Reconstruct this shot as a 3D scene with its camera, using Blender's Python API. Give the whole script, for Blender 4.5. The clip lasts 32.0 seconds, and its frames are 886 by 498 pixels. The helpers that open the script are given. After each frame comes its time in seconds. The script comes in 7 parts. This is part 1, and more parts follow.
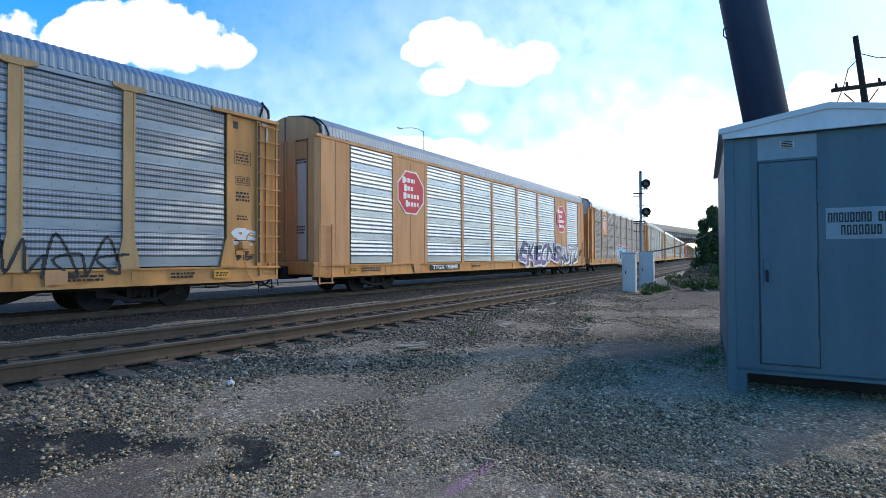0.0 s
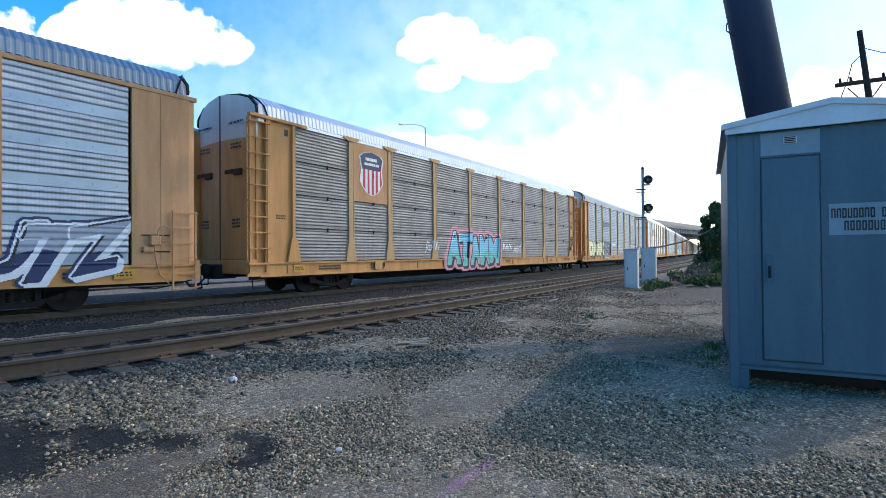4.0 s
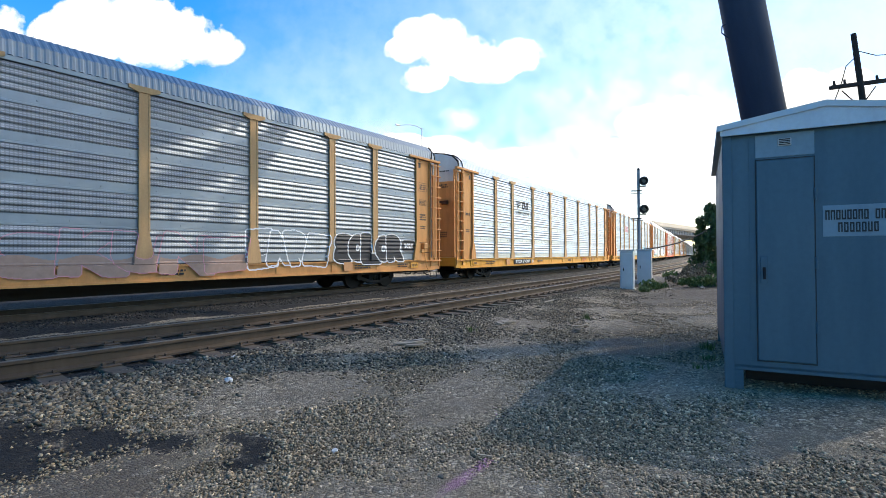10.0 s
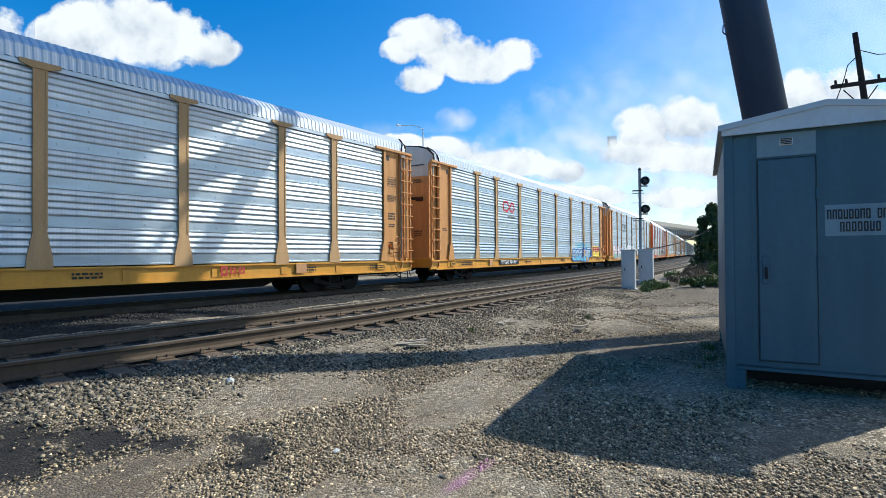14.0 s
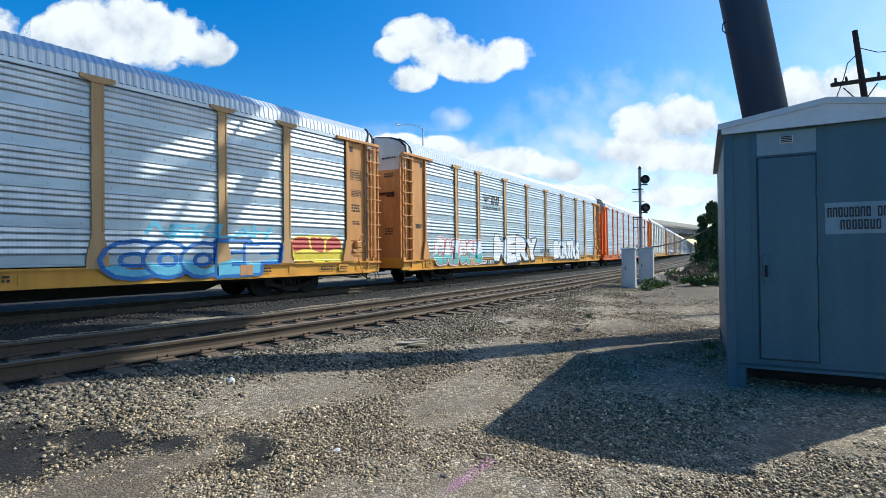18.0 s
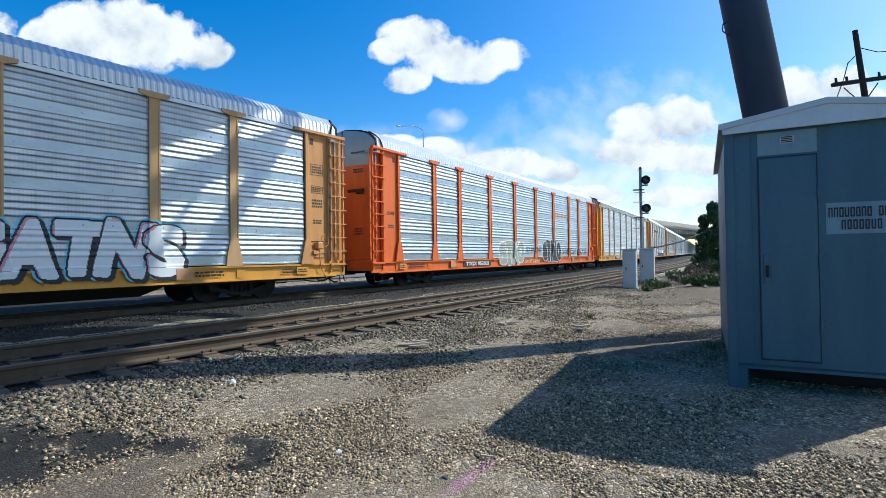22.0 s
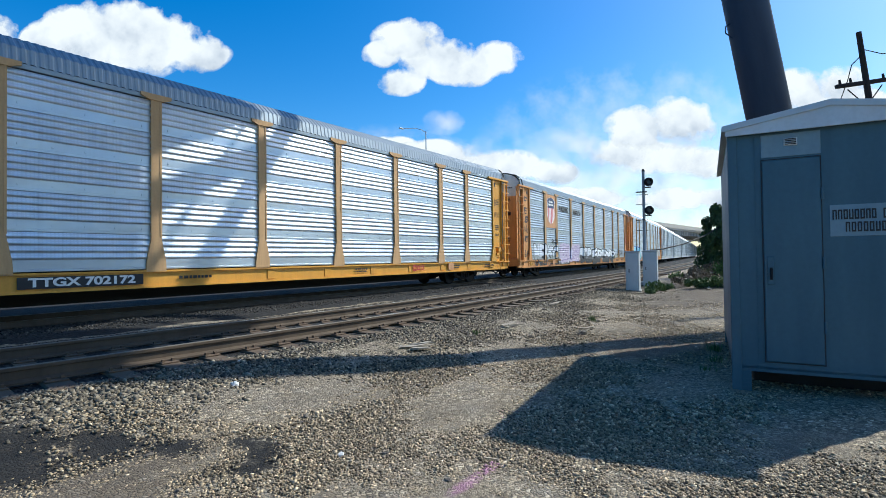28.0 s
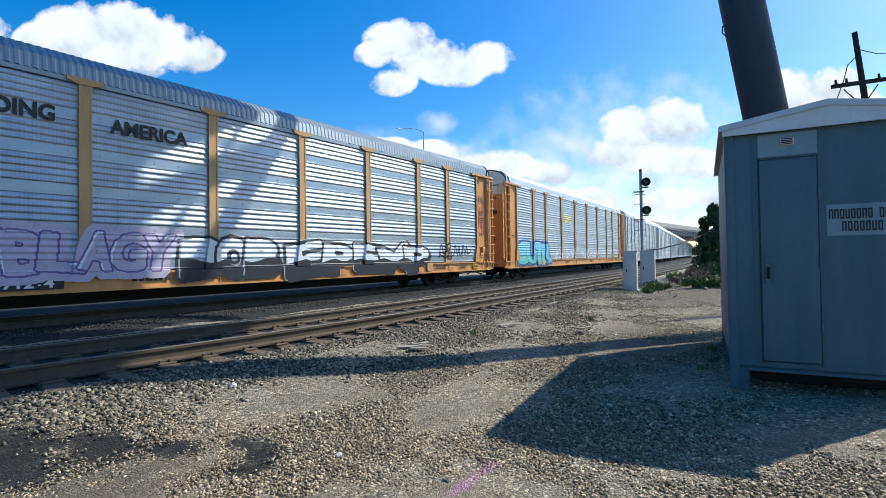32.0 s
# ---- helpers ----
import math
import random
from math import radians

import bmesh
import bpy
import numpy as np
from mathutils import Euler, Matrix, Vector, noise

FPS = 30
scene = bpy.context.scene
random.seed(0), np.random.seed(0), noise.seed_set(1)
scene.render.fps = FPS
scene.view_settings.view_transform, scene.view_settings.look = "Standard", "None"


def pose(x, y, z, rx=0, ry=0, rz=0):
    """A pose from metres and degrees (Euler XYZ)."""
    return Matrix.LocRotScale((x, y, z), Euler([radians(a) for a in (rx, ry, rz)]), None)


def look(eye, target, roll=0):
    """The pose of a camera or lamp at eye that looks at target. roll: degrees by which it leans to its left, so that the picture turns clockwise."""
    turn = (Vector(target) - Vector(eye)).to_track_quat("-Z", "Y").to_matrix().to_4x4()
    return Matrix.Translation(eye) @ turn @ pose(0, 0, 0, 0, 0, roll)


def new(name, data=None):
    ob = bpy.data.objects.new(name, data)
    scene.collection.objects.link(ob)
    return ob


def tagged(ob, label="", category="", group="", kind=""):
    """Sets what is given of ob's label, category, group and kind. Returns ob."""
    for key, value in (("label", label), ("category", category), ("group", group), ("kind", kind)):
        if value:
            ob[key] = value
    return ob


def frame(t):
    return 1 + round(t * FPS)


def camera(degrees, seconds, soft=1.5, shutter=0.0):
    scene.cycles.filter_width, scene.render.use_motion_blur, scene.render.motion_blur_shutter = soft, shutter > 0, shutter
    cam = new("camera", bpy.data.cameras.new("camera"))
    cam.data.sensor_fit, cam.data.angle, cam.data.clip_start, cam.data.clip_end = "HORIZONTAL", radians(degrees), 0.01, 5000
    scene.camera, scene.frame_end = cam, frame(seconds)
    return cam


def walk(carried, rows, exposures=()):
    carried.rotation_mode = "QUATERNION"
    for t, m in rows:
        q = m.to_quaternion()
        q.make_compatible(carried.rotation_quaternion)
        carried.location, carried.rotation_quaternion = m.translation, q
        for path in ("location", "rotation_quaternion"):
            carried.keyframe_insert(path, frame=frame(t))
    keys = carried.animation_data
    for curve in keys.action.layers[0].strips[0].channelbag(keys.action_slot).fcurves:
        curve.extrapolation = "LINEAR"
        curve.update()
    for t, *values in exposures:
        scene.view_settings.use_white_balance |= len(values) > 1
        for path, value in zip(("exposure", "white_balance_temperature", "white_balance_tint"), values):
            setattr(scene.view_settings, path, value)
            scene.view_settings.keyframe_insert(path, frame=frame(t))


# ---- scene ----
cam = camera(82.87, 32.0, soft=0.55)
EYE = (0.0, 0.0, 1.35)


def aim(yaw, pitch, roll):
    """The camera on its stand: degrees left of the track's line, upwards, and of lean."""
    return pose(*EYE, 90 + pitch, 0, yaw - 90) @ pose(0, 0, 0, 0, 0, -roll)


walk(cam, [
    (0, aim(31.500, 1.015, 0.350)), (0.5, aim(31.452, 0.866, 0.116)), (1, aim(31.542, 1.048, 0.289)),
    (1.5, aim(31.509, 1.110, 0.516)), (2, aim(31.517, 1.033, 0.395)), (2.5, aim(31.666, 0.896, 0.325)),
    (3, aim(31.612, 0.790, 0.567)), (3.5, aim(31.786, 0.640, 0.435)), (5.5, aim(31.373, 0.688, 0.445)),
    (6, aim(31.397, 0.735, 0.313)), (6.5, aim(31.414, 0.698, 0.404)), (7, aim(31.339, 0.693, 0.382)),
    (7.5, aim(31.431, 0.705, 0.366)), (8, aim(31.186, 0.669, 0.396)), (8.5, aim(31.232, 0.693, 0.407)),
    (9, aim(31.311, 0.815, 0.488)), (9.5, aim(31.265, 0.683, 0.375)), (10, aim(31.293, 0.693, 0.341)),
    (10.5, aim(31.329, 0.494, 0.297)), (11, aim(31.454, 0.510, 0.277)), (11.5, aim(31.389, 0.787, 0.423)),
    (12, aim(31.239, 0.884, 0.603)), (12.5, aim(31.262, 0.822, 0.484)), (13, aim(31.343, 0.656, 0.248)),
    (13.5, aim(31.416, 0.676, 0.417)), (14, aim(31.430, 0.720, 0.437)), (14.5, aim(31.333, 0.918, 0.511)),
    (16.5, aim(31.395, 0.567, 0.548)), (17, aim(31.492, 0.699, 0.346)), (17.5, aim(31.477, 0.786, 0.485)),
    (18, aim(31.455, 0.642, 0.624)), (18.5, aim(31.569, 0.547, 0.731)), (19, aim(31.518, 0.484, 0.573)),
    (19.5, aim(31.493, 0.617, 0.681)), (20, aim(31.435, 0.977, 0.761)), (20.5, aim(31.370, 0.891, 0.682)),
    (21, aim(31.325, 0.719, 0.644)), (21.5, aim(31.394, 0.569, 0.512)), (22, aim(31.535, 0.775, 0.791)),
    (22.5, aim(31.345, 0.687, 0.683)), (23, aim(31.397, 0.602, 0.628)), (23.5, aim(31.530, 0.461, 0.603)),
    (24, aim(31.572, 0.610, 0.597)), (24.5, aim(31.534, 0.756, 0.785)), (25, aim(31.499, 0.733, 0.660)),
    (25.5, aim(31.464, 0.850, 0.790)), (27.5, aim(31.401, 0.937, 0.763)), (28, aim(31.833, 1.027, 0.775)),
    (28.5, aim(31.723, 0.924, 0.768)), (29, aim(31.736, 0.965, 0.838)), (29.5, aim(31.664, 0.832, 0.999)),
    (30, aim(31.632, 0.897, 1.071)), (30.5, aim(31.471, 1.072, 0.979)), (31, aim(31.521, 0.976, 0.878)),
    (31.5, aim(31.526, 1.123, 0.896)), (32, aim(31.587, 1.047, 0.897))],
    exposures=[(0, 1.05, 7150, 10), (3, 1.1, 6950, 8), (6, 1.22, 7450, 11), (10.0, 1.0, 7300, 9), (11.0, 0.78, 7150, 7), (12.0, 0.35, 6500, 5), (13.2, 0.15, 6200, 3), (28, 0.15, 6080, 2), (32, 0.21, 6150, 3)])

# ---- world and sun ----
SUN_AZ, SUN_EL = -33.5, 43.5
world = bpy.data.worlds.new("sky")
scene.world = world
world.use_nodes = True
wt = world.node_tree
sky = wt.nodes.new("ShaderNodeTexSky")
sky.sky_type, sky.sun_disc = "NISHITA", False
sky.sun_elevation, sky.sun_rotation = radians(SUN_EL), radians(90 - SUN_AZ)
sky.air_density, sky.dust_density, sky.ozone_density = 1.0, 0.9, 3.0
wt.nodes["Background"].inputs["Strength"].default_value = 0.15
tint = wt.nodes.new("ShaderNodeHueSaturation")
tint.inputs["Saturation"].default_value = 1.48
tint.inputs["Hue"].default_value = 0.504
tint.inputs["Value"].default_value = 1.08
wt.links.new(sky.outputs[0], tint.inputs["Color"])
wt.links.new(tint.outputs[0], wt.nodes["Background"].inputs[0])
sun = new("sun", bpy.data.lights.new("sun", "SUN"))
sun.data.energy, sun.data.angle, sun.data.color = 5.0, radians(0.6), (1.0, 0.95, 0.88)
SUN_DIR = Vector((math.cos(radians(SUN_AZ)) * math.cos(radians(SUN_EL)), math.sin(radians(SUN_AZ)) * math.cos(radians(SUN_EL)), math.sin(radians(SUN_EL))))
sun.matrix_world = look(SUN_DIR * 60, (0, 0, 0))


# ---- materials ----
class Nodes:
    """A short way to write node materials."""

    def __init__(self, name):
        self.m = bpy.data.materials.new(name)
        self.m.use_nodes = True
        self.t = self.m.node_tree
        self.b = self.t.nodes["Principled BSDF"]
        self.coord = self.t.nodes.new("ShaderNodeTexCoord")

    def n(self, kind, **values):
        node = self.t.nodes.new("ShaderNode" + kind)
        for k, v in values.items():
            node.inputs[k].default_value = v
        return node

    def link(self, a, b):
        self.t.links.new(a, b)

    def noise(self, scale, detail=4.0, rough=0.55, source="Object", stretch=None):
        node = self.n("TexNoise", Scale=scale, Detail=detail, Roughness=rough)
        where = self.coord.outputs[source]
        if stretch:
            mp = self.n("Mapping", Scale=stretch)
            self.link(where, mp.inputs[0])
            where = mp.outputs[0]
        self.link(where, node.inputs["Vector"])
        return node.outputs["Fac"]

    def ramp(self, fac, stops):
        node = self.t.nodes.new("ShaderNodeValToRGB")
        e = node.color_ramp.elements
        while len(e) < len(stops):
            e.new(0.5)
        for s, (p, c) in zip(e, stops):
            s.position, s.color = p, (*c, 1) if len(c) == 3 else c
        self.link(fac, node.inputs[0])
        return node.outputs[0]

    def math(self, op, a, b=0.0):
        node = self.t.nodes.new("ShaderNodeMath")
        node.operation = op
        for i, v in enumerate((a, b)):
            if isinstance(v, (int, float)):
                node.inputs[i].default_value = v
            else:
                self.link(v, node.inputs[i])
        return node.outputs[0]

    def mix(self, fac, a, b, mode="MIX"):
        node = self.t.nodes.new("ShaderNodeMix")
        node.data_type, node.blend_type = "RGBA", mode
        for i, v in ((0, fac), (6, a), (7, b)):
            if isinstance(v, (int, float)):
                node.inputs[i].default_value = v
            elif isinstance(v, tuple):
                node.inputs[i].default_value = (*v, 1)
            else:
                self.link(v, node.inputs[i])
        return node.outputs[2]

    def bump(self, height, strength=0.3, distance=0.01):
        node = self.n("Bump", Strength=strength, Distance=distance)
        self.link(height, node.inputs["Height"])
        self.link(node.outputs[0], self.b.inputs["Normal"])

    def set(self, color=None, rough=None, metal=None):
        for key, v in (("Base Color", color), ("Roughness", rough), ("Metallic", metal)):
            if v is None:
                continue
            if isinstance(v, tuple):
                self.b.inputs[key].default_value = (*v, 1)
            elif isinstance(v, (int, float)):
                self.b.inputs[key].default_value = v
            else:
                self.link(v, self.b.inputs[key])
        return self.m


def painted(name, color, dirt=(0.12, 0.08, 0.05), amount=0.5, rough=0.5, metal=0.0):
    """Weathered paint: grime in streaks and a fine mottling."""
    k = Nodes(name)
    streak = k.noise(1.2, 6, 0.65, stretch=(2.5, 2.5, 0.35))
    fine = k.noise(22, 3)
    c = k.mix(k.ramp(streak, [(0.42, (0, 0, 0)), (0.78, (amount,) * 3)]), color, dirt)
    c = k.mix(k.ramp(fine, [(0.35, (0, 0, 0)), (0.75, (0.22,) * 3)]), c, tuple(v * 0.55 for v in color))
    k.bump(fine, 0.12, 0.01)
    return k.set(c, k.ramp(streak, [(0.3, (rough,) * 3), (0.8, (min(1, rough + 0.3),) * 3)]), metal)


def plain(name, color, rough=0.6, metal=0.0, spread=0.25, scale=9.0, bump=0.1):
    k = Nodes(name)
    f = k.noise(scale, 5)
    c = k.mix(f, tuple(v * (1 - spread) for v in color), tuple(min(1, v * (1 + spread)) for v in color))
    k.bump(k.noise(scale * 6, 3), bump, 0.01)
    return k.set(c, rough, metal)


def screen_metal(name, light, dark, metal=0.75, rough=0.34, holes=0.5, flat=0.3):
    """Galvanised screen sheets: rows of small punched holes, tarnish and rain marks."""
    k = Nodes(name)
    info = k.n("ObjectInfo")
    tarnish = k.noise(0.9, 6, 0.65, stretch=(0.8, 1, 1.6))
    marks = k.noise(2.2, 4, 0.6, stretch=(3, 3, 0.3))
    c = k.mix(k.ramp(tarnish, [(0.3, (0, 0, 0)), (0.72, (1, 1, 1))]), light, dark)
    c = k.mix(k.ramp(marks, [(0.52, (0, 0, 0)), (0.8, (0.45,) * 3)]), c, tuple(v * 0.6 for v in dark))
    c = k.mix(k.math("MULTIPLY", info.outputs["Random"], 0.22), c, tuple(v * 0.75 for v in dark))
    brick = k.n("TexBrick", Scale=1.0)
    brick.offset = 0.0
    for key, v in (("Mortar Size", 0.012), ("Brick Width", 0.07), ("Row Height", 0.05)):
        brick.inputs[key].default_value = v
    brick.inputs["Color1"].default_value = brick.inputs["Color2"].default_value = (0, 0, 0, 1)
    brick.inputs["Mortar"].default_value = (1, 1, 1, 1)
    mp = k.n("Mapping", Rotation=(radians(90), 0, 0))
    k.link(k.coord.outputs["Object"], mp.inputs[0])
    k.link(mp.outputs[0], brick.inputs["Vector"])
    sep = k.t.nodes.new("ShaderNodeSeparateXYZ")
    k.link(k.coord.outputs["Object"], sep.inputs[0])
    level = k.math("FRACT", k.math("DIVIDE", k.math("SUBTRACT", sep.outputs[2], 1.05), 0.836))
    ribbed = k.math("GREATER_THAN", level, flat)
    # the flat strips between the ribbed sheets get a darker tone
    c = k.mix(k.math("MULTIPLY", k.math("LESS_THAN", level, flat), 0.75), c, tuple(v * 0.85 for v in dark))
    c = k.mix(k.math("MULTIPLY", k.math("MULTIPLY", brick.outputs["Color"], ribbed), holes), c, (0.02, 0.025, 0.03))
    k.bump(k.math("ADD", k.math("MULTIPLY", k.noise(14, 3), 0.06), k.noise(1.1, 2, stretch=(0.8, 1, 2.2))), 0.35, 0.06)
    r = k.ramp(tarnish, [(0.3, (rough,) * 3), (0.8, (rough + 0.18,) * 3)])
    return k.set(c, r, metal)


# oily stains on the ground: middle and half-widths
STAINS = ((1.4, 4.75, 0.42, 0.55), (1.85, 4.1, 0.3, 0.5), (1.3, 4.15, 0.34, 0.46), (2.08, 3.6, 0.17, 0.26), (2.42, 3.2, 0.16, 0.24), (2.34, 2.98, 0.17, 0.18), (2.14, 2.82, 0.18, 0.16))


def ground_material():
    """Grey gravel and dirt with brown patches, oily stains and crushed stone."""
    k = Nodes("gravel_ground")

    def stones(scale):
        """Each grain's random tone, and the dark joint round it."""
        warp = k.n("TexNoise", Scale=scale * 0.8, Detail=2.0)
        k.link(k.coord.outputs["Object"], warp.inputs["Vector"])
        where = k.mix(0.012, k.coord.outputs["Object"], warp.outputs["Color"], "ADD")
        cell, gap = k.n("TexVoronoi", Scale=scale), k.n("TexVoronoi", Scale=scale)
        gap.feature = "DISTANCE_TO_EDGE"
        for node in (cell, gap):
            k.link(where, node.inputs["Vector"])
        sep = k.t.nodes.new("ShaderNodeSeparateColor")
        k.link(cell.outputs["Color"], sep.inputs[0])
        return sep.outputs[0], sep.outputs[1], gap.outputs["Distance"]

    tone, hue, gap = stones(38.0)
    tone2, hue2, gap2 = stones(95.0)
    big = k.noise(0.45, 5, 0.6)
    mid = k.noise(3.0, 6, 0.65)
    fine = k.noise(120, 3, 0.7)
    coarse = k.ramp(k.noise(1.1, 5, 0.6), [(0.3, (0, 0, 0)), (0.48, (1, 1, 1))])
    t = k.mix(coarse, tone2, tone)
    c = k.ramp(t, [(0.0, (0.06, 0.045, 0.028)), (0.45, (0.30, 0.232, 0.142)), (0.85, (0.58, 0.465, 0.302)), (1.0, (0.88, 0.745, 0.52))])
    c = k.mix(k.ramp(hue, [(0.3, (0, 0, 0)), (1.0, (0.35,) * 3)]), c, (0.32, 0.235, 0.15))
    c = k.mix(k.ramp(big, [(0.35, (0, 0, 0)), (0.7, (0.5,) * 3)]), c, (0.22, 0.18, 0.13))
    c = k.mix(k.ramp(mid, [(0.45, (0, 0, 0)), (0.72, (0.5,) * 3)]), c, (0.42, 0.37, 0.29))
    joint = k.mix(coarse, k.ramp(gap2, [(0.0, (0.7,) * 3), (0.1, (0, 0, 0))]), k.ramp(gap, [(0.0, (0.75,) * 3), (0.11, (0, 0, 0))]))
    c = k.mix(joint, c, (0.04, 0.032, 0.023))
    c = k.mix(k.ramp(fine, [(0.3, (0.5,) * 3), (0.5, (0, 0, 0))]), c, (0.05, 0.044, 0.036))
    dirt = k.noise(0.8, 4, 0.6, stretch=(0.5, 1.2, 1))
    c = k.mix(k.ramp(dirt, [(0.46, (0, 0, 0)), (0.66, (0.4,) * 3)]), c, (0.15, 0.12, 0.085))
    # bare brown earth along the yard's end; last patch is dirt plus painted corner vignetting
    for x, y, rx, ry in ((17.0, 1.6, 5.0, 1.9), (26.0, 1.4, 9.0, 2.6), (8.6, 1.3, 2.6, 1.1), (1.5, 3.9, 1.0, 1.7)):
        mp = k.n("Mapping", Location=(-x / rx, -y / ry, 0), Scale=(1 / rx, 1 / ry, 0))
        k.link(k.coord.outputs["Object"], mp.inputs[0])
        ln = k.t.nodes.new("ShaderNodeVectorMath")
        ln.operation = "LENGTH"
        k.link(mp.outputs[0], ln.inputs[0])
        earth = k.ramp(k.math("ADD", ln.outputs["Value"], k.math("MULTIPLY", k.math("SUBTRACT", mid, 0.5), 1.5)), [(0.5, (0.75,) * 3), (1.2, (0, 0, 0))])
        c = k.mix(earth, c, (0.10, 0.073, 0.047))
    # oily stains
    wob = k.math("ADD", k.math("MULTIPLY", k.math("SUBTRACT", mid, 0.5), 1.7), k.math("MULTIPLY", k.math("SUBTRACT", tone, 0.5), 0.45))
    for x, y, rx, ry in STAINS:
        mp = k.n("Mapping", Location=(-x / rx, -y / ry, 0), Scale=(1 / rx, 1 / ry, 0))
        k.link(k.coord.outputs["Object"], mp.inputs[0])
        ln = k.t.nodes.new("ShaderNodeVectorMath")
        ln.operation = "LENGTH"
        k.link(mp.outputs[0], ln.inputs[0])
        spot = k.ramp(k.math("ADD", ln.outputs["Value"], wob), [(0.35, (0.97,) * 3), (0.8, (0.8,) * 3), (1.35, (0, 0, 0))])
        c = k.mix(spot, c, (0.009, 0.008, 0.0065))
    # a survey mark sprayed in pink
    mp = k.n("Mapping", Location=(-2.6 / 0.42, -1.475 / 0.06, 0), Scale=(1 / 0.42, 1 / 0.06, 0))
    k.link(k.coord.outputs["Object"], mp.inputs[0])
    ln = k.t.nodes.new("ShaderNodeVectorMath")
    ln.operation = "LENGTH"
    k.link(mp.outputs[0], ln.inputs[0])
    c = k.mix(k.ramp(k.math("ADD", ln.outputs["Value"], wob), [(0.2, (0.42,) * 3), (1.2, (0, 0, 0))]), c, (0.52, 0.2, 0.38))
    height = k.math("ADD", k.math("MINIMUM", k.mix(coarse, gap2, gap), 0.25), k.math("MULTIPLY", t, 0.3))
    k.bump(k.math("ADD", height, k.math("MULTIPLY", fine, 0.1)), 0.8, 0.032)
    return k.set(c, 0.95)


def stone_material(name, dark, light):
    k = Nodes(name)
    geo = k.n("NewGeometry")
    c = k.ramp(geo.outputs["Random Per Island"], [(0.0, dark), (0.55, tuple((a + b) / 2 for a, b in zip(dark, light))), (0.93, light), (1.0, tuple(min(1, v * 1.7) for v in light))])
    f = k.noise(60, 3)
    c = k.mix(k.ramp(f, [(0.4, (0, 0, 0)), (0.8, (0.5,) * 3)]), c, dark)
    k.bump(f, 0.3, 0.005)
    return k.set(c, 0.9)


def leaf_material(name, a, b):
    k = Nodes(name)
    geo = k.n("NewGeometry")
    c = k.ramp(geo.outputs["Random Per Island"], [(0, a), (1, b)])
    k.b.inputs["Transmission Weight"].default_value = 0.0
    return k.set(c, 0.6)


def stone_bed():
    """Oily dark ballast under the rails; its near-black colour also holds the train's shade."""
    k = Nodes("shaded_ballast")
    cell = k.n("TexVoronoi", Scale=26.0)
    k.link(k.coord.outputs["Object"], cell.inputs["Vector"])
    sep = k.t.nodes.new("ShaderNodeSeparateColor")
    k.link(cell.outputs["Color"], sep.inputs[0])
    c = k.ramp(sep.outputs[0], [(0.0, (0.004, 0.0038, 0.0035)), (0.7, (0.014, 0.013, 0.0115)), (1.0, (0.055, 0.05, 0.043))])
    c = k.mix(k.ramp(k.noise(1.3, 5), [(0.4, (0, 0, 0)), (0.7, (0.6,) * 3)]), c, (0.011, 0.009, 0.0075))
    k.bump(k.math("MULTIPLY", cell.outputs["Distance"], -1.0), 1.0, 0.03)
    return k.set(c, 0.95)


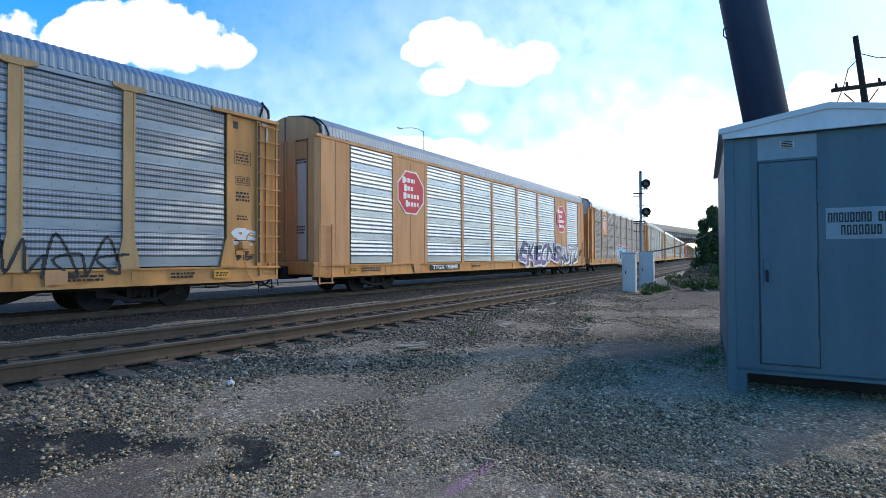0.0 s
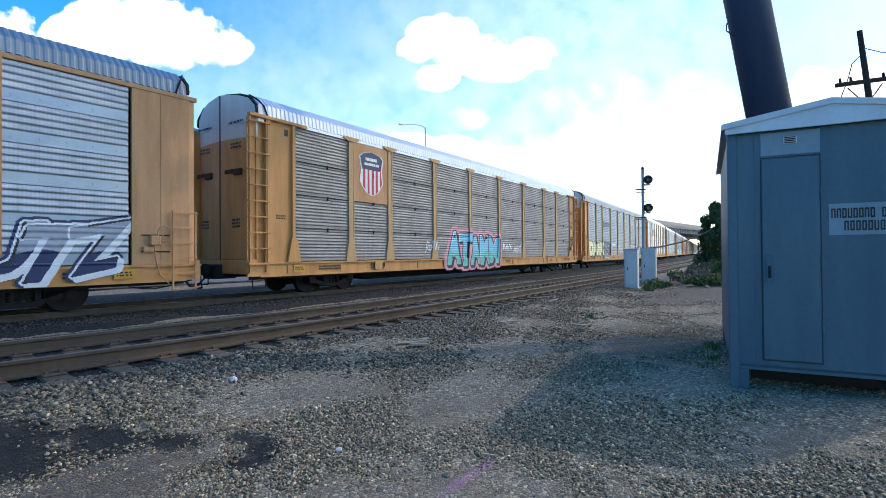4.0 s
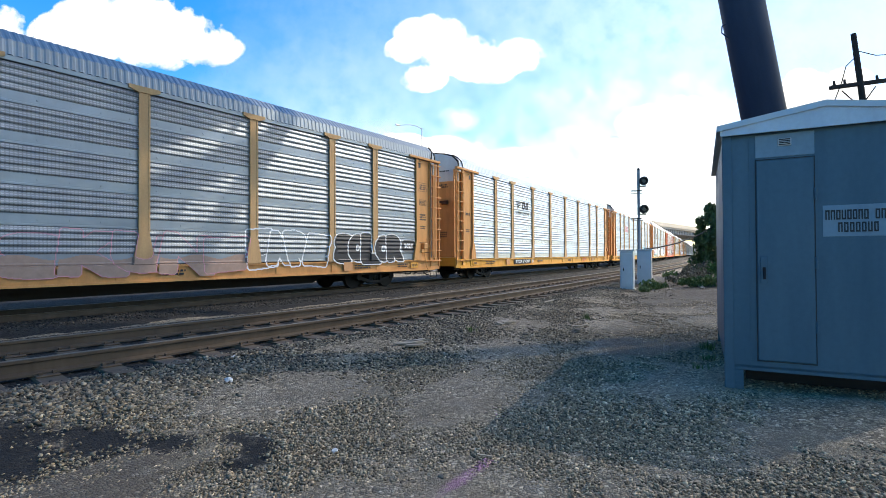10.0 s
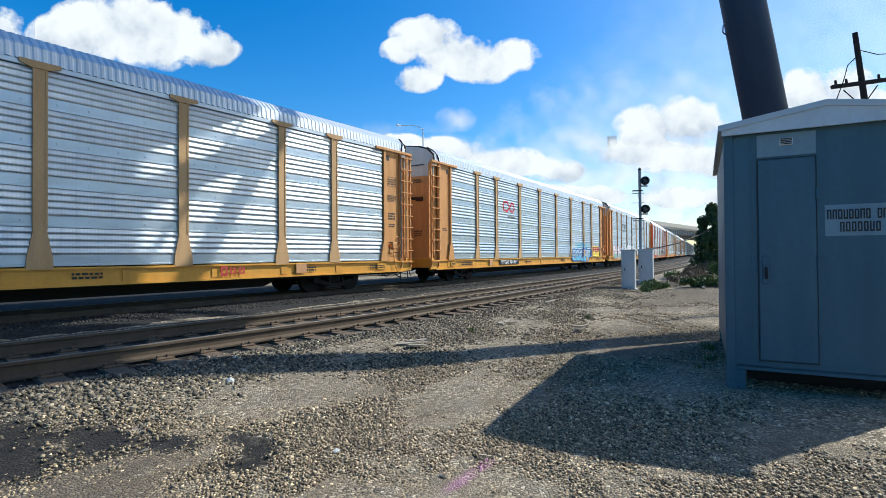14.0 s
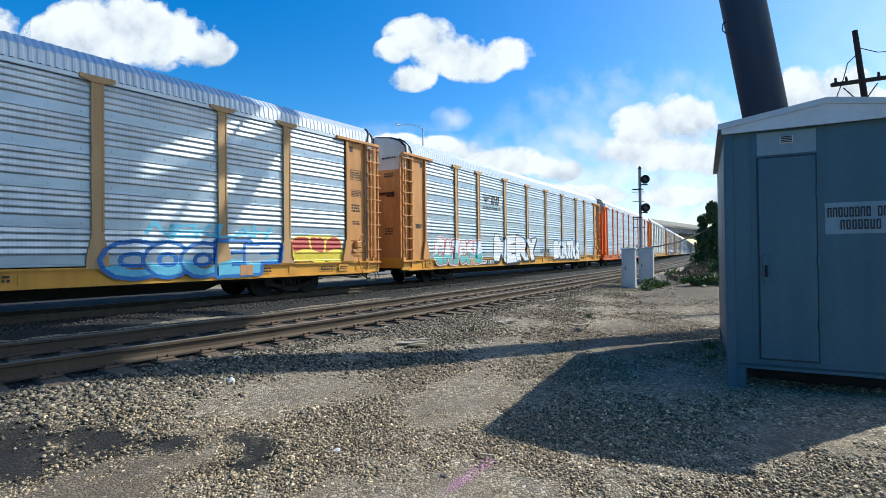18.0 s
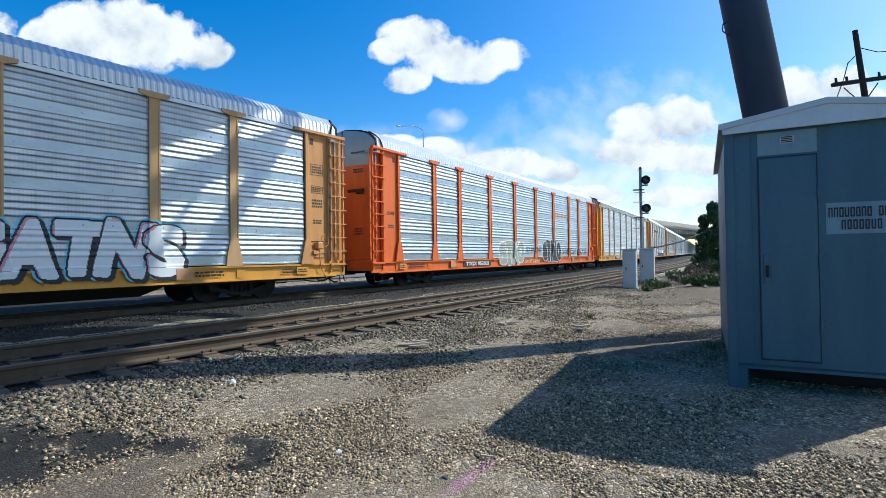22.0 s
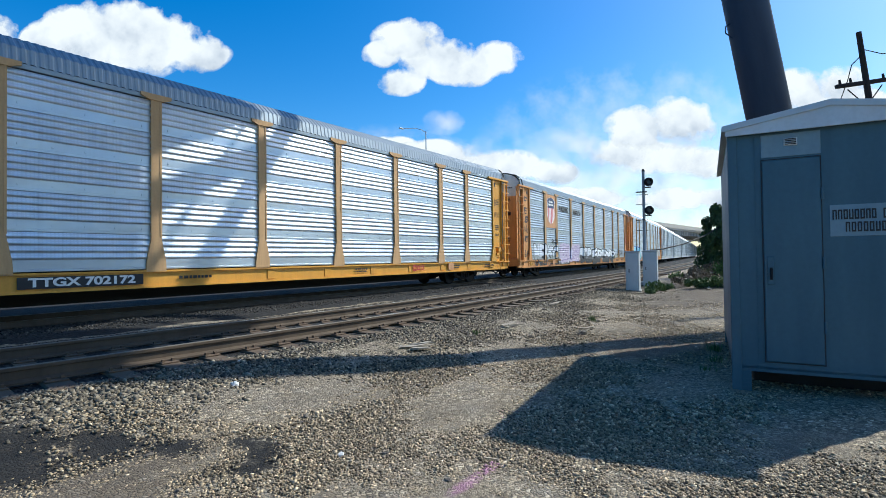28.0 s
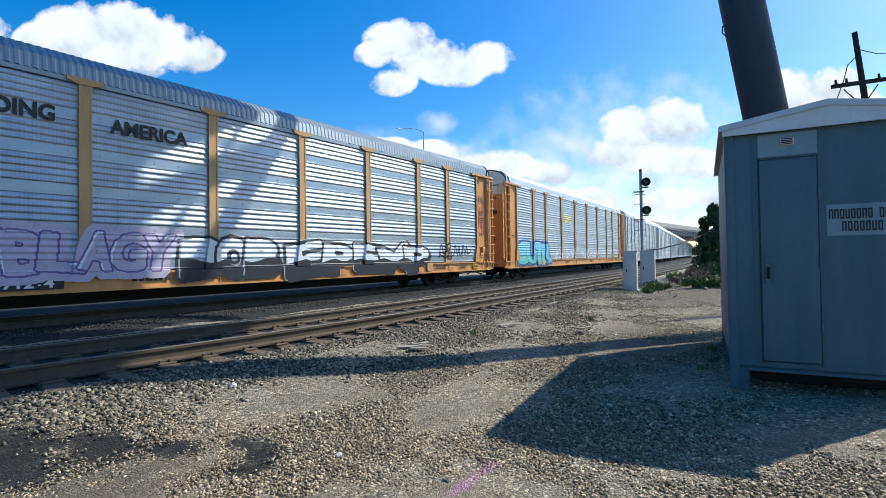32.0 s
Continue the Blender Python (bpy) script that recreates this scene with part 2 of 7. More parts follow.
M = {
    "ground": ground_material(),
    "ballast": stone_material("ballast_stone", (0.0377, 0.0299, 0.0207), (0.305, 0.25, 0.171)),
    "sprayed": stone_material("pink_sprayed_stone", (0.13, 0.08, 0.075), (0.55, 0.27, 0.38)),
    "chip": plain("split_wood", (0.52, 0.40, 0.27), 0.8, 0, 0.2),
    "dark_stone": stone_material("near_black_stone", (0.008, 0.007, 0.006), (0.09, 0.08, 0.065)),
    "pebble": stone_material("pebble", (0.0875, 0.0644, 0.038), (0.564, 0.431, 0.267)),
    "rail": painted("rusty_rail", (0.098, 0.068, 0.043), (0.045, 0.03, 0.02), 0.6, 0.65, 0.1),
    "rail_head": plain("dull_rail_head", (0.15, 0.12, 0.085), 0.55, 0.3, 0.25),
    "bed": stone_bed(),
    "tie": painted("old_tie", (0.14, 0.093, 0.056), (0.05, 0.035, 0.024), 0.7, 0.9),
    "plate": painted("rusty_plate", (0.13, 0.085, 0.05), (0.08, 0.05, 0.035), 0.6, 0.8),
    "yellow": painted("weathered_yellow", (0.65, 0.305, 0.095), (0.24, 0.10, 0.04), 0.55, 0.5),
    "tan": painted("faded_tan", (0.61, 0.315, 0.145), (0.26, 0.12, 0.05), 0.5, 0.6),
    "gold": painted("fresh_yellow", (0.72, 0.34, 0.04), (0.28, 0.12, 0.035), 0.35, 0.4),
    "orange": painted("rail_orange", (0.78, 0.145, 0.014), (0.32, 0.07, 0.02), 0.35, 0.42),
    "post_tan": painted("post_tan", (0.58, 0.35, 0.16), (0.24, 0.13, 0.07), 0.5, 0.6),
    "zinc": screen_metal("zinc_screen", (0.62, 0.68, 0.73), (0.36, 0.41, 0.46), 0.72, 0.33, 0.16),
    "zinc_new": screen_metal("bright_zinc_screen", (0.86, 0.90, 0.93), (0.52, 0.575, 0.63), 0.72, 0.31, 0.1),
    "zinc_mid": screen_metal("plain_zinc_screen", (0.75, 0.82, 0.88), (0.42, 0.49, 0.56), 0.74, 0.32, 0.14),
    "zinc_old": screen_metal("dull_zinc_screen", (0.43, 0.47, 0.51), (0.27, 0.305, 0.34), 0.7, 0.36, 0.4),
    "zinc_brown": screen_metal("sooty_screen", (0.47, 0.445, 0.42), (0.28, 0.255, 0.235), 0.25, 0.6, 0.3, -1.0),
    "roof": plain("zinc_roof", (0.27, 0.31, 0.34), 0.45, 0.5, 0.2, 1.5),
    "roof_white": plain("pale_zinc_roof", (0.6, 0.64, 0.68), 0.4, 0.4, 0.12, 1.5),
    "black": painted("black_iron", (0.012, 0.012, 0.013), (0.03, 0.024, 0.018), 0.5, 0.7),
    "rust": painted("dark_rust", (0.07, 0.03, 0.016), (0.03, 0.018, 0.012), 0.5, 0.8),
    "door_white": painted("chalky_white_paint", (0.62, 0.62, 0.59), (0.32, 0.29, 0.25), 0.35, 0.6),
    "iron": painted("grimy_iron", (0.014, 0.0125, 0.0115), (0.036, 0.025, 0.017), 0.6, 0.75, 0.1),
    "wheel": painted("wheel_steel", (0.017, 0.015, 0.0135), (0.034, 0.024, 0.017), 0.5, 0.6, 0.5),
    "white": plain("white_lettering", (0.75, 0.75, 0.73), 0.6, 0, 0.08),
    "ink": plain("black_lettering", (0.02, 0.02, 0.022), 0.6, 0, 0.1),
    "shed": painted("grey_blue_enamel", (0.058, 0.130, 0.172), (0.04, 0.085, 0.112), 0.45, 0.42, 0.2),
    "shed_light": painted("pale_enamel", (0.60, 0.645, 0.67), (0.4, 0.44, 0.47), 0.4, 0.5, 0.2),
    "pole": painted("dark_painted_steel", (0.007, 0.03, 0.075), (0.006, 0.018, 0.04), 0.4, 0.5, 0.0),
    "wood": painted("grey_wood", (0.028, 0.022, 0.02), (0.016, 0.014, 0.012), 0.6, 0.9),
    "drift": painted("pale_broken_wood", (0.34, 0.29, 0.22), (0.16, 0.12, 0.09), 0.5, 0.9),
    "concrete": painted("viaduct_concrete", (0.46, 0.43, 0.38), (0.25, 0.23, 0.2), 0.5, 0.85),
    "girder": painted("grey_girder", (0.30, 0.33, 0.35), (0.18, 0.18, 0.18), 0.5, 0.6),
    "road": plain("pale_asphalt", (0.145, 0.14, 0.135), 0.9, 0, 0.2, 0.8, 0.2),
    "galv": plain("galvanised_box", (0.50, 0.52, 0.53), 0.5, 0.4, 0.12, 4),
    "chalk": plain("pale_stone", (0.55, 0.54, 0.51), 0.9, 0, 0.15, 20, 0.3), "drab": plain("drab_stone", (0.16, 0.13, 0.10), 0.95, 0, 0.35, 20, 0.3),
    "patch": painted("rubbed_enamel", (0.21, 0.31, 0.36), (0.13, 0.21, 0.255), 0.5, 0.5, 0.1),
    "leaf": leaf_material("green_leaf", (0.03, 0.07, 0.012), (0.10, 0.17, 0.03)),
    "leaf_dark": leaf_material("dark_leaf", (0.02, 0.045, 0.012), (0.07, 0.12, 0.03)),
    "weed": leaf_material("weed_leaf", (0.05, 0.09, 0.02), (0.15, 0.2, 0.05)),
    "dry": leaf_material("dry_stalk", (0.09, 0.065, 0.04), (0.26, 0.2, 0.12)),
    "bark": plain("bark", (0.07, 0.055, 0.045), 0.9),
    "p_black": plain("black_spray", (0.02, 0.02, 0.025), 0.5), "p_white": plain("white_spray", (0.75, 0.76, 0.77), 0.5, 0, 0.12), "p_grey": plain("grey_spray", (0.33, 0.35, 0.40), 0.5),
    "p_silver": plain("silver_spray", (0.62, 0.64, 0.68), 0.4, 0.3, 0.12), "p_navy": plain("navy_spray", (0.018, 0.032, 0.095), 0.5), "p_blue": plain("blue_spray", (0.03, 0.16, 0.45), 0.5),
    "p_cyan": plain("cyan_spray", (0.16, 0.50, 0.66), 0.5), "p_teal": plain("teal_spray", (0.12, 0.44, 0.42), 0.5), "p_pink": plain("pink_spray", (0.62, 0.27, 0.33), 0.55), "p_cream": plain("cream_spray", (0.72, 0.66, 0.36), 0.5),
    "p_yellow": plain("yellow_spray", (0.75, 0.58, 0.06), 0.5), "p_red": plain("red_spray", (0.45, 0.05, 0.04), 0.5), "p_purple": plain("purple_spray", (0.16, 0.10, 0.26), 0.5), "p_lilac": plain("lilac_spray", (0.50, 0.42, 0.52), 0.55),
    "p_olive": plain("drab_olive_spray", (0.33, 0.35, 0.29), 0.55), "p_tan": plain("faded_brown_spray", (0.36, 0.24, 0.19), 0.6), "p_orange": plain("orange_spray", (0.62, 0.16, 0.04), 0.5),
    "red": plain("faded_red", (0.55, 0.03, 0.05), 0.6, 0, 0.1),
    "lens_dark": plain("dark_lens", (0.01, 0.01, 0.012), 0.15),
}


# ---- mesh tools ----
def bm_box(bm, x0, x1, y0, y1, z0, z1, bevel=0.0):
    r = bmesh.ops.create_cube(bm, size=1, matrix=Matrix.Translation(((x0 + x1) / 2, (y0 + y1) / 2, (z0 + z1) / 2)) @ Matrix.Diagonal((abs(x1 - x0), abs(y1 - y0), abs(z1 - z0), 1)))
    if bevel:
        edges = list({e for v in r["verts"] for e in v.link_edges})
        bmesh.ops.bevel(bm, geom=edges, offset=bevel, segments=1, affect="EDGES")
    return bm


def bm_rod(bm, a, b, r0, r1=None, sides=8):
    a, b = Vector(a), Vector(b)
    d = b - a
    m = Matrix.Translation((a + b) / 2) @ d.to_track_quat("Z", "Y").to_matrix().to_4x4()
    bmesh.ops.create_cone(bm, cap_ends=True, segments=sides, radius1=r0, radius2=r0 if r1 is None else r1, depth=d.length, matrix=m)
    return bm


def bm_prism(bm, outline, axis, lo, hi):
    """An outline of (a, b) points pushed along an axis: 'x' takes (y, z), 'y' takes (x, z), 'z' takes (x, y)."""
    def place(a, b, c):
        return {"x": (c, a, b), "y": (a, c, b), "z": (a, b, c)}[axis]
    n = len(outline)
    v0 = [bm.verts.new(place(a, b, lo)) for a, b in outline]
    v1 = [bm.verts.new(place(a, b, hi)) for a, b in outline]
    bm.faces.new(v0)
    bm.faces.new(v1[::-1])
    for i in range(n):
        bm.faces.new((v0[i], v1[i], v1[(i + 1) % n], v0[(i + 1) % n]))
    return bm


def mesh_of(name, bm, material, smooth=False):
    bmesh.ops.recalc_face_normals(bm, faces=bm.faces)
    me = bpy.data.meshes.new(name)
    bm.to_mesh(me)
    bm.free()
    me.materials.append(material)
    if smooth:
        for p in me.polygons:
            p.use_smooth = True
    return me


def part(name, bm, material, parent, label="", m=None, smooth=False):
    """One mesh object under a thing or a part."""
    me = bm if isinstance(bm, bpy.types.Mesh) else mesh_of(name, bm, material, smooth)
    ob = new(name, me)
    ob.parent = parent
    if m is not None:
        ob.matrix_basis = m
    if label:
        ob["label"] = label
    return ob


def thing(name, label, category, group="", m=None, kind=""):
    ob = new(name)
    ob.empty_display_size = 0.2
    if m is not None:
        ob.matrix_basis = m
    return tagged(ob, label, category, group, kind)


def box_bm(*a, bevel=0.0):
    return bm_box(bmesh.new(), *a, bevel=bevel)


def raw_mesh(name, verts, faces, material):
    me = bpy.data.meshes.new(name)
    me.from_pydata(verts, [], faces)
    me.update()
    me.materials.append(material)
    return me


# ---- the ground and the two tracks ----
RAIL_Z, FAR_RAIL_Z = 0.35, 0.12


def bend(x):
    """Both tracks lie in one long curve to the left: how far they swing beyond the straight."""
    far = np.clip(np.asarray(x, float) - 45, 0, 40)
    return 0.0008 * far ** 2 + 0.064 * np.maximum(0.0, np.asarray(x, float) - 85)


def far_line(x):
    """The middle of the far track, on which the train runs."""
    return 12.58 + 0.001 * max(0.0, 45 - x) ** 2 + float(bend(x))


def near_y(x):
    x = np.asarray(x, float)
    return 5.95 + 0.0012 * np.maximum(0.0, 25 - x) ** 2 + 0.006 * np.maximum(0.0, 9 - np.maximum(x, -4.0)) ** 2


def near_line(x):
    """The middle of the near, empty track."""
    return float(near_y(x) + bend(x))


def ease(a, b, v):
    v = np.clip((v - a) / (b - a), 0, 1)
    return v * v * (3 - 2 * v)


def ground_height(X, Y):
    n = near_y(X) + bend(X)
    f = 12.58 + 0.001 * np.maximum(0.0, 45 - X) ** 2 + bend(X)
    u, w = Y - n, Y - f
    z = 0.115 * ease(-3.0, -1.6, u) - 0.205 * ease(1.4, 3.0, u) + 0.06 * ease(2.0, 5.0, w)
    mound = 0.35 * np.exp(-((X - 27) / 7) ** 2 - ((Y - 1.0) / 1.6) ** 2) + 0.3 * np.exp(-((X - 40) / 9) ** 2 - ((Y + 1.5) / 3) ** 2)
    return z + mound


def spread(lo, hi, step, far_lo, far_hi, grow=1.22):
    mid = list(np.arange(lo, hi, step))
    s, v, right = step, hi, []
    while v < far_hi:
        right.append(v)
        s *= grow
        v += s
    s, v, left = step, lo, []
    while v > far_lo:
        s *= grow
        v -= s
        left.append(v)
    return np.array(left[::-1] + mid + right + [far_hi])


def make_ground():
    xs, ys = spread(0.0, 24.0, 0.16, -2500, 4000), spread(-2.0, 16.0, 0.13, -3000, 3000)
    X, Y = np.meshgrid(xs, ys, indexing="ij")
    Z = ground_height(X, Y)
    rng = np.random.default_rng(3)
    near = np.exp(-((X - 6) / 14) ** 2)
    Z = Z + near * rng.normal(0, 0.006, X.shape)
    Z = Z + near * 0.02 * np.sin(X * 1.7 + 1.3 * np.sin(Y * 1.1)) * np.sin(Y * 2.3 + X * 0.6)
    nx, ny = X.shape
    idx = np.arange(nx * ny).reshape(nx, ny)
    quads = np.stack([idx[:-1, :-1], idx[1:, :-1], idx[1:, 1:], idx[:-1, 1:]], -1).reshape(-1, 4)
    me = raw_mesh("ground", np.stack([X, Y, Z], -1).reshape(-1, 3).tolist(), quads.tolist(), M["ground"])
    for p in me.polygons:
        p.use_smooth = True
    tagged(new("ground", me), "grey gravel and dirt yard beside the railway", "ground", kind="structure")


make_ground()


def sweep(line, xs, outline):
    """A profile of (offset, z) points carried along a track's line."""
    verts, faces, n = [], [], len(outline)
    for x in xs:
        y, s = line(x), (line(x + 0.1) - line(x - 0.1)) / 0.2
        c = 1 / math.hypot(1, s)
        for o, z in outline:
            verts.append((x - o * s * c, y + o * c, z))
    for i in range(len(xs) - 1):
        for j in range(n):
            a, b = i * n + j, i * n + (j + 1) % n
            faces.append((a, b, b + n, a + n))
    return verts, faces


TRACK_XS = [-60 + 2.0 * i for i in range(28)] + [-4 + 0.5 * i for i in range(28)] + [10 + 2.0 * i for i in range(35)] + [80 + 12 * i for i in range(22)]


# the bed's slope from the near track down to the far one: (offset, height)
BETWEEN = ((0.9, 0.15), (1.8, 0.105), (3.0, -0.03), (4.1, -0.055))


def make_track(name, line, label, tie_lo, tie_hi, RAIL_Z):
    track = thing(name, label, "railway track", kind="structure")
    web = [(-0.07, RAIL_Z - 0.17), (0.07, RAIL_Z - 0.17), (0.07, RAIL_Z - 0.15), (0.012, RAIL_Z - 0.125), (0.012, RAIL_Z - 0.045), (0.036, RAIL_Z - 0.035),
           (0.036, RAIL_Z - 0.006), (-0.036, RAIL_Z - 0.006), (-0.036, RAIL_Z - 0.035), (-0.012, RAIL_Z - 0.045), (-0.012, RAIL_Z - 0.125), (-0.07, RAIL_Z - 0.15)]
    head = [(-0.033, RAIL_Z - 0.005), (-0.026, RAIL_Z), (0.026, RAIL_Z), (0.033, RAIL_Z - 0.005)]
    for side in (-0.752, 0.752):
        rail = part("rail", raw_mesh("rail", *sweep(line, TRACK_XS, [(o + side, z) for o, z in web]), M["rail"]), None, track, "rust-brown steel rail")
        part("railhead", raw_mesh("railhead", *sweep(line, TRACK_XS, [(o + side, z) for o, z in head]), M["rail_head"]), None, rail, "bright worn railhead")
    bed = RAIL_Z - (0.187 if RAIL_Z > 0.2 else 0.135)
    if RAIL_Z > 0.2:
        outline = [(-1.36, bed - 0.09), (-0.93, bed - 0.02), (0.62, bed), *BETWEEN, (4.4, -0.2)]
    else:
        outline = [(-3.1, bed - 0.09), (-2.6, bed - 0.02), (5.6, 0.01), (6.2, bed - 0.09)]
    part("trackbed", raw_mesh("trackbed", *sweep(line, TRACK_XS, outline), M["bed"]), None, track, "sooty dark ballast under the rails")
    rng = random.Random(5)
    tie_meshes = []
    for i in range(4):
        bm = box_bm(-0.115, 0.115, -1.3 + rng.uniform(-0.05, 0.05), 1.3 + rng.uniform(-0.05, 0.05), -0.12, 0.0, bevel=0.012)
        for v in bm.verts:
            v.co += Vector((rng.uniform(-0.012, 0.012), rng.uniform(-0.02, 0.02), rng.uniform(-0.012, 0.004)))
        tie_meshes.append(mesh_of("tie", bm, M["tie"]))
    bm = box_bm(-0.1, 0.1, -0.18, 0.18, 0.0, 0.016, bevel=0.004)
    for sx, sy in ((-0.06, -0.12), (0.06, 0.12), (-0.06, 0.1), (0.06, -0.1)):
        bm_box(bm, sx - 0.016, sx + 0.016, sy - 0.02, sy + 0.02, 0.016, 0.045)
    plate_mesh = mesh_of("tie_plate", bm, M["plate"])
    x = tie_lo
    while x < tie_hi:
        turn = math.degrees(math.atan((line(x + 0.5) - line(x - 0.5))))
        tie = part("tie", rng.choice(tie_meshes), None, track, m=pose(x, line(x), RAIL_Z - 0.178, 0, 0, turn + rng.uniform(-1.2, 1.2)))
        for side in (-0.752, 0.752):
            part("tie_plate", plate_mesh, None, tie, m=pose(0, side, 0.0))
        x += 0.5 + rng.uniform(-0.02, 0.02)
    return track


make_track("near_track", near_line, "empty railway track with worn rails and wooden ties", 0.4, 34, RAIL_Z)
make_track("far_track", far_line, "far railway track that carries the train", 0.0, 34, FAR_RAIL_Z)

# ---- the cars of the train ----
HALF, SIDE = 13.7, 1.55
POSTS = (-9.6, -7.5, -4.5, -1.5, 1.5, 4.5, 7.5, 9.6)
SILL_LO, SILL_HI, EAVE, PEAK = 0.63, 1.03, 5.25, 6.18
SHARED = {}


def shared(key, make, material, smooth=False):
    """One mesh for all alike parts of one colour."""
    k = (*key, material.name)
    if k not in SHARED:
        SHARED[k] = mesh_of(key[0], make(), material, smooth)
    return SHARED[k]


def corrugated(width, sections=5, ribs=4):
    """Stacked screen sheets with pressed horizontal ribs; faces towards -y."""
    z0, z1 = SILL_HI + 0.02, EAVE - 0.02
    prof, h = panel_profile(sections, ribs), (z1 - z0) / sections
    bm = bmesh.new()
    lo = [bm.verts.new((-width / 2, y, z)) for y, z in prof]
    hi = [bm.verts.new((width / 2, y, z)) for y, z in prof]
    for i in range(len(prof) - 1):
        bm.faces.new((lo[i], hi[i], hi[i + 1], lo[i + 1]))
    bm_box(bm, -width / 2, width / 2, 0.06, 0.08, z0, z1)
    # bolt heads along the flat strips
    for s in range(1, sections):
        z = z0 + s * h + 0.14
        for k in range(5):
            x = -width / 2 + width * (k + 0.5) / 5
            bm_box(bm, x - 0.016, x + 0.016, -0.014, 0.0, z - 0.016, z + 0.016)
    return bm


def post_bm():
    bm = bm_prism(bmesh.new(), [(-0.24, SILL_HI - 0.04), (0.24, SILL_HI - 0.04), (0.22, SILL_HI + 0.25), (0.125, SILL_HI + 0.75), (0.115, EAVE), (-0.115, EAVE), (-0.125, SILL_HI + 0.75), (-0.22, SILL_HI + 0.25)], "y", -0.05, 0.07)
    bm_box(bm, -0.13, -0.085, -0.062, -0.05, SILL_HI + 0.8, EAVE)
    bm_box(bm, 0.085, 0.13, -0.062, -0.05, SILL_HI + 0.8, EAVE)
    return bm


def bracket_bm():
    return bm_prism(bmesh.new(), [(-0.36, EAVE + 0.12), (0.36, EAVE + 0.12), (0.36, EAVE + 0.04), (0.15, EAVE - 0.03), (-0.15, EAVE - 0.03), (-0.36, EAVE + 0.04)], "y", -0.08, 0.07)


def roof_bm():
    """Arched sheet roof with ribs that run across."""
    arch = [(-SIDE - 0.02, EAVE + 0.10), (-SIDE + 0.02, EAVE + 0.42), (-1.22, EAVE + 0.70), (-0.8, EAVE + 0.83), (0.0, PEAK), (0.8, EAVE + 0.83), (1.22, EAVE + 0.70), (SIDE - 0.02, EAVE + 0.42), (SIDE + 0.02, EAVE + 0.10)]
    bm = bmesh.new()
    rows = []
    pitch = 0.155
    n = int((2 * HALF - 0.7) / pitch)
    for i in range(n):
        b = -HALF + 0.35 + i * pitch
        for dx, lift in ((0.0, 0.0), (0.03, 0.013), (0.085, 0.013), (0.115, 0.0)):
            rows.append([bm.verts.new((b + dx, y * (1 + lift * 0.5), z + lift)) for y, z in arch])
    for a, b in zip(rows, rows[1:]):
        for i in range(len(arch) - 1):
            bm.faces.new((a[i], b[i], b[i + 1], a[i + 1]))
    return bm


def arch_top(y):
    """The roof's height across the car."""
    return float(np.interp(abs(y), [0.0, 0.8, 1.22, SIDE - 0.02, SIDE + 0.02], [PEAK - 0.02, EAVE + 0.80, EAVE + 0.66, EAVE + 0.38, EAVE + 0.10]))


def roof_end_bm():
    """The wall that closes the roof behind the end doors."""
    o = [(y, arch_top(y) - 0.02) for y in (-SIDE, -SIDE + 0.04, -1.22, -0.8, 0.0, 0.8, 1.22, SIDE - 0.04, SIDE)]
    return bm_prism(bmesh.new(), [(-SIDE, EAVE - 0.1)] + o + [(SIDE, EAVE - 0.1)], "x", -0.25, -0.06)


def roof_seal_bm():
    """A rubber strip that follows the arch, with the strap that ties it down to the eave."""
    ys = (-SIDE - 0.01, -SIDE + 0.02, -1.22, -0.8, 0.0, 0.8, 1.22, SIDE - 0.02, SIDE + 0.01)
    bm = bm_prism(bmesh.new(), [(y, arch_top(y) + 0.03) for y in ys] + [(y * 0.98, arch_top(y) - 0.03) for y in ys[::-1]], "x", -0.05, 0.02)
    for s in (-1, 1):
        pts = [(0.0, s * 1.2, EAVE + 0.72), (-0.12, s * 1.42, EAVE + 0.58), (-0.24, s * 1.57, EAVE + 0.38), (-0.34, s * 1.6, EAVE + 0.1)]
        for a, b in zip(pts, pts[1:]):
            bm_rod(bm, a, b, 0.024, sides=6)
    return bm


def short_ladder_bm():
    bm = bmesh.new()
    for x in (-0.28, 0.28):
        bm_box(bm, x - 0.02, x + 0.02, -0.1, -0.06, SILL_LO - 0.25, SILL_HI + 1.35)
    for i in range(6):
        z = SILL_LO - 0.2 + i * 0.38
        bm_box(bm, -0.33, 0.33, -0.13, -0.1, z - 0.016, z + 0.016)
    return bm


def flush_post_bm():
    return box_bm(-0.11, 0.11, -0.03, 0.07, SILL_HI - 0.03, EAVE, bevel=0.008)


def ladder_bm():
    bm = bmesh.new()
    bm_box(bm, -0.30, -0.25, -0.06, 0.02, SILL_LO + 0.12, EAVE + 0.02)
    bm_box(bm, 0.25, 0.30, -0.06, 0.02, SILL_LO + 0.12, EAVE + 0.02)
    for i in range(10):
        z = SILL_LO + 0.35 + i * 0.46
        bm_box(bm, -0.36, 0.36, -0.12, -0.085, z - 0.018, z + 0.018)
        for s in (-0.34, 0.34):
            bm_box(bm, s - 0.015, s + 0.015, -0.12, 0.0, z - 0.02, z + 0.02)
    return bm


DOOR_SPLIT = 4.72


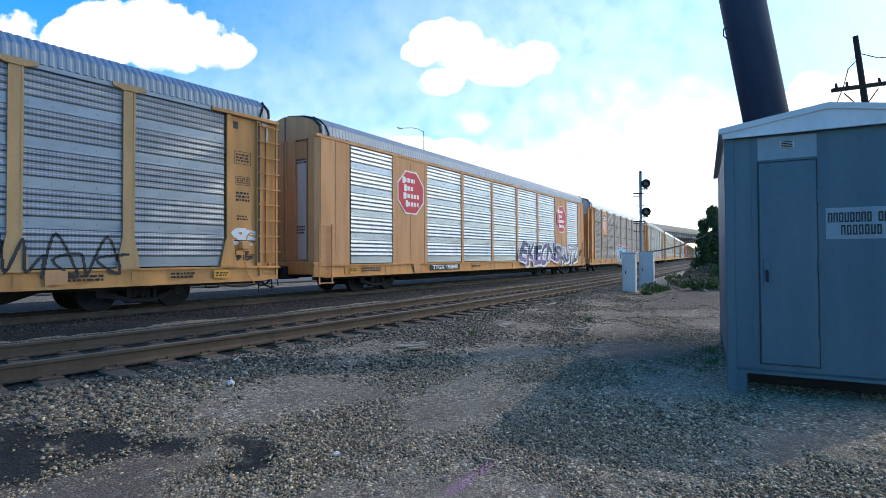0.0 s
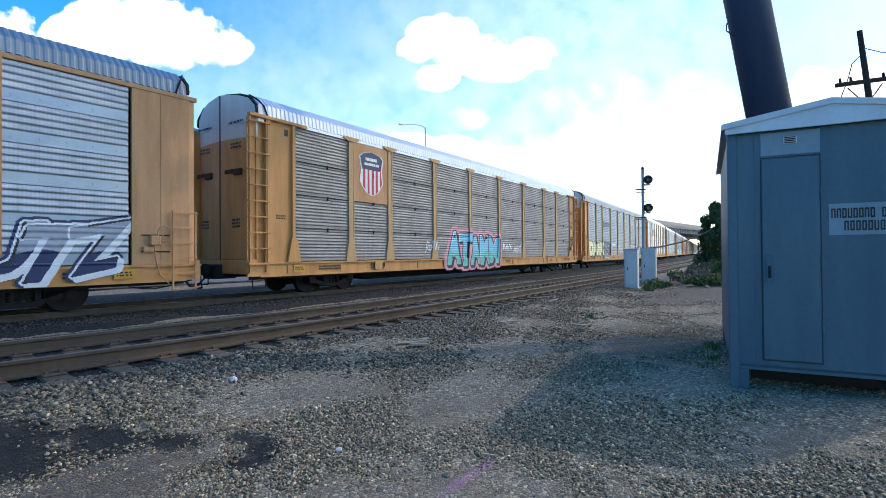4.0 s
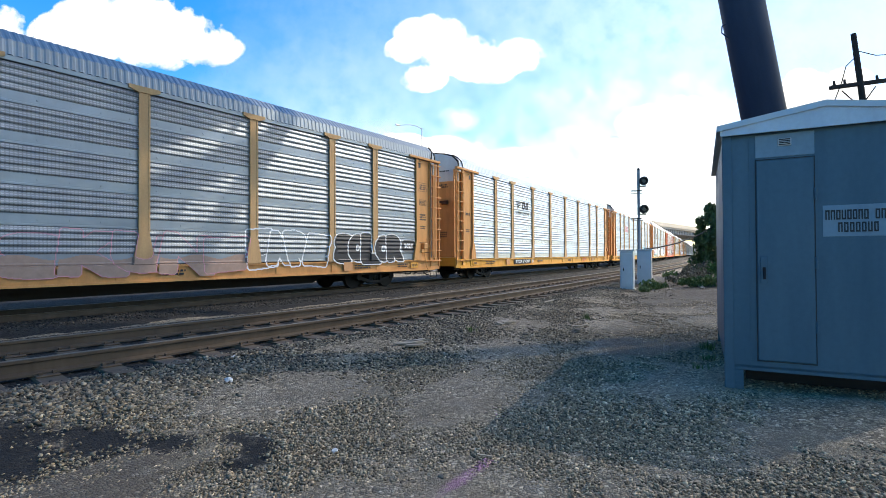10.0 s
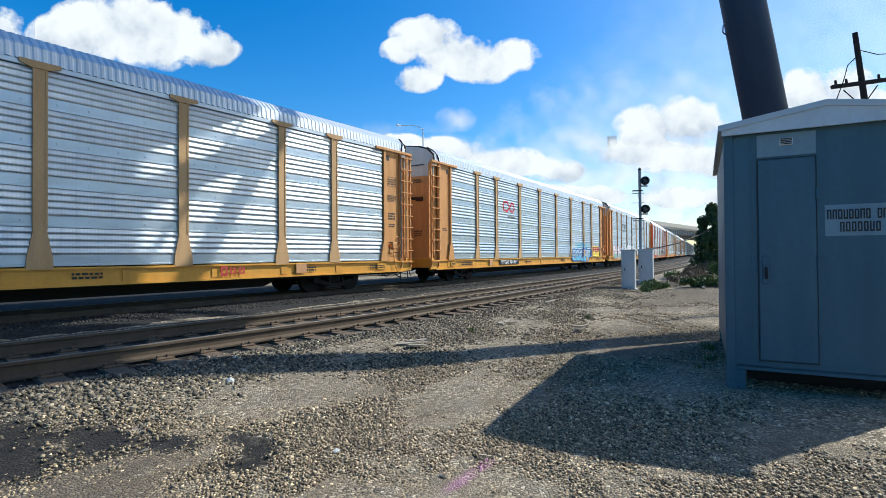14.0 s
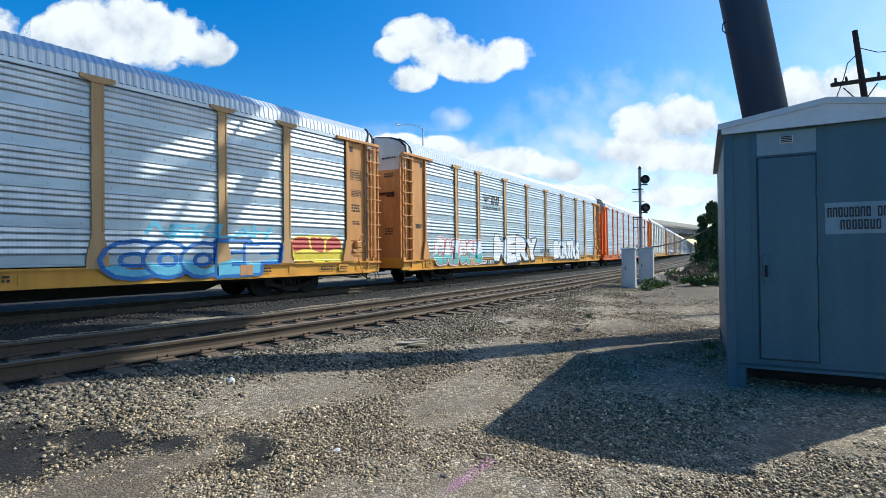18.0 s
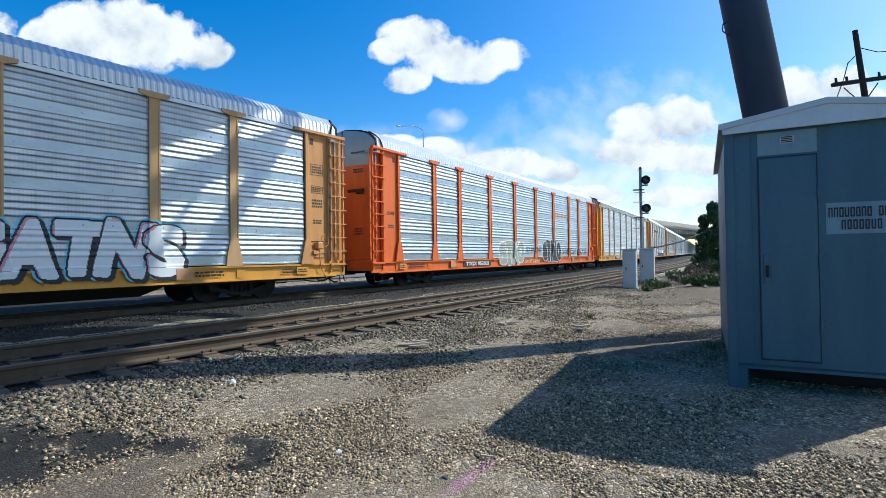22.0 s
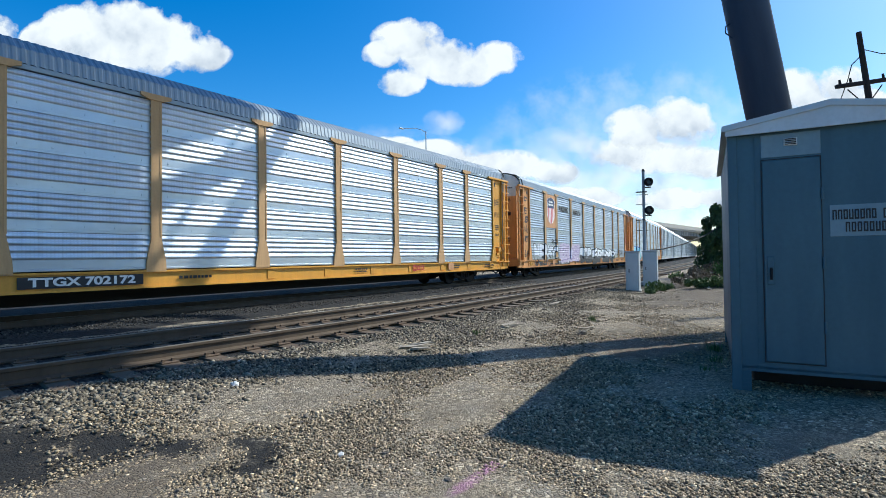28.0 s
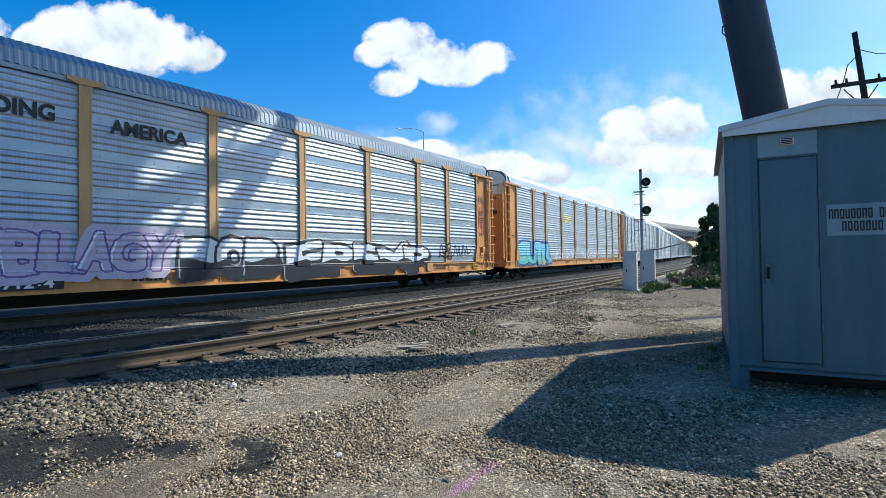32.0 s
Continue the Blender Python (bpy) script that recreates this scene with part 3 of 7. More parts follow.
def end_door_bm(lo, hi):
    """One bowed leaf of the end doors, its outside towards +x; hi None follows the roof's arch."""
    bm = bmesh.new()
    rows = []
    for i in range(9):
        y = -1.5 + 1.47 * i / 8
        x = 0.2 * math.sin(math.pi * (y + 1.5) / 3.0)
        top = hi if hi else arch_top(y) - 0.04
        rows.append([bm.verts.new((x, y, lo)), bm.verts.new((x, y, top)), bm.verts.new((x - 0.05, y, top)), bm.verts.new((x - 0.05, y, lo))])
    for a, b in zip(rows, rows[1:]):
        for i in range(4):
            bm.faces.new((a[i], b[i], b[(i + 1) % 4], a[(i + 1) % 4]))
    bm.faces.new(rows[0])
    bm.faces.new(rows[-1][::-1])
    return bm


def door_rib_bm():
    return box_bm(-0.01, 0.05, -0.03, 0.03, 1.16, EAVE)


def door_bracket_bm():
    bm = box_bm(0.02, 0.09, -0.5, 0.3, -0.05, 0.06, bevel=0.012)
    bm_box(bm, 0.03, 0.1, -0.05, 0.3, -0.13, -0.05, bevel=0.01)
    return bm


def lever_bm():
    """The bent uncoupling lever under a car's end."""
    bm = bmesh.new()
    pts = [(0.05, 0.2, 0.72), (0.12, -0.6, 0.66), (0.12, -1.3, 0.7), (0.12, -1.38, 0.45), (0.05, -1.5, 0.42)]
    for a, b in zip(pts, pts[1:]):
        bm_rod(bm, a, b, 0.018, sides=6)
    return bm


def wheelset_bm():
    bm = bmesh.new()
    bm_rod(bm, (0, -0.9, 0), (0, 0.9, 0), 0.075, sides=10)
    for s in (-1, 1):
        bm_rod(bm, (0, s * 0.70, 0), (0, s * 0.83, 0), 0.43, sides=28)
        bm_rod(bm, (0, s * 0.685, 0), (0, s * 0.70, 0), 0.455, sides=28)
        bm_rod(bm, (0, s * 0.83, 0), (0, s * 0.85, 0), 0.12, sides=12)
        for k in range(3):
            a = k * 2.094
            bm_box(bm, 0.2 * math.cos(a) - 0.03, 0.2 * math.cos(a) + 0.03, s * 0.83 - 0.008, s * 0.83 + 0.008, 0.2 * math.sin(a) - 0.03, 0.2 * math.sin(a) + 0.03)
    return bm


def side_frame_bm():
    bm = bmesh.new()
    for x0, x1, a, b in ((-0.95, -0.3, 0.43, 0.30), (0.3, 0.95, 0.43, 0.30)):
        bm_prism(bm, [(x0, 0.36), (x1, 0.20 if x0 < 0 else 0.36), (x1, 0.30 if x0 < 0 else 0.5), (x0, 0.5)] if x0 < 0 else [(x0, 0.20), (x1, 0.36), (x1, 0.5), (x0, 0.30)], "y", -0.09, 0.09)
        bm_prism(bm, [(x0, 0.44), (x1, 0.62 if x0 < 0 else 0.44), (x1, 0.70 if x0 < 0 else 0.54), (x0, 0.54)] if x0 < 0 else [(x0, 0.62), (x1, 0.44), (x1, 0.54), (x0, 0.70)], "y", -0.08, 0.08)
    bm_box(bm, -0.36, 0.36, -0.1, 0.1, 0.17, 0.28, bevel=0.02)
    bm_box(bm, -0.36, 0.36, -0.1, 0.1, 0.60, 0.71, bevel=0.02)
    for x in (-0.3, 0.3):
        bm_box(bm, x - 0.05, x + 0.05, -0.09, 0.09, 0.27, 0.62)
    for x in (-0.89, 0.89):
        bm_rod(bm, (x, -0.13, 0.43), (x, 0.02, 0.43), 0.13, sides=12)
    return bm


def spring_bm():
    """One coil spring, its turns carried round a core."""
    bm = bm_rod(bmesh.new(), (0, 0, 0.28), (0, 0, 0.6), 0.05, sides=8)
    for k in range(5):
        bm_rod(bm, (0, 0, 0.29 + k * 0.055), (0, 0, 0.32 + k * 0.055), 0.07, sides=10)
    return bm


def coupler_bm():
    bm = bmesh.new()
    bm_box(bm, -0.75, 0.0, -0.09, 0.09, 0.76, 0.94, bevel=0.02)
    bm_prism(bm, [(-0.02, -0.14), (0.12, -0.16), (0.26, -0.10), (0.26, -0.03), (0.12, 0.02), (0.2, 0.1), (0.16, 0.17), (-0.02, 0.15)], "z", 0.7, 1.0)
    return bm


def hose_bm():
    bm = bmesh.new()
    pts = [(0.0, -0.45, 0.85), (0.1, -0.5, 0.6), (0.25, -0.55, 0.42), (0.45, -0.55, 0.33), (0.62, -0.5, 0.34)]
    for a, b in zip(pts, pts[1:]):
        bm_rod(bm, a, b, 0.028, sides=6)
    return bm


def lettering(name, text, size, material, parent, m, squeeze=1.0, label=""):
    """Painted letters, a thin mesh that stands 4 mm proud; reads along local x, upright along local z."""
    cu = bpy.data.curves.new(name, "FONT")
    cu.body, cu.size, cu.align_x, cu.align_y, cu.extrude, cu.offset = text, size, "CENTER", "CENTER", 0.002, size * 0.035
    tmp = bpy.data.objects.new(name, cu)
    me = bpy.data.meshes.new_from_object(tmp)
    bpy.data.objects.remove(tmp)
    bpy.data.curves.remove(cu)
    me.transform(Matrix.Diagonal((squeeze, 1, 1, 1)))
    me.materials.clear()
    me.materials.append(material)
    return part(name, me, None, parent, label, m @ pose(0, 0, 0, 90))


def bars(name, w, h, rows, material, parent, m, seed=1, label=""):
    """Small print that cannot be read: plain bars, a part of one mesh."""
    rng = random.Random(seed)
    bm = bmesh.new()
    for i in range(rows):
        z = h / 2 - (i + 0.5) * h / rows
        x = -w / 2
        while x < w / 2 - 0.02:
            k = min(rng.uniform(0.05, 0.16) * max(0.6, w / 0.8), w / 2 - x)
            bm_box(bm, x, x + k, -0.003, 0.0, z - h / rows * 0.3, z + h / rows * 0.3)
            x += k + 0.03
    return tagged(part(name, bm, material, parent, label, m), kind="stuff")


def make_car(spec):
    """A covered car carrier: roof, screens, posts, ends, sills, trucks."""
    car = thing("autorack_car", spec["label"], "rail car", "cars of the passing train")
    frame_m, post_m, screen, roof_m, sill_m = (M[spec[k]] for k in ("frame", "post", "screen", "roof", "sill"))
    flip, flush = pose(0, 0, 0, 0, 0, 180), spec.get("flush", False)
    far_off = spec["label"].startswith("distant")
    xs = (-12.0, *POSTS, 12.0)
    for turn in (Matrix.Identity(4), flip):
        sill = part("side_sill", shared(("side_sill",), sill_bm, sill_m), None, car, m=turn)
        for i, (a, b) in enumerate(zip(xs, xs[1:])):
            m = turn @ pose((a + b) / 2, -SIDE + 0.005, 0)
            if i in spec.get("plates", ()):
                part("flat_panel", shared(("flat_panel", round(b - a, 2)), lambda: flat_bm(b - a), frame_m), None, car, m=m)
            else:
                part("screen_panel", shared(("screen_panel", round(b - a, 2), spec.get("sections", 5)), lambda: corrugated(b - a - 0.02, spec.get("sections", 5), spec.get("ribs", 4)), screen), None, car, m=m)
        for x in POSTS:
            if flush:
                part("post", shared(("post", "flush"), flush_post_bm, post_m), None, car, m=turn @ pose(x, -SIDE, 0))
                continue
            post = part("post", shared(("post",), post_bm, post_m), None, car, m=turn @ pose(x, -SIDE, 0))
            part("bracket", shared(("bracket",), bracket_bm, post_m), None, post)
        part("top_rail", shared(("top_rail",), lambda: box_bm(-HALF + 0.1, HALF - 0.1, -SIDE - 0.03, -SIDE + 0.08, EAVE - 0.01, EAVE + 0.1, bevel=0.01), frame_m if flush else roof_m), None, car, m=turn)
        for s in (-1, 1):
            if flush:
                part("end_panel", shared(("end_panel", "flush", s), lambda: flush_end_bm(s), frame_m), None, car, m=turn)
                part("ladder", shared(("ladder", "short"), short_ladder_bm, frame_m), None, car, m=turn @ pose(s * 13.25, -SIDE, 0))
                continue
            part("end_panel", shared(("end_panel", s), lambda: end_panel_bm(s), frame_m), None, car, m=turn)
            # the slot's dark inside is a thin black plate
            part("slot", shared(("slot",), lambda: box_bm(-0.07, 0.07, -0.004, 0.0, -0.1, 0.1), M["ink"]), None, car, "dark slot under the eave", m=turn @ pose(s * 12.34, -SIDE + 0.018, 5.0))
            for x in (12.1, 13.02):
                part("end_flange", shared(("end_flange",), end_flange_bm, frame_m), None, car, m=turn @ pose(s * x, -SIDE, 0))
            part("gusset", shared(("gusset",), gusset_bm, frame_m), None, car, m=turn @ pose(s * 12.1, -SIDE, 0))
            if s > 0:
                # a black strip paints the shade of the gap
                part("panel_gap", shared(("panel_gap",), lambda: box_bm(-0.035, 0.035, -0.07, -0.062, SILL_HI + 0.1, EAVE - 0.05), M["ink"]), None, car, "dark gap beside the ladder", m=turn @ pose(13.02, -SIDE, 0))
            part("ladder_panel", shared(("ladder_panel",), ladder_panel_bm, frame_m), None, car, m=turn @ pose(s * 13.36, -SIDE, 0))
            part("eave_trim", shared(("eave_trim",), eave_trim_bm, frame_m), None, car, m=turn @ pose(s * 12.64, -SIDE, 0))
            part("ladder", shared(("ladder",), ladder_bm, frame_m), None, car, m=turn @ pose(s * 13.36, -SIDE + 0.02, 0))
            part("stirrup", shared(("stirrup",), stirrup_bm, M["iron"]), None, car, m=turn @ pose(s * 13.3, -SIDE + 0.06, 0))
    part("roof", shared(("roof",), roof_bm, roof_m), None, car)
    for s in (0, 180):
        e = pose(0, 0, 0, 0, 0, s)
        part("roof_end", shared(("roof_end",), roof_end_bm, roof_m), None, car, m=e @ pose(HALF - 0.3, 0, 0))
        top_m = M[spec.get("top", "galv" if far_off else "door_white")]
        for turn in (1, -1):
            leaf = part("end_door", shared(("end_door", turn), lambda: mirrored(end_door_bm(1.13, DOOR_SPLIT), turn), frame_m), None, car, m=e @ pose(HALF - 0.32, 0, 0))
            part("door_top", shared(("door_top", turn), lambda: mirrored(end_door_bm(DOOR_SPLIT + 0.002, None), turn), top_m), None, leaf, "top of the end door under the roof's arch")
            if far_off:
                continue
            if flush:
                for y in (-1.46, -1.0, -0.5, -0.06):
                    part("rib", shared(("rib",), door_rib_bm, frame_m), None, leaf, m=pose(0.2 * math.sin(math.pi * (y + 1.5) / 3.0), y * turn, 0))
                part("bare_strip", shared(("bare_strip", turn), lambda: mirrored(box_bm(0.14, 0.2, -1.02, -0.62, 1.2, 4.5, bevel=0.01), turn), M["galv"]), None, leaf, "bare zinc strip on the door")
            else:
                part("bracket", shared(("bracket", "door"), door_bracket_bm, M["rust"]), None, leaf, "dark door bracket", m=pose(0.13, -0.75 * turn, 3.75))
            for z, w, rows in ((4.5, 0.5, 2), (2.2, 0.4, 3), (5.2, 0.7, 1)):
                bars("stencil", w, 0.1 * rows, rows, M["ink"], leaf, pose(0.2, -0.8 * turn, z, 0, 0, 90), rows * 7 + len(spec["label"]))
        if not far_off:
            part("door_seal", shared(("door_seal",), lambda: box_bm(-0.2, -0.115, -0.03, 0.03, 1.13, PEAK - 0.08), M["ink"]), None, car, "dark rubber strip between the end doors", m=e @ pose(HALF, 0, 0))
            part("roof_seal", shared(("roof_seal",), roof_seal_bm, M["black"]), None, car, "dark rubber roof seal", m=e @ pose(HALF - 0.3, 0, 0))
            part("uncoupling_lever", shared(("uncoupling_lever",), lever_bm, M["iron"]), None, car, m=e @ pose(HALF, 0, 0))
            part("draft_gear", shared(("draft_gear",), lambda: box_bm(-0.5, 0.25, -0.3, 0.3, 0.55, 0.98, bevel=0.04), M["iron"]), None, car, m=e @ pose(HALF, 0, 0))
        part("coupler", shared(("coupler",), coupler_bm, M["iron"]), None, car, m=e @ pose(HALF + 0.35, 0, 0))
        part("air_hose", shared(("air_hose",), hose_bm, M["black"]), None, car, m=e @ pose(HALF - 0.05, 0, 0))
        part("end_beam", shared(("end_beam",), lambda: box_bm(-0.3, 0.0, -SIDE + 0.03, SIDE - 0.03, 0.70, 1.12, bevel=0.02), sill_m), None, car, m=e @ pose(HALF, 0, 0))
    part("deck", shared(("deck",), deck_bm, M["iron"]), None, car)
    for s in (-10.1, 10.1):
        truck = part("truck", shared(("truck",), lambda: box_bm(-0.25, 0.25, -1.05, 1.05, 0.33, 0.62, bevel=0.03), M["iron"]), None, car, m=pose(s, 0, 0))
        for y in (-1.02, 1.02):
            part("side_frame", shared(("side_frame",), side_frame_bm, M["iron"]), None, truck, m=pose(0, y, 0, 0, 0, 0 if y < 0 else 180))
            for x in (-0.16, 0.0, 0.16):
                part("spring", shared(("spring",), spring_bm, M["iron"]), None, truck, m=pose(x, y, 0))
        for x in (-0.89, 0.89):
            part("wheelset", shared(("wheelset",), wheelset_bm, M["wheel"]), None, truck, m=pose(x, 0, 0.43))
    if spec.get("sections") == 4:
        # dark joints between the stacked sheets, each with a small latch
        step = (EAVE - SILL_HI - 0.04) / 4
        for a, b in zip(xs, xs[1:]):
            for k in range(1, 4):
                z = SILL_HI + 0.02 + k * step
                seam = part("sheet_joint", shared(("sheet_joint", round(b - a, 2)), lambda: box_bm(-(b - a) / 2 + 0.02, (b - a) / 2 - 0.02, -0.012, 0.012, -0.014, 0.014), M["black"]), None, car, m=pose((a + b) / 2, -SIDE - 0.012, z))
                part("latch", shared(("latch",), lambda: box_bm(-0.025, 0.025, -0.03, 0.0, -0.1, 0.03, bevel=0.005), M["iron"]), None, seam, m=pose(0.1, -0.006, 0))
    prof = panel_profile(spec.get("sections", 5), spec.get("ribs", 4))
    PLATES[:] = [(xs[i], xs[i + 1]) for i in spec.get("plates", ())]
    if not far_off and spec.get("sections", 5) == 5:
        part("brake_gear", shared(("brake_gear",), brake_gear_bm, frame_m), None, car, "hand-brake gear with wheel and chain")
    for dress in spec["dress"]:
        dress(car, prof)
    if not spec["label"].startswith("distant"):
        small_print(car, prof, len(spec["label"]))
    return car


def mirrored(bm, turn):
    if turn < 0:
        bmesh.ops.scale(bm, vec=(1, -1, 1), verts=bm.verts)
    return bm


def sill_bm():
    bm = box_bm(-HALF, HALF, -SIDE + 0.01, -SIDE + 0.07, SILL_LO, SILL_HI)
    bm_box(bm, -HALF, HALF, -SIDE - 0.05, -SIDE + 0.07, SILL_HI - 0.05, SILL_HI)
    bm_box(bm, -HALF + 0.4, HALF - 0.4, -SIDE - 0.03, -SIDE + 0.07, SILL_LO - 0.03, SILL_LO + 0.02)
    for i in range(12):
        x = -12.2 + i * 2.2
        bm_box(bm, x - 0.12, x + 0.12, -SIDE - 0.012, -SIDE + 0.02, SILL_LO + 0.06, SILL_HI - 0.1)
    return bm


def flat_bm(w):
    bm = box_bm(-w / 2, w / 2, -0.02, 0.05, SILL_HI, EAVE)
    for x in (-w / 2 + 0.1, 0.0, w / 2 - 0.1):
        bm_box(bm, x - 0.012, x + 0.012, -0.032, -0.02, SILL_HI + 0.1, EAVE - 0.1)
    return bm


def end_panel_bm(s):
    a, b = sorted((s * 12.06, s * 13.06))
    return box_bm(a, b, -SIDE + 0.02, -SIDE + 0.08, SILL_HI, EAVE)


def flush_end_bm(s):
    """A plain end panel with a seam and a rounded corner."""
    a, b = sorted((s * 12.06, s * 13.4))
    bm = box_bm(a, b, -SIDE - 0.01, -SIDE + 0.08, SILL_HI, EAVE + 0.06, bevel=0.006)
    bm_box(bm, s * 12.72 - 0.012, s * 12.72 + 0.012, -SIDE - 0.02, -SIDE, SILL_HI, EAVE)
    bm_prism(bm, [(s * 13.4, -SIDE), (s * 13.58, -SIDE + 0.1), (s * 13.66, -SIDE + 0.3), (s * 13.4, -SIDE + 0.3)], "z", SILL_HI, EAVE + 0.06)
    return bm


def end_flange_bm():
    return box_bm(-0.06, 0.06, -0.06, 0.03, SILL_HI, EAVE + 0.02, bevel=0.01)


def gusset_bm():
    return bm_prism(bmesh.new(), [(-0.25, SILL_HI), (0.25, SILL_HI), (0.1, SILL_HI + 0.75), (-0.1, SILL_HI + 0.75)], "y", -0.075, 0.0)


def ladder_panel_bm():
    return box_bm(-0.3, 0.3, 0.1, 0.14, SILL_LO + 0.1, EAVE, bevel=0.005)


def eave_trim_bm():
    return box_bm(-1.04, 1.04, -0.1, 0.05, EAVE, EAVE + 0.1, bevel=0.01)


def stirrup_bm():
    bm = bmesh.new()
    for a, b in (((-0.22, 0, 0.75), (-0.22, -0.02, 0.3)), ((-0.22, -0.02, 0.3), (0.22, -0.02, 0.3)), ((0.22, -0.02, 0.3), (0.22, 0, 0.75))):
        bm_rod(bm, a, b, 0.018, sides=6)
    return bm


def deck_bm():
    bm = box_bm(-HALF + 0.1, HALF - 0.1, -SIDE + 0.08, SIDE - 0.08, 0.95, 1.03)
    bm_box(bm, -HALF + 0.2, HALF - 0.2, -0.35, 0.35, 0.62, 0.95)
    # the deep centre sill between the trucks, with tapered ends
    bm_prism(bm, [(-8.6, 0.62), (-7.6, 0.27), (7.6, 0.27), (8.6, 0.62)], "y", -0.42, 0.42)
    for s in (-1, 1):
        bm_box(bm, -HALF + 0.3, HALF - 0.3, s * 1.2 - 0.06, s * 1.2 + 0.06, 0.52, 0.95)
    for x in range(-7, 8):
        bm_box(bm, x * 1.1 - 0.05, x * 1.1 + 0.05, -SIDE + 0.1, SIDE - 0.1, 0.72, 0.95)
    bm_box(bm, -2.6, -1.2, -1.0, -0.4, 0.58, 0.92, bevel=0.03)
    bm_rod(bm, (1.0, -0.8, 0.72), (2.4, -0.8, 0.72), 0.17, sides=12)
    return bm


def panel_profile(sections=5, ribs=4):
    """The screens' cross-section: (depth, height) points."""
    z0, z1 = SILL_HI + 0.02, EAVE - 0.02
    prof, h = [], (z1 - z0) / sections
    for s in range(sections):
        base, flat = z0 + s * h, h * (0.29 if ribs < 9 else 0.09)
        prof += [(0.0, base + 0.004), (-0.014, base + 0.012), (-0.014, base + 0.05), (0.0, base + 0.058), (0.0, base + flat)]
        step = (h - flat) / ribs
        for r in range(ribs):
            b = base + flat + r * step
            prof += [(0.004, b + 0.002), (0.002, b + step * 0.12), (-0.014, b + step * 0.27), (-0.019, b + step * 0.4), (-0.015, b + step * 0.55), (0.0, b + step * 0.86), (0.004, b + step * 0.95)]
    return prof


PLATES = []


def surface_depth(X, Z, prof):
    """How far out the car's side stands at each place, towards -y."""
    d = np.interp(Z, [p[1] for p in prof], [p[0] for p in prof]) - SIDE + 0.005
    for p in POSTS:
        half = np.interp(Z, [SILL_HI, SILL_HI + 0.25, SILL_HI + 0.75], [0.24, 0.22, 0.13])
        d = np.where(np.abs(X - p) < half + 0.015, -SIDE - 0.064, d)
    for a, b in PLATES:
        d = np.where((X > a) & (X < b), np.minimum(d, -SIDE - 0.03), d)
    d = np.where(np.abs(np.abs(X) - 12.56) < 0.58, -SIDE + 0.02, d)
    d = np.where(Z < SILL_HI + 0.01, -SIDE - 0.05, d)
    return d - 0.006


def drape(name, car, x0, x1, z0, z1, paint, colours, label, prof, step=0.02):
    """Paint laid on the car's side: a fine net that follows ribs, posts and sill; paint(X, Z) gives each cell its colour, -1 for bare."""
    nx, nz = int((x1 - x0) / step), int((z1 - z0) / 0.019)
    gx, gz = np.linspace(x0, x1, nx + 1), np.linspace(z0, z1, nz + 1)
    X, Z = np.meshgrid(gx, gz, indexing="ij")
    Y = surface_depth(X, Z, prof)
    CX, CZ = np.meshgrid((gx[1:] + gx[:-1]) / 2, (gz[1:] + gz[:-1]) / 2, indexing="ij")
    C = paint(CX, CZ)
    idx = np.arange((nx + 1) * (nz + 1)).reshape(nx + 1, nz + 1)
    keep = C >= 0
    quads = np.stack([idx[:-1, :-1], idx[1:, :-1], idx[1:, 1:], idx[:-1, 1:]], -1)[keep]
    used, inv = np.unique(quads.reshape(-1), return_inverse=True)
    verts = np.stack([X, Y, Z], -1).reshape(-1, 3)[used]
    me = bpy.data.meshes.new(name)
    me.from_pydata(verts.tolist(), [], inv.reshape(-1, 4).tolist())
    for c in colours:
        me.materials.append(M[c])
    me.polygons.foreach_set("material_index", C[keep].astype(np.int32))
    me.update()
    return part(name, me, None, car, label)


def near_path(X, Z, pts):
    """Distance to a broken line."""
    d = np.full(X.shape, 9.0)
    for (ax, az), (bx, bz) in zip(pts, pts[1:]):
        ux, uz = bx - ax, bz - az
        t = np.clip(((X - ax) * ux + (Z - az) * uz) / (ux * ux + uz * uz + 1e-9), 0, 1)
        d = np.minimum(d, np.hypot(X - ax - t * ux, Z - az - t * uz))
    return d


def glyph(rng):
    """A made-up flourish in a unit box, no letter of any alphabet."""
    shapes = ([(0.0, 0.3), (0.2, 0.9), (0.35, 0.2), (0.6, 0.8), (0.7, 0.25), (1.0, 0.5)], [(0.1, 0.9), (0.5, 0.95), (0.2, 0.4), (0.7, 0.45), (0.4, 0.05), (0.0, 0.15)], [(0.1, 0.1), (0.4, 0.9), (0.7, 0.1), (0.25, 0.4), (0.9, 0.5)])
    return [(a + rng.uniform(-0.08, 0.08), b + rng.uniform(-0.06, 0.06)) for a, b in rng.choice(shapes)]


def smooth_path(pts, n=5):
    out = []
    for i in range(len(pts) - 1):
        p0, p1, p2, p3 = pts[max(0, i - 1)], pts[i], pts[i + 1], pts[min(len(pts) - 1, i + 2)]
        for k in range(n):
            t = k / n
            out.append(tuple(0.5 * (2 * b + (c - a) * t + (2 * a - 5 * b + 4 * c - d) * t * t + (3 * b - a - 3 * c + d) * t ** 3) for a, b, c, d in zip(p0, p1, p2, p3)))
    return out + [pts[-1]]


LETTERS = {}


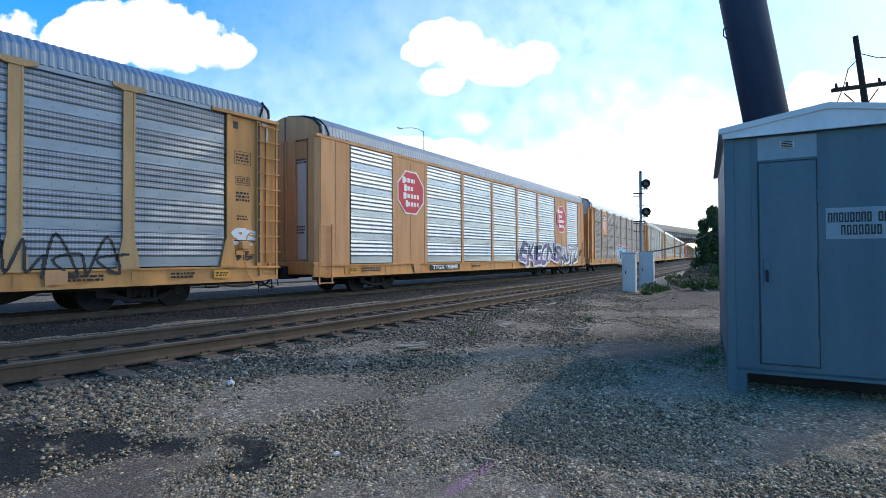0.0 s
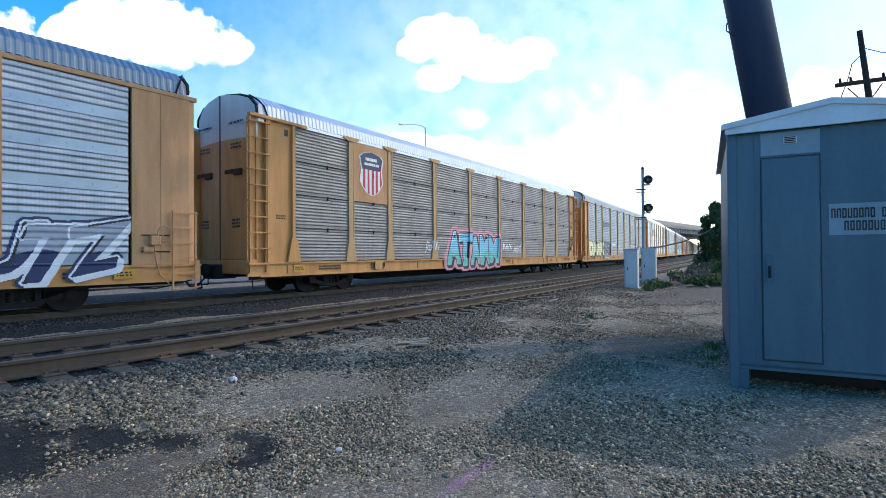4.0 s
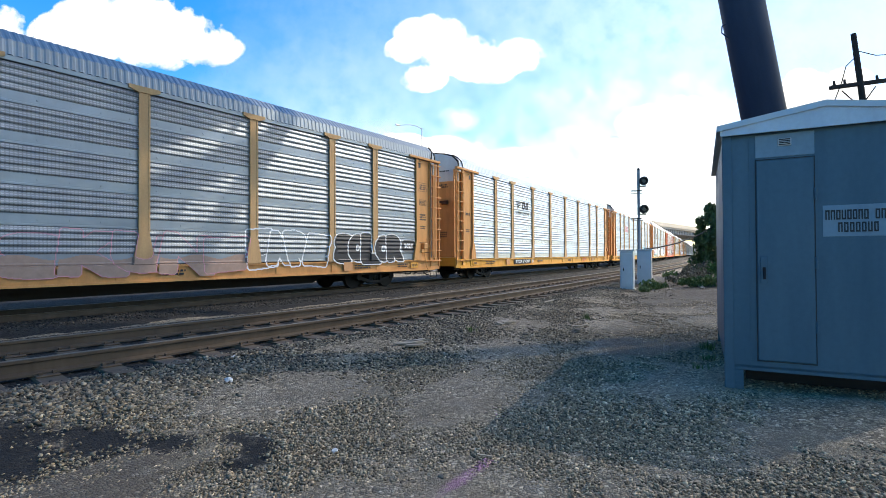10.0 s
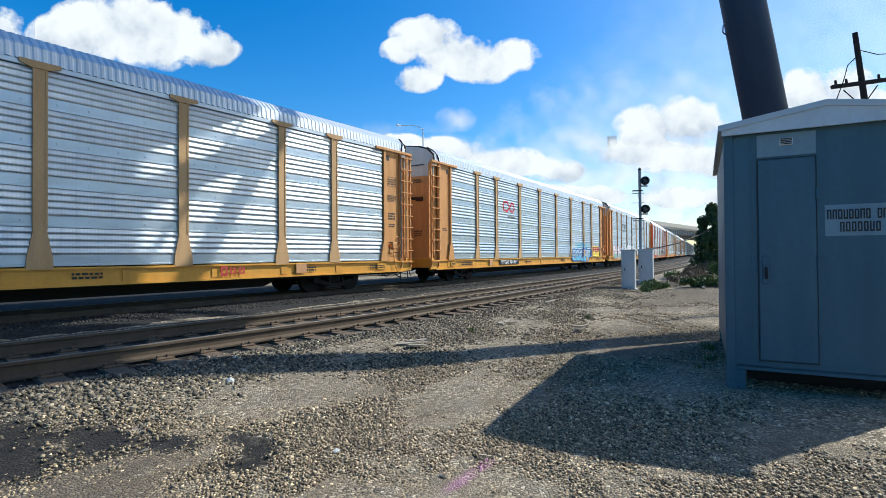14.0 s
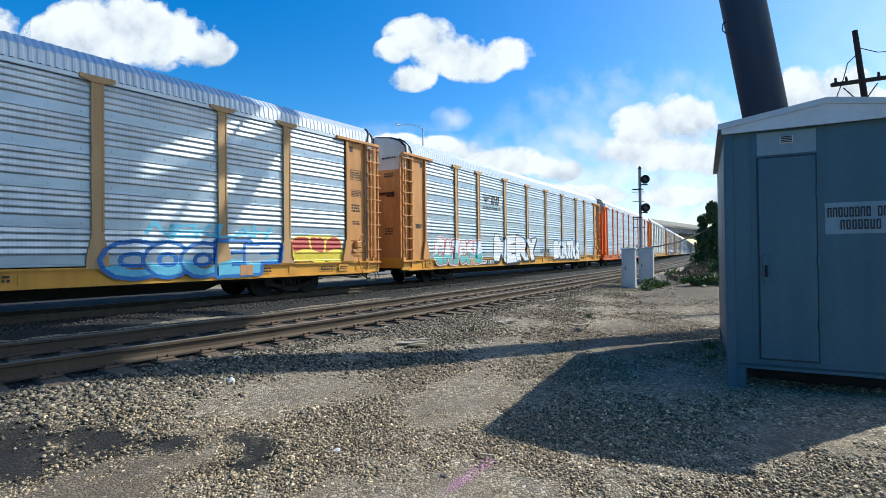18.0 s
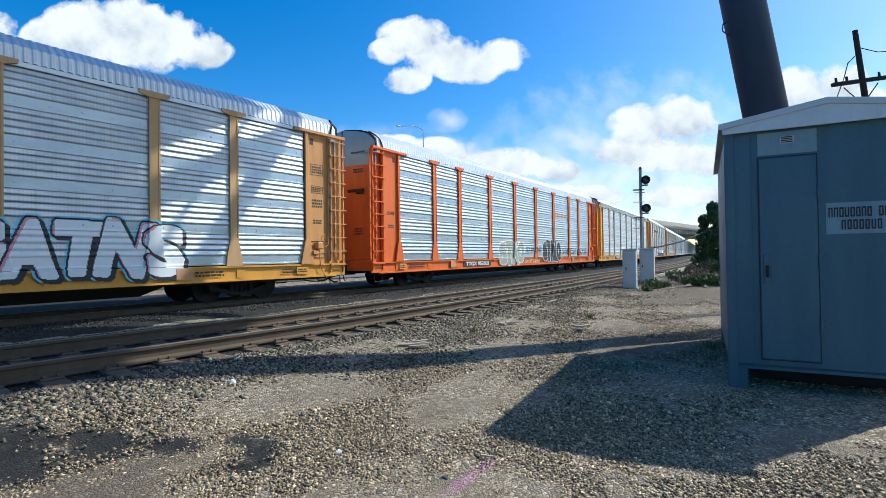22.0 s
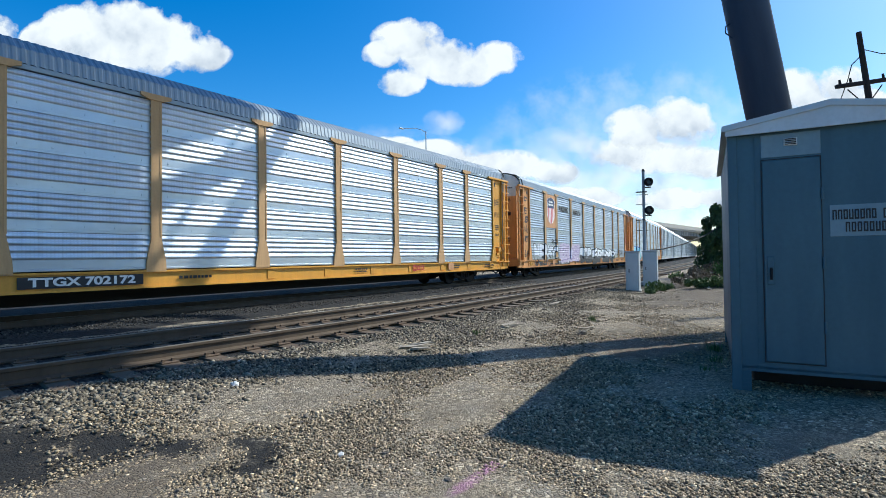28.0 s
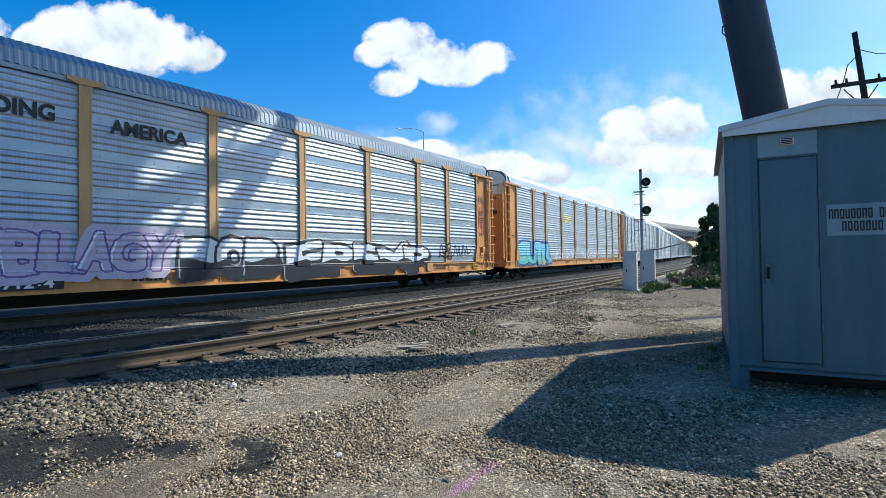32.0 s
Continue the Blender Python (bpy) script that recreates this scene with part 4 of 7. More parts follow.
def letter(ch, bold=0.035):
    """The triangles of one letter in a unit box."""
    if (ch, bold) not in LETTERS:
        cu = bpy.data.curves.new("letter", "FONT")
        cu.body, cu.offset, cu.resolution_u = ch, bold, 3
        tmp = bpy.data.objects.new("letter", cu)
        me = bpy.data.meshes.new_from_object(tmp)
        bpy.data.objects.remove(tmp)
        bpy.data.curves.remove(cu)
        me.calc_loop_triangles()
        co = np.array([v.co[:2] for v in me.vertices])
        co = (co - co.min(0)) / (co.max(0) - co.min(0))
        LETTERS[ch, bold] = co[np.array([t.vertices[:] for t in me.loop_triangles])]
        bpy.data.meshes.remove(me)
    return LETTERS[ch, bold]


def grow(mask, n):
    """A mask widened by n cells, with rounded corners."""
    for i in range(n):
        p = np.pad(mask, 1)
        out = p[1:-1, 1:-1] | p[2:, 1:-1] | p[:-2, 1:-1] | p[1:-1, 2:] | p[1:-1, :-2]
        if i % 2:
            out |= p[2:, 2:] | p[:-2, :-2] | p[2:, :-2] | p[:-2, 2:]
        mask = out
    return mask


def piece(x0, x1, z0, z1, text, colours, rim=3, fat=2, seed=1, halo=0, drop=0, wide=1.12, wild=1.0, label="spray-painted graffiti", bold=0.035, slant=0.03):
    """Sprayed letters that overlap; colours: rim, fill, lower fill, shine, halo."""
    def dress(car, prof):
        rng = random.Random(seed)
        w, h, cell = (x1 - x0) / len(text), z1 - z0, 0.02
        edge = (rim + fat + halo + drop + 2) * cell

        def paint(X, Z):
            masks = []
            for i, ch in enumerate(text):
                turn, lean = rng.uniform(-0.12, 0.12) * wild, slant + rng.uniform(-0.15, 0.15) * wild
                sx, sz = w * wide * rng.uniform(0.92, 1.08), h * rng.uniform(0.85, 1.0)
                tri = letter(ch, bold) - 0.5
                a, b = tri[..., 0] * sx, tri[..., 1] * sz
                # letters swell towards the foot or the head
                a = a * (1 + wild * rng.uniform(-0.25, 0.25) * tri[..., 1]) + lean * b
                px = x0 + (i + 0.5) * w + a * math.cos(turn) - b * math.sin(turn)
                pz = (z0 + z1) / 2 + rng.uniform(-0.04, 0.04) * h * wild + a * math.sin(turn) + b * math.cos(turn)
                mask = np.zeros(X.shape, bool)
                for (ax, bx, cx), (az, bz, cz) in zip(px, pz):
                    i0, i1 = np.searchsorted(X[:, 0], (min(ax, bx, cx) - cell, max(ax, bx, cx) + cell))
                    j0, j1 = np.searchsorted(Z[0], (min(az, bz, cz) - cell, max(az, bz, cz) + cell))
                    x, z = X[i0:i1, j0:j1], Z[i0:i1, j0:j1]
                    d = (bx - ax) * (cz - az) - (cx - ax) * (bz - az)
                    if abs(d) < 1e-9 or not x.size:
                        continue
                    u = ((x - ax) * (cz - az) - (cx - ax) * (z - az)) / d
                    v = ((bx - ax) * (z - az) - (x - ax) * (bz - az)) / d
                    mask[i0:i1, j0:j1] |= (u > -0.02) & (v > -0.02) & (u + v < 1.02)
                masks.append(grow(mask, fat))
            C = np.full(X.shape, -1)
            rims = [grow(m, rim) for m in masks]
            if halo:
                C[grow(np.any(rims, 0), halo)] = 4
            if drop:
                for m in rims:
                    C[drop:, :-drop][m[:-drop, drop:]] = 0
            for m, r in zip(masks, rims):
                C[r] = 0
                C[m] = 1
                C[m & (Z < z0 + 0.42 * h + 0.06 * np.sin(X * 5))] = 2
                hi = np.zeros(m.shape, bool)
                hi[2:, :-2] = m[2:, :-2] & ~m[:-2, 2:]
                C[hi & (np.sin(X * 3.1 + seed) > 0.1)] = 3
            for k, c in enumerate(colours):
                if c == "none":
                    C[C == k] = -1
            return C
        drape("graffiti", car, x0 - 0.3 - edge, x1 + 0.3 + edge, z0 - edge, z1 + edge, paint, [c if c != "none" else "p_grey" for c in colours], label, prof)
    return dress


def script(x0, x1, z0, z1, text, colour, seed=1, fat=0):
    """A hasty line of sprayed letters."""
    return piece(x0, x1, z0, z1, text, (colour, colour, colour, colour, colour), 0, fat, seed, 0, 0, 1.05, 1.7, "thin sprayed scrawl", -0.006, 0.3)


def tag(x0, x1, z0, z1, n, colour, seed=1, width=0.022):
    def dress(car, prof):
        rng = random.Random(seed)
        w = (x1 - x0) / n
        path = []
        for i in range(n):
            path += [(x0 + (i + a * 1.1) * w, z0 + b * (z1 - z0)) for a, b in glyph(rng)]
        path = smooth_path(path)

        def paint(X, Z):
            return np.where(near_path(X, Z, path) < width, 0, -1)
        drape("graffiti_tag", car, x0 - 0.2, x1 + 0.2, z0 - 0.15, z1 + 0.15, paint, [colour], "thin sprayed scrawl", prof, 0.02)
    return dress


def octagon(xc, zc, r):
    def dress(car, prof):
        def paint(X, Z):
            u, v = np.abs(X - xc), np.abs(Z - zc)
            d = np.maximum(np.maximum(u, v), (u + v) * 0.7071)
            C = np.where(d < r, 1, -1)
            C[d < r * 0.93] = 0
            for k, (a, b) in enumerate(((-0.62, 0.3), (-0.5, 0.2), (-0.55, 0.62), (-0.4, 0.58))):
                z = zc + r * (0.55 - 0.36 * k)
                C[(X > xc + a * r) & (X < xc + b * r) & (np.abs(Z - z) < r * 0.1) & (np.sin((X - xc) / r * 26) > -0.75)] = 1
                C[(X > xc + (a - 0.02) * r) & (X < xc + (a + 0.18) * r) & (np.abs(Z - z) < r * 0.15)] = 1
            return C
        drape("emblem", car, xc - r, xc + r, zc - r, zc + r, paint, ["red", "white"], "red octagon sign with a white border", [(-0.036, 0.0), (-0.036, 9.0)], 0.02)
    return dress


def shield(xc, zc, r):
    def dress(car, prof):
        def paint(X, Z):
            u, v = np.abs(X - xc) / r, (Z - zc) / r
            half = np.interp(v, [-1.0, -0.85, -0.4, 0.2, 0.75, 0.9, 1.0], [0.04, 0.42, 0.8, 0.7, 0.82, 0.62, 0.12])
            C = np.where(u < half, 2, -1)
            inner = u < half - 0.07
            C[inner & (v > 0.2)] = 0
            C[inner & (v <= 0.2) & (np.sin((X - xc) / r * 22) > 0)] = 1
            for lo, hi, reach, beat in ((0.6, 0.73, 0.4, 46), (0.38, 0.51, 0.5, 44)):
                C[inner & (v > lo) & (v < hi) & (u < reach) & (np.sin((X - xc) / r * beat) > -0.8)] = 2
            return C
        part("sign_plate", box_bm(xc - 0.95, xc + 0.95, -SIDE - 0.034, -SIDE + 0.03, zc - r - 0.25, EAVE - 0.02), M["tan"], car, "flat yellow plate behind the shield")
        drape("emblem", car, xc - r, xc + r, zc - r, zc + r, paint, ["p_navy", "red", "white"], "blue shield over red and white stripes", [(-0.044, 0.0), (-0.044, 9.0)], 0.02)
    return dress


def striped_emblem(xc, zc):
    def dress(car, prof):
        def paint(X, Z):
            u, v = X - xc, Z - zc
            C = np.full(X.shape, -1)
            for k in range(5):
                z = 0.26 - k * 0.1
                C[(u > -1.0 + 0.06 * k) & (u < -0.05 - 0.16 * k) & (np.abs(v - z) < 0.034)] = 0
            for a in (0.1, 0.6):
                C[(np.abs(u - a - 0.2 * v) < 0.2) & (v > -0.16) & (v < 0.3) & ~((np.abs(u - a - 0.2 * v - 0.02) < 0.05) & (np.abs(v - 0.06) < 0.1))] = 0
            C[(np.abs(v + 0.36) < 0.055) & (np.abs(u) < 1.0) & (np.sin(u * 38) > -0.55)] = 0
            C[(np.abs(v + 0.45) < 0.012) & (np.abs(u) < 1.0)] = 0
            return C
        drape("emblem", car, xc - 1.1, xc + 1.1, zc - 0.55, zc + 0.4, paint, ["ink"], "black striped emblem over a row of marks", prof, 0.02)
    return dress


def worm_emblem(xc, zc):
    def dress(car, prof):
        path = [(-0.2, 0.26), (-0.6, 0.22), (-0.72, 0.0), (-0.6, -0.22), (-0.2, -0.26), (0.1, -0.05), (0.35, 0.22), (0.62, 0.18), (0.7, -0.05), (0.55, -0.26), (0.25, -0.2), (0.0, 0.08), (-0.2, 0.26)]

        def paint(X, Z):
            C = np.where(near_path(X - xc, Z - zc, path) < 0.06, 0, -1)
            C[(np.abs(Z - zc + 0.55) < 0.05) & (X > xc - 0.15) & (X < xc + 0.85) & (np.sin(X * 40) > -0.5)] = 1
            return C
        drape("emblem", car, xc - 1, xc + 1, zc - 0.65, zc + 0.4, paint, ["red", "ink"], "dark red looped emblem", prof, 0.02)
    return dress


def word_bars(xc, zc, w, h, n, colour):
    """A brand's word, drawn as plain blocks."""
    def dress(car, prof):
        def paint(X, Z):
            u, v = (X - xc + w / 2) / w * n, (Z - zc) / h
            f = u % 1.0
            k = np.floor(u)
            C = np.where((u > 0) & (u < n) & (f < 0.72) & (np.abs(v) < np.where(k == 0, 0.5, 0.36)) & ~((np.abs(f - 0.36) < 0.14) & (np.abs(v) < 0.18)), 0, -1)
            return C
        drape("emblem", car, xc - w / 2, xc + w / 2, zc - h / 2, zc + h / 2, paint, [colour], "faded painted word mark", prof, 0.02)
    return dress


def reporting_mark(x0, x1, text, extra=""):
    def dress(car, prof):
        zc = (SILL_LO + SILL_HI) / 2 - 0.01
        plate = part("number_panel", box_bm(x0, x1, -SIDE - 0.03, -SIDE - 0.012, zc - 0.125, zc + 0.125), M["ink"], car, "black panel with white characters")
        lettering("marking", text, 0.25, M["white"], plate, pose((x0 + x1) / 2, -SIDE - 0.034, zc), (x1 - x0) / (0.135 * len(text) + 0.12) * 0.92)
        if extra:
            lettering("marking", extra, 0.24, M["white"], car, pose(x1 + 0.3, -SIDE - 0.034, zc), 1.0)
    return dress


def end_number(text, zc=2.95):
    """The number stencilled on a car's end panel."""
    def dress(car, prof):
        lettering("marking", text, 0.17, M["ink"], car, pose(-12.55, -SIDE + 0.015, zc), 1.05)
    return dress


def words(xc, zc, text, size, colour, squeeze=1.0):
    def dress(car, prof):
        lettering("marking", text, size, M[colour], car, pose(xc, -SIDE - 0.028 if zc > SILL_HI else -SIDE - 0.03, zc), squeeze)
    return dress


def small_print(car, prof, seed, colour="ink"):
    """The stencils every car carries: boxes of small marks on sill and ends, a yellow notice, sill marks."""
    zc = (SILL_LO + SILL_HI) / 2
    y = -SIDE - 0.026
    rng = random.Random(seed)
    for x, w, rows in ((-10.6, 1.0, 2), (-3.2, 0.9, 1), (2.4, 0.6, 2), (8.7, 0.8, 2), (11.2, 0.6, 2)):
        bars("stencil", w, 0.12 if rows == 1 else 0.17, rows, M[colour], car, pose(x + rng.uniform(-0.4, 0.4), y, zc + 0.0), seed + int(x))
    for s in (-1, 1):
        if s > 0:
            bars("stencil", 0.42, 0.3, 3, M[colour], car, pose(s * 12.55, -SIDE + 0.016, 2.9 + rng.uniform(-0.2, 0.2)), seed + 40 + s)
        bars("stencil", 0.34, 0.16, 2, M[colour], car, pose(s * 12.55, -SIDE + 0.016, 2.4), seed + 50 + s)
        # framed blocks of small print on the end panel
        for x, z, w, h in ((0.0, 4.1, 0.5, 0.36), (0.0, 3.45, 0.46, 0.24)) if s > 0 else ():
            bm = bmesh.new()
            for a, b, c, d in ((-w / 2, w / 2, -h / 2, -h / 2 + 0.012), (-w / 2, w / 2, h / 2 - 0.012, h / 2), (-w / 2, -w / 2 + 0.012, -h / 2, h / 2), (w / 2 - 0.012, w / 2, -h / 2, h / 2)):
                bm_box(bm, a, b, -0.003, 0.0, c, d)
            f = part("stencil_frame", bm, M[colour], car, m=pose(s * 12.55 + x, -SIDE + 0.016, z))
            bars("stencil", w * 0.8, h * 0.7, 3, M[colour], f, pose(0, 0, 0), seed + 70 + s)
        n = part("notice", box_bm(-0.22, 0.22, -0.012, 0.0, -0.11, 0.11), M["gold"], car, "yellow warning notice", m=pose(s * 11.9, -SIDE - 0.035, zc))
        bars("notice_mark", 0.34, 0.13, 2, M["ink"], n, pose(0, -0.014, 0), seed + 60 + s)
        bm = box_bm(-0.2, 0.2, -0.012, 0.0, -0.15, 0.15)
        part("defect_card_box", bm, M["tan"], car, "small painted card holder", m=pose(s * 8.2, -SIDE - 0.05, zc + 0.02))
    # grab rails and the brake step at the right end
    for z in (1.35, 1.75):
        part("grab_rail", bm_rod(bmesh.new(), (12.25, -SIDE - 0.05, z), (12.9, -SIDE - 0.05, z), 0.014, sides=6), M["iron"], car)
    bm = bmesh.new()
    pts = [(12.0 + i * 0.3, -SIDE + 0.05, SILL_LO - 0.1 - 0.09 * math.sin(i * 0.9)) for i in range(6)]
    for a, b in zip(pts, pts[1:]):
        bm_rod(bm, a, b, 0.016, sides=6)
    part("brake_pipe", bm, M["iron"], car)


def brake_gear_bm():
    """Hand-brake gear: housing, wheel, rod and chain."""
    bm = box_bm(12.42, 12.66, -SIDE - 0.16, -SIDE + 0.02, 1.5, 1.74, bevel=0.025)
    bm_box(bm, 12.28, 12.5, -SIDE - 0.12, -SIDE + 0.02, 1.34, 1.46, bevel=0.01)
    for k in range(12):
        a, b = k * math.pi / 6, (k + 1) * math.pi / 6
        bm_rod(bm, (12.74 + 0.15 * math.cos(a), -SIDE - 0.12, 1.78 + 0.2 * math.sin(a)), (12.74 + 0.15 * math.cos(b), -SIDE - 0.12, 1.78 + 0.2 * math.sin(b)), 0.016, sides=5)
    bm_rod(bm, (12.6, -SIDE - 0.1, 1.62), (12.74, -SIDE - 0.12, 1.78), 0.02, sides=6)
    pts = [(12.54, -SIDE - 0.08, 1.5), (12.56, -SIDE - 0.07, 1.2), (12.66, -SIDE - 0.06, 0.8), (12.9, -SIDE - 0.02, 0.55)]
    for a, b in zip(pts, pts[1:]):
        bm_rod(bm, a, b, 0.014, sides=5)
    return bm


def brake_recess(xc, zc):
    """The round opening in the end panel, with the hand brake's wheel in it."""
    def dress(car, prof):
        ring = bmesh.new()
        for k in range(20):
            a, b = k * math.pi / 10, (k + 1) * math.pi / 10
            bm_rod(ring, (xc + 0.4 * math.cos(a), -SIDE, zc + 0.52 * math.sin(a)), (xc + 0.4 * math.cos(b), -SIDE, zc + 0.52 * math.sin(b)), 0.03, sides=6)
        part("recess_rim", ring, M["tan"], car, "rolled steel rim round the brake opening")
        # no hole is cut: a black disc gives the opening's shade
        part("recess", bm_prism(bmesh.new(), [(xc + 0.39 * math.cos(k * math.pi / 12), zc + 0.51 * math.sin(k * math.pi / 12)) for k in range(24)], "y", -SIDE + 0.004, -SIDE + 0.018), M["black"], car, "dark opening")
        wheel = bmesh.new()
        for k in range(16):
            a, b = k * math.pi / 8, (k + 1) * math.pi / 8
            bm_rod(wheel, (xc + 0.24 * math.cos(a), -SIDE - 0.03, zc + 0.1 + 0.28 * math.sin(a)), (xc + 0.24 * math.cos(b), -SIDE - 0.03, zc + 0.1 + 0.28 * math.sin(b)), 0.02, sides=6)
        for k in range(3):
            a = k * math.pi / 3 + 0.3
            bm_rod(wheel, (xc + 0.24 * math.cos(a), -SIDE - 0.03, zc + 0.1 + 0.28 * math.sin(a)), (xc - 0.24 * math.cos(a), -SIDE - 0.03, zc + 0.1 - 0.28 * math.sin(a)), 0.014, sides=6)
        part("hand_brake", wheel, M["yellow"], car, "spoked brake wheel")
        part("brake_housing", box_bm(xc - 0.55, xc - 0.2, -SIDE - 0.2, -SIDE + 0.01, zc - 0.5, zc - 0.22, bevel=0.03), M["yellow"], car)
    return dress


def spec(label, frame, post, screen, roof, sill, *dress, **more):
    return dict(label=label, frame=frame, post=post, screen=screen, roof=roof, sill=sill, dress=dress, **more)


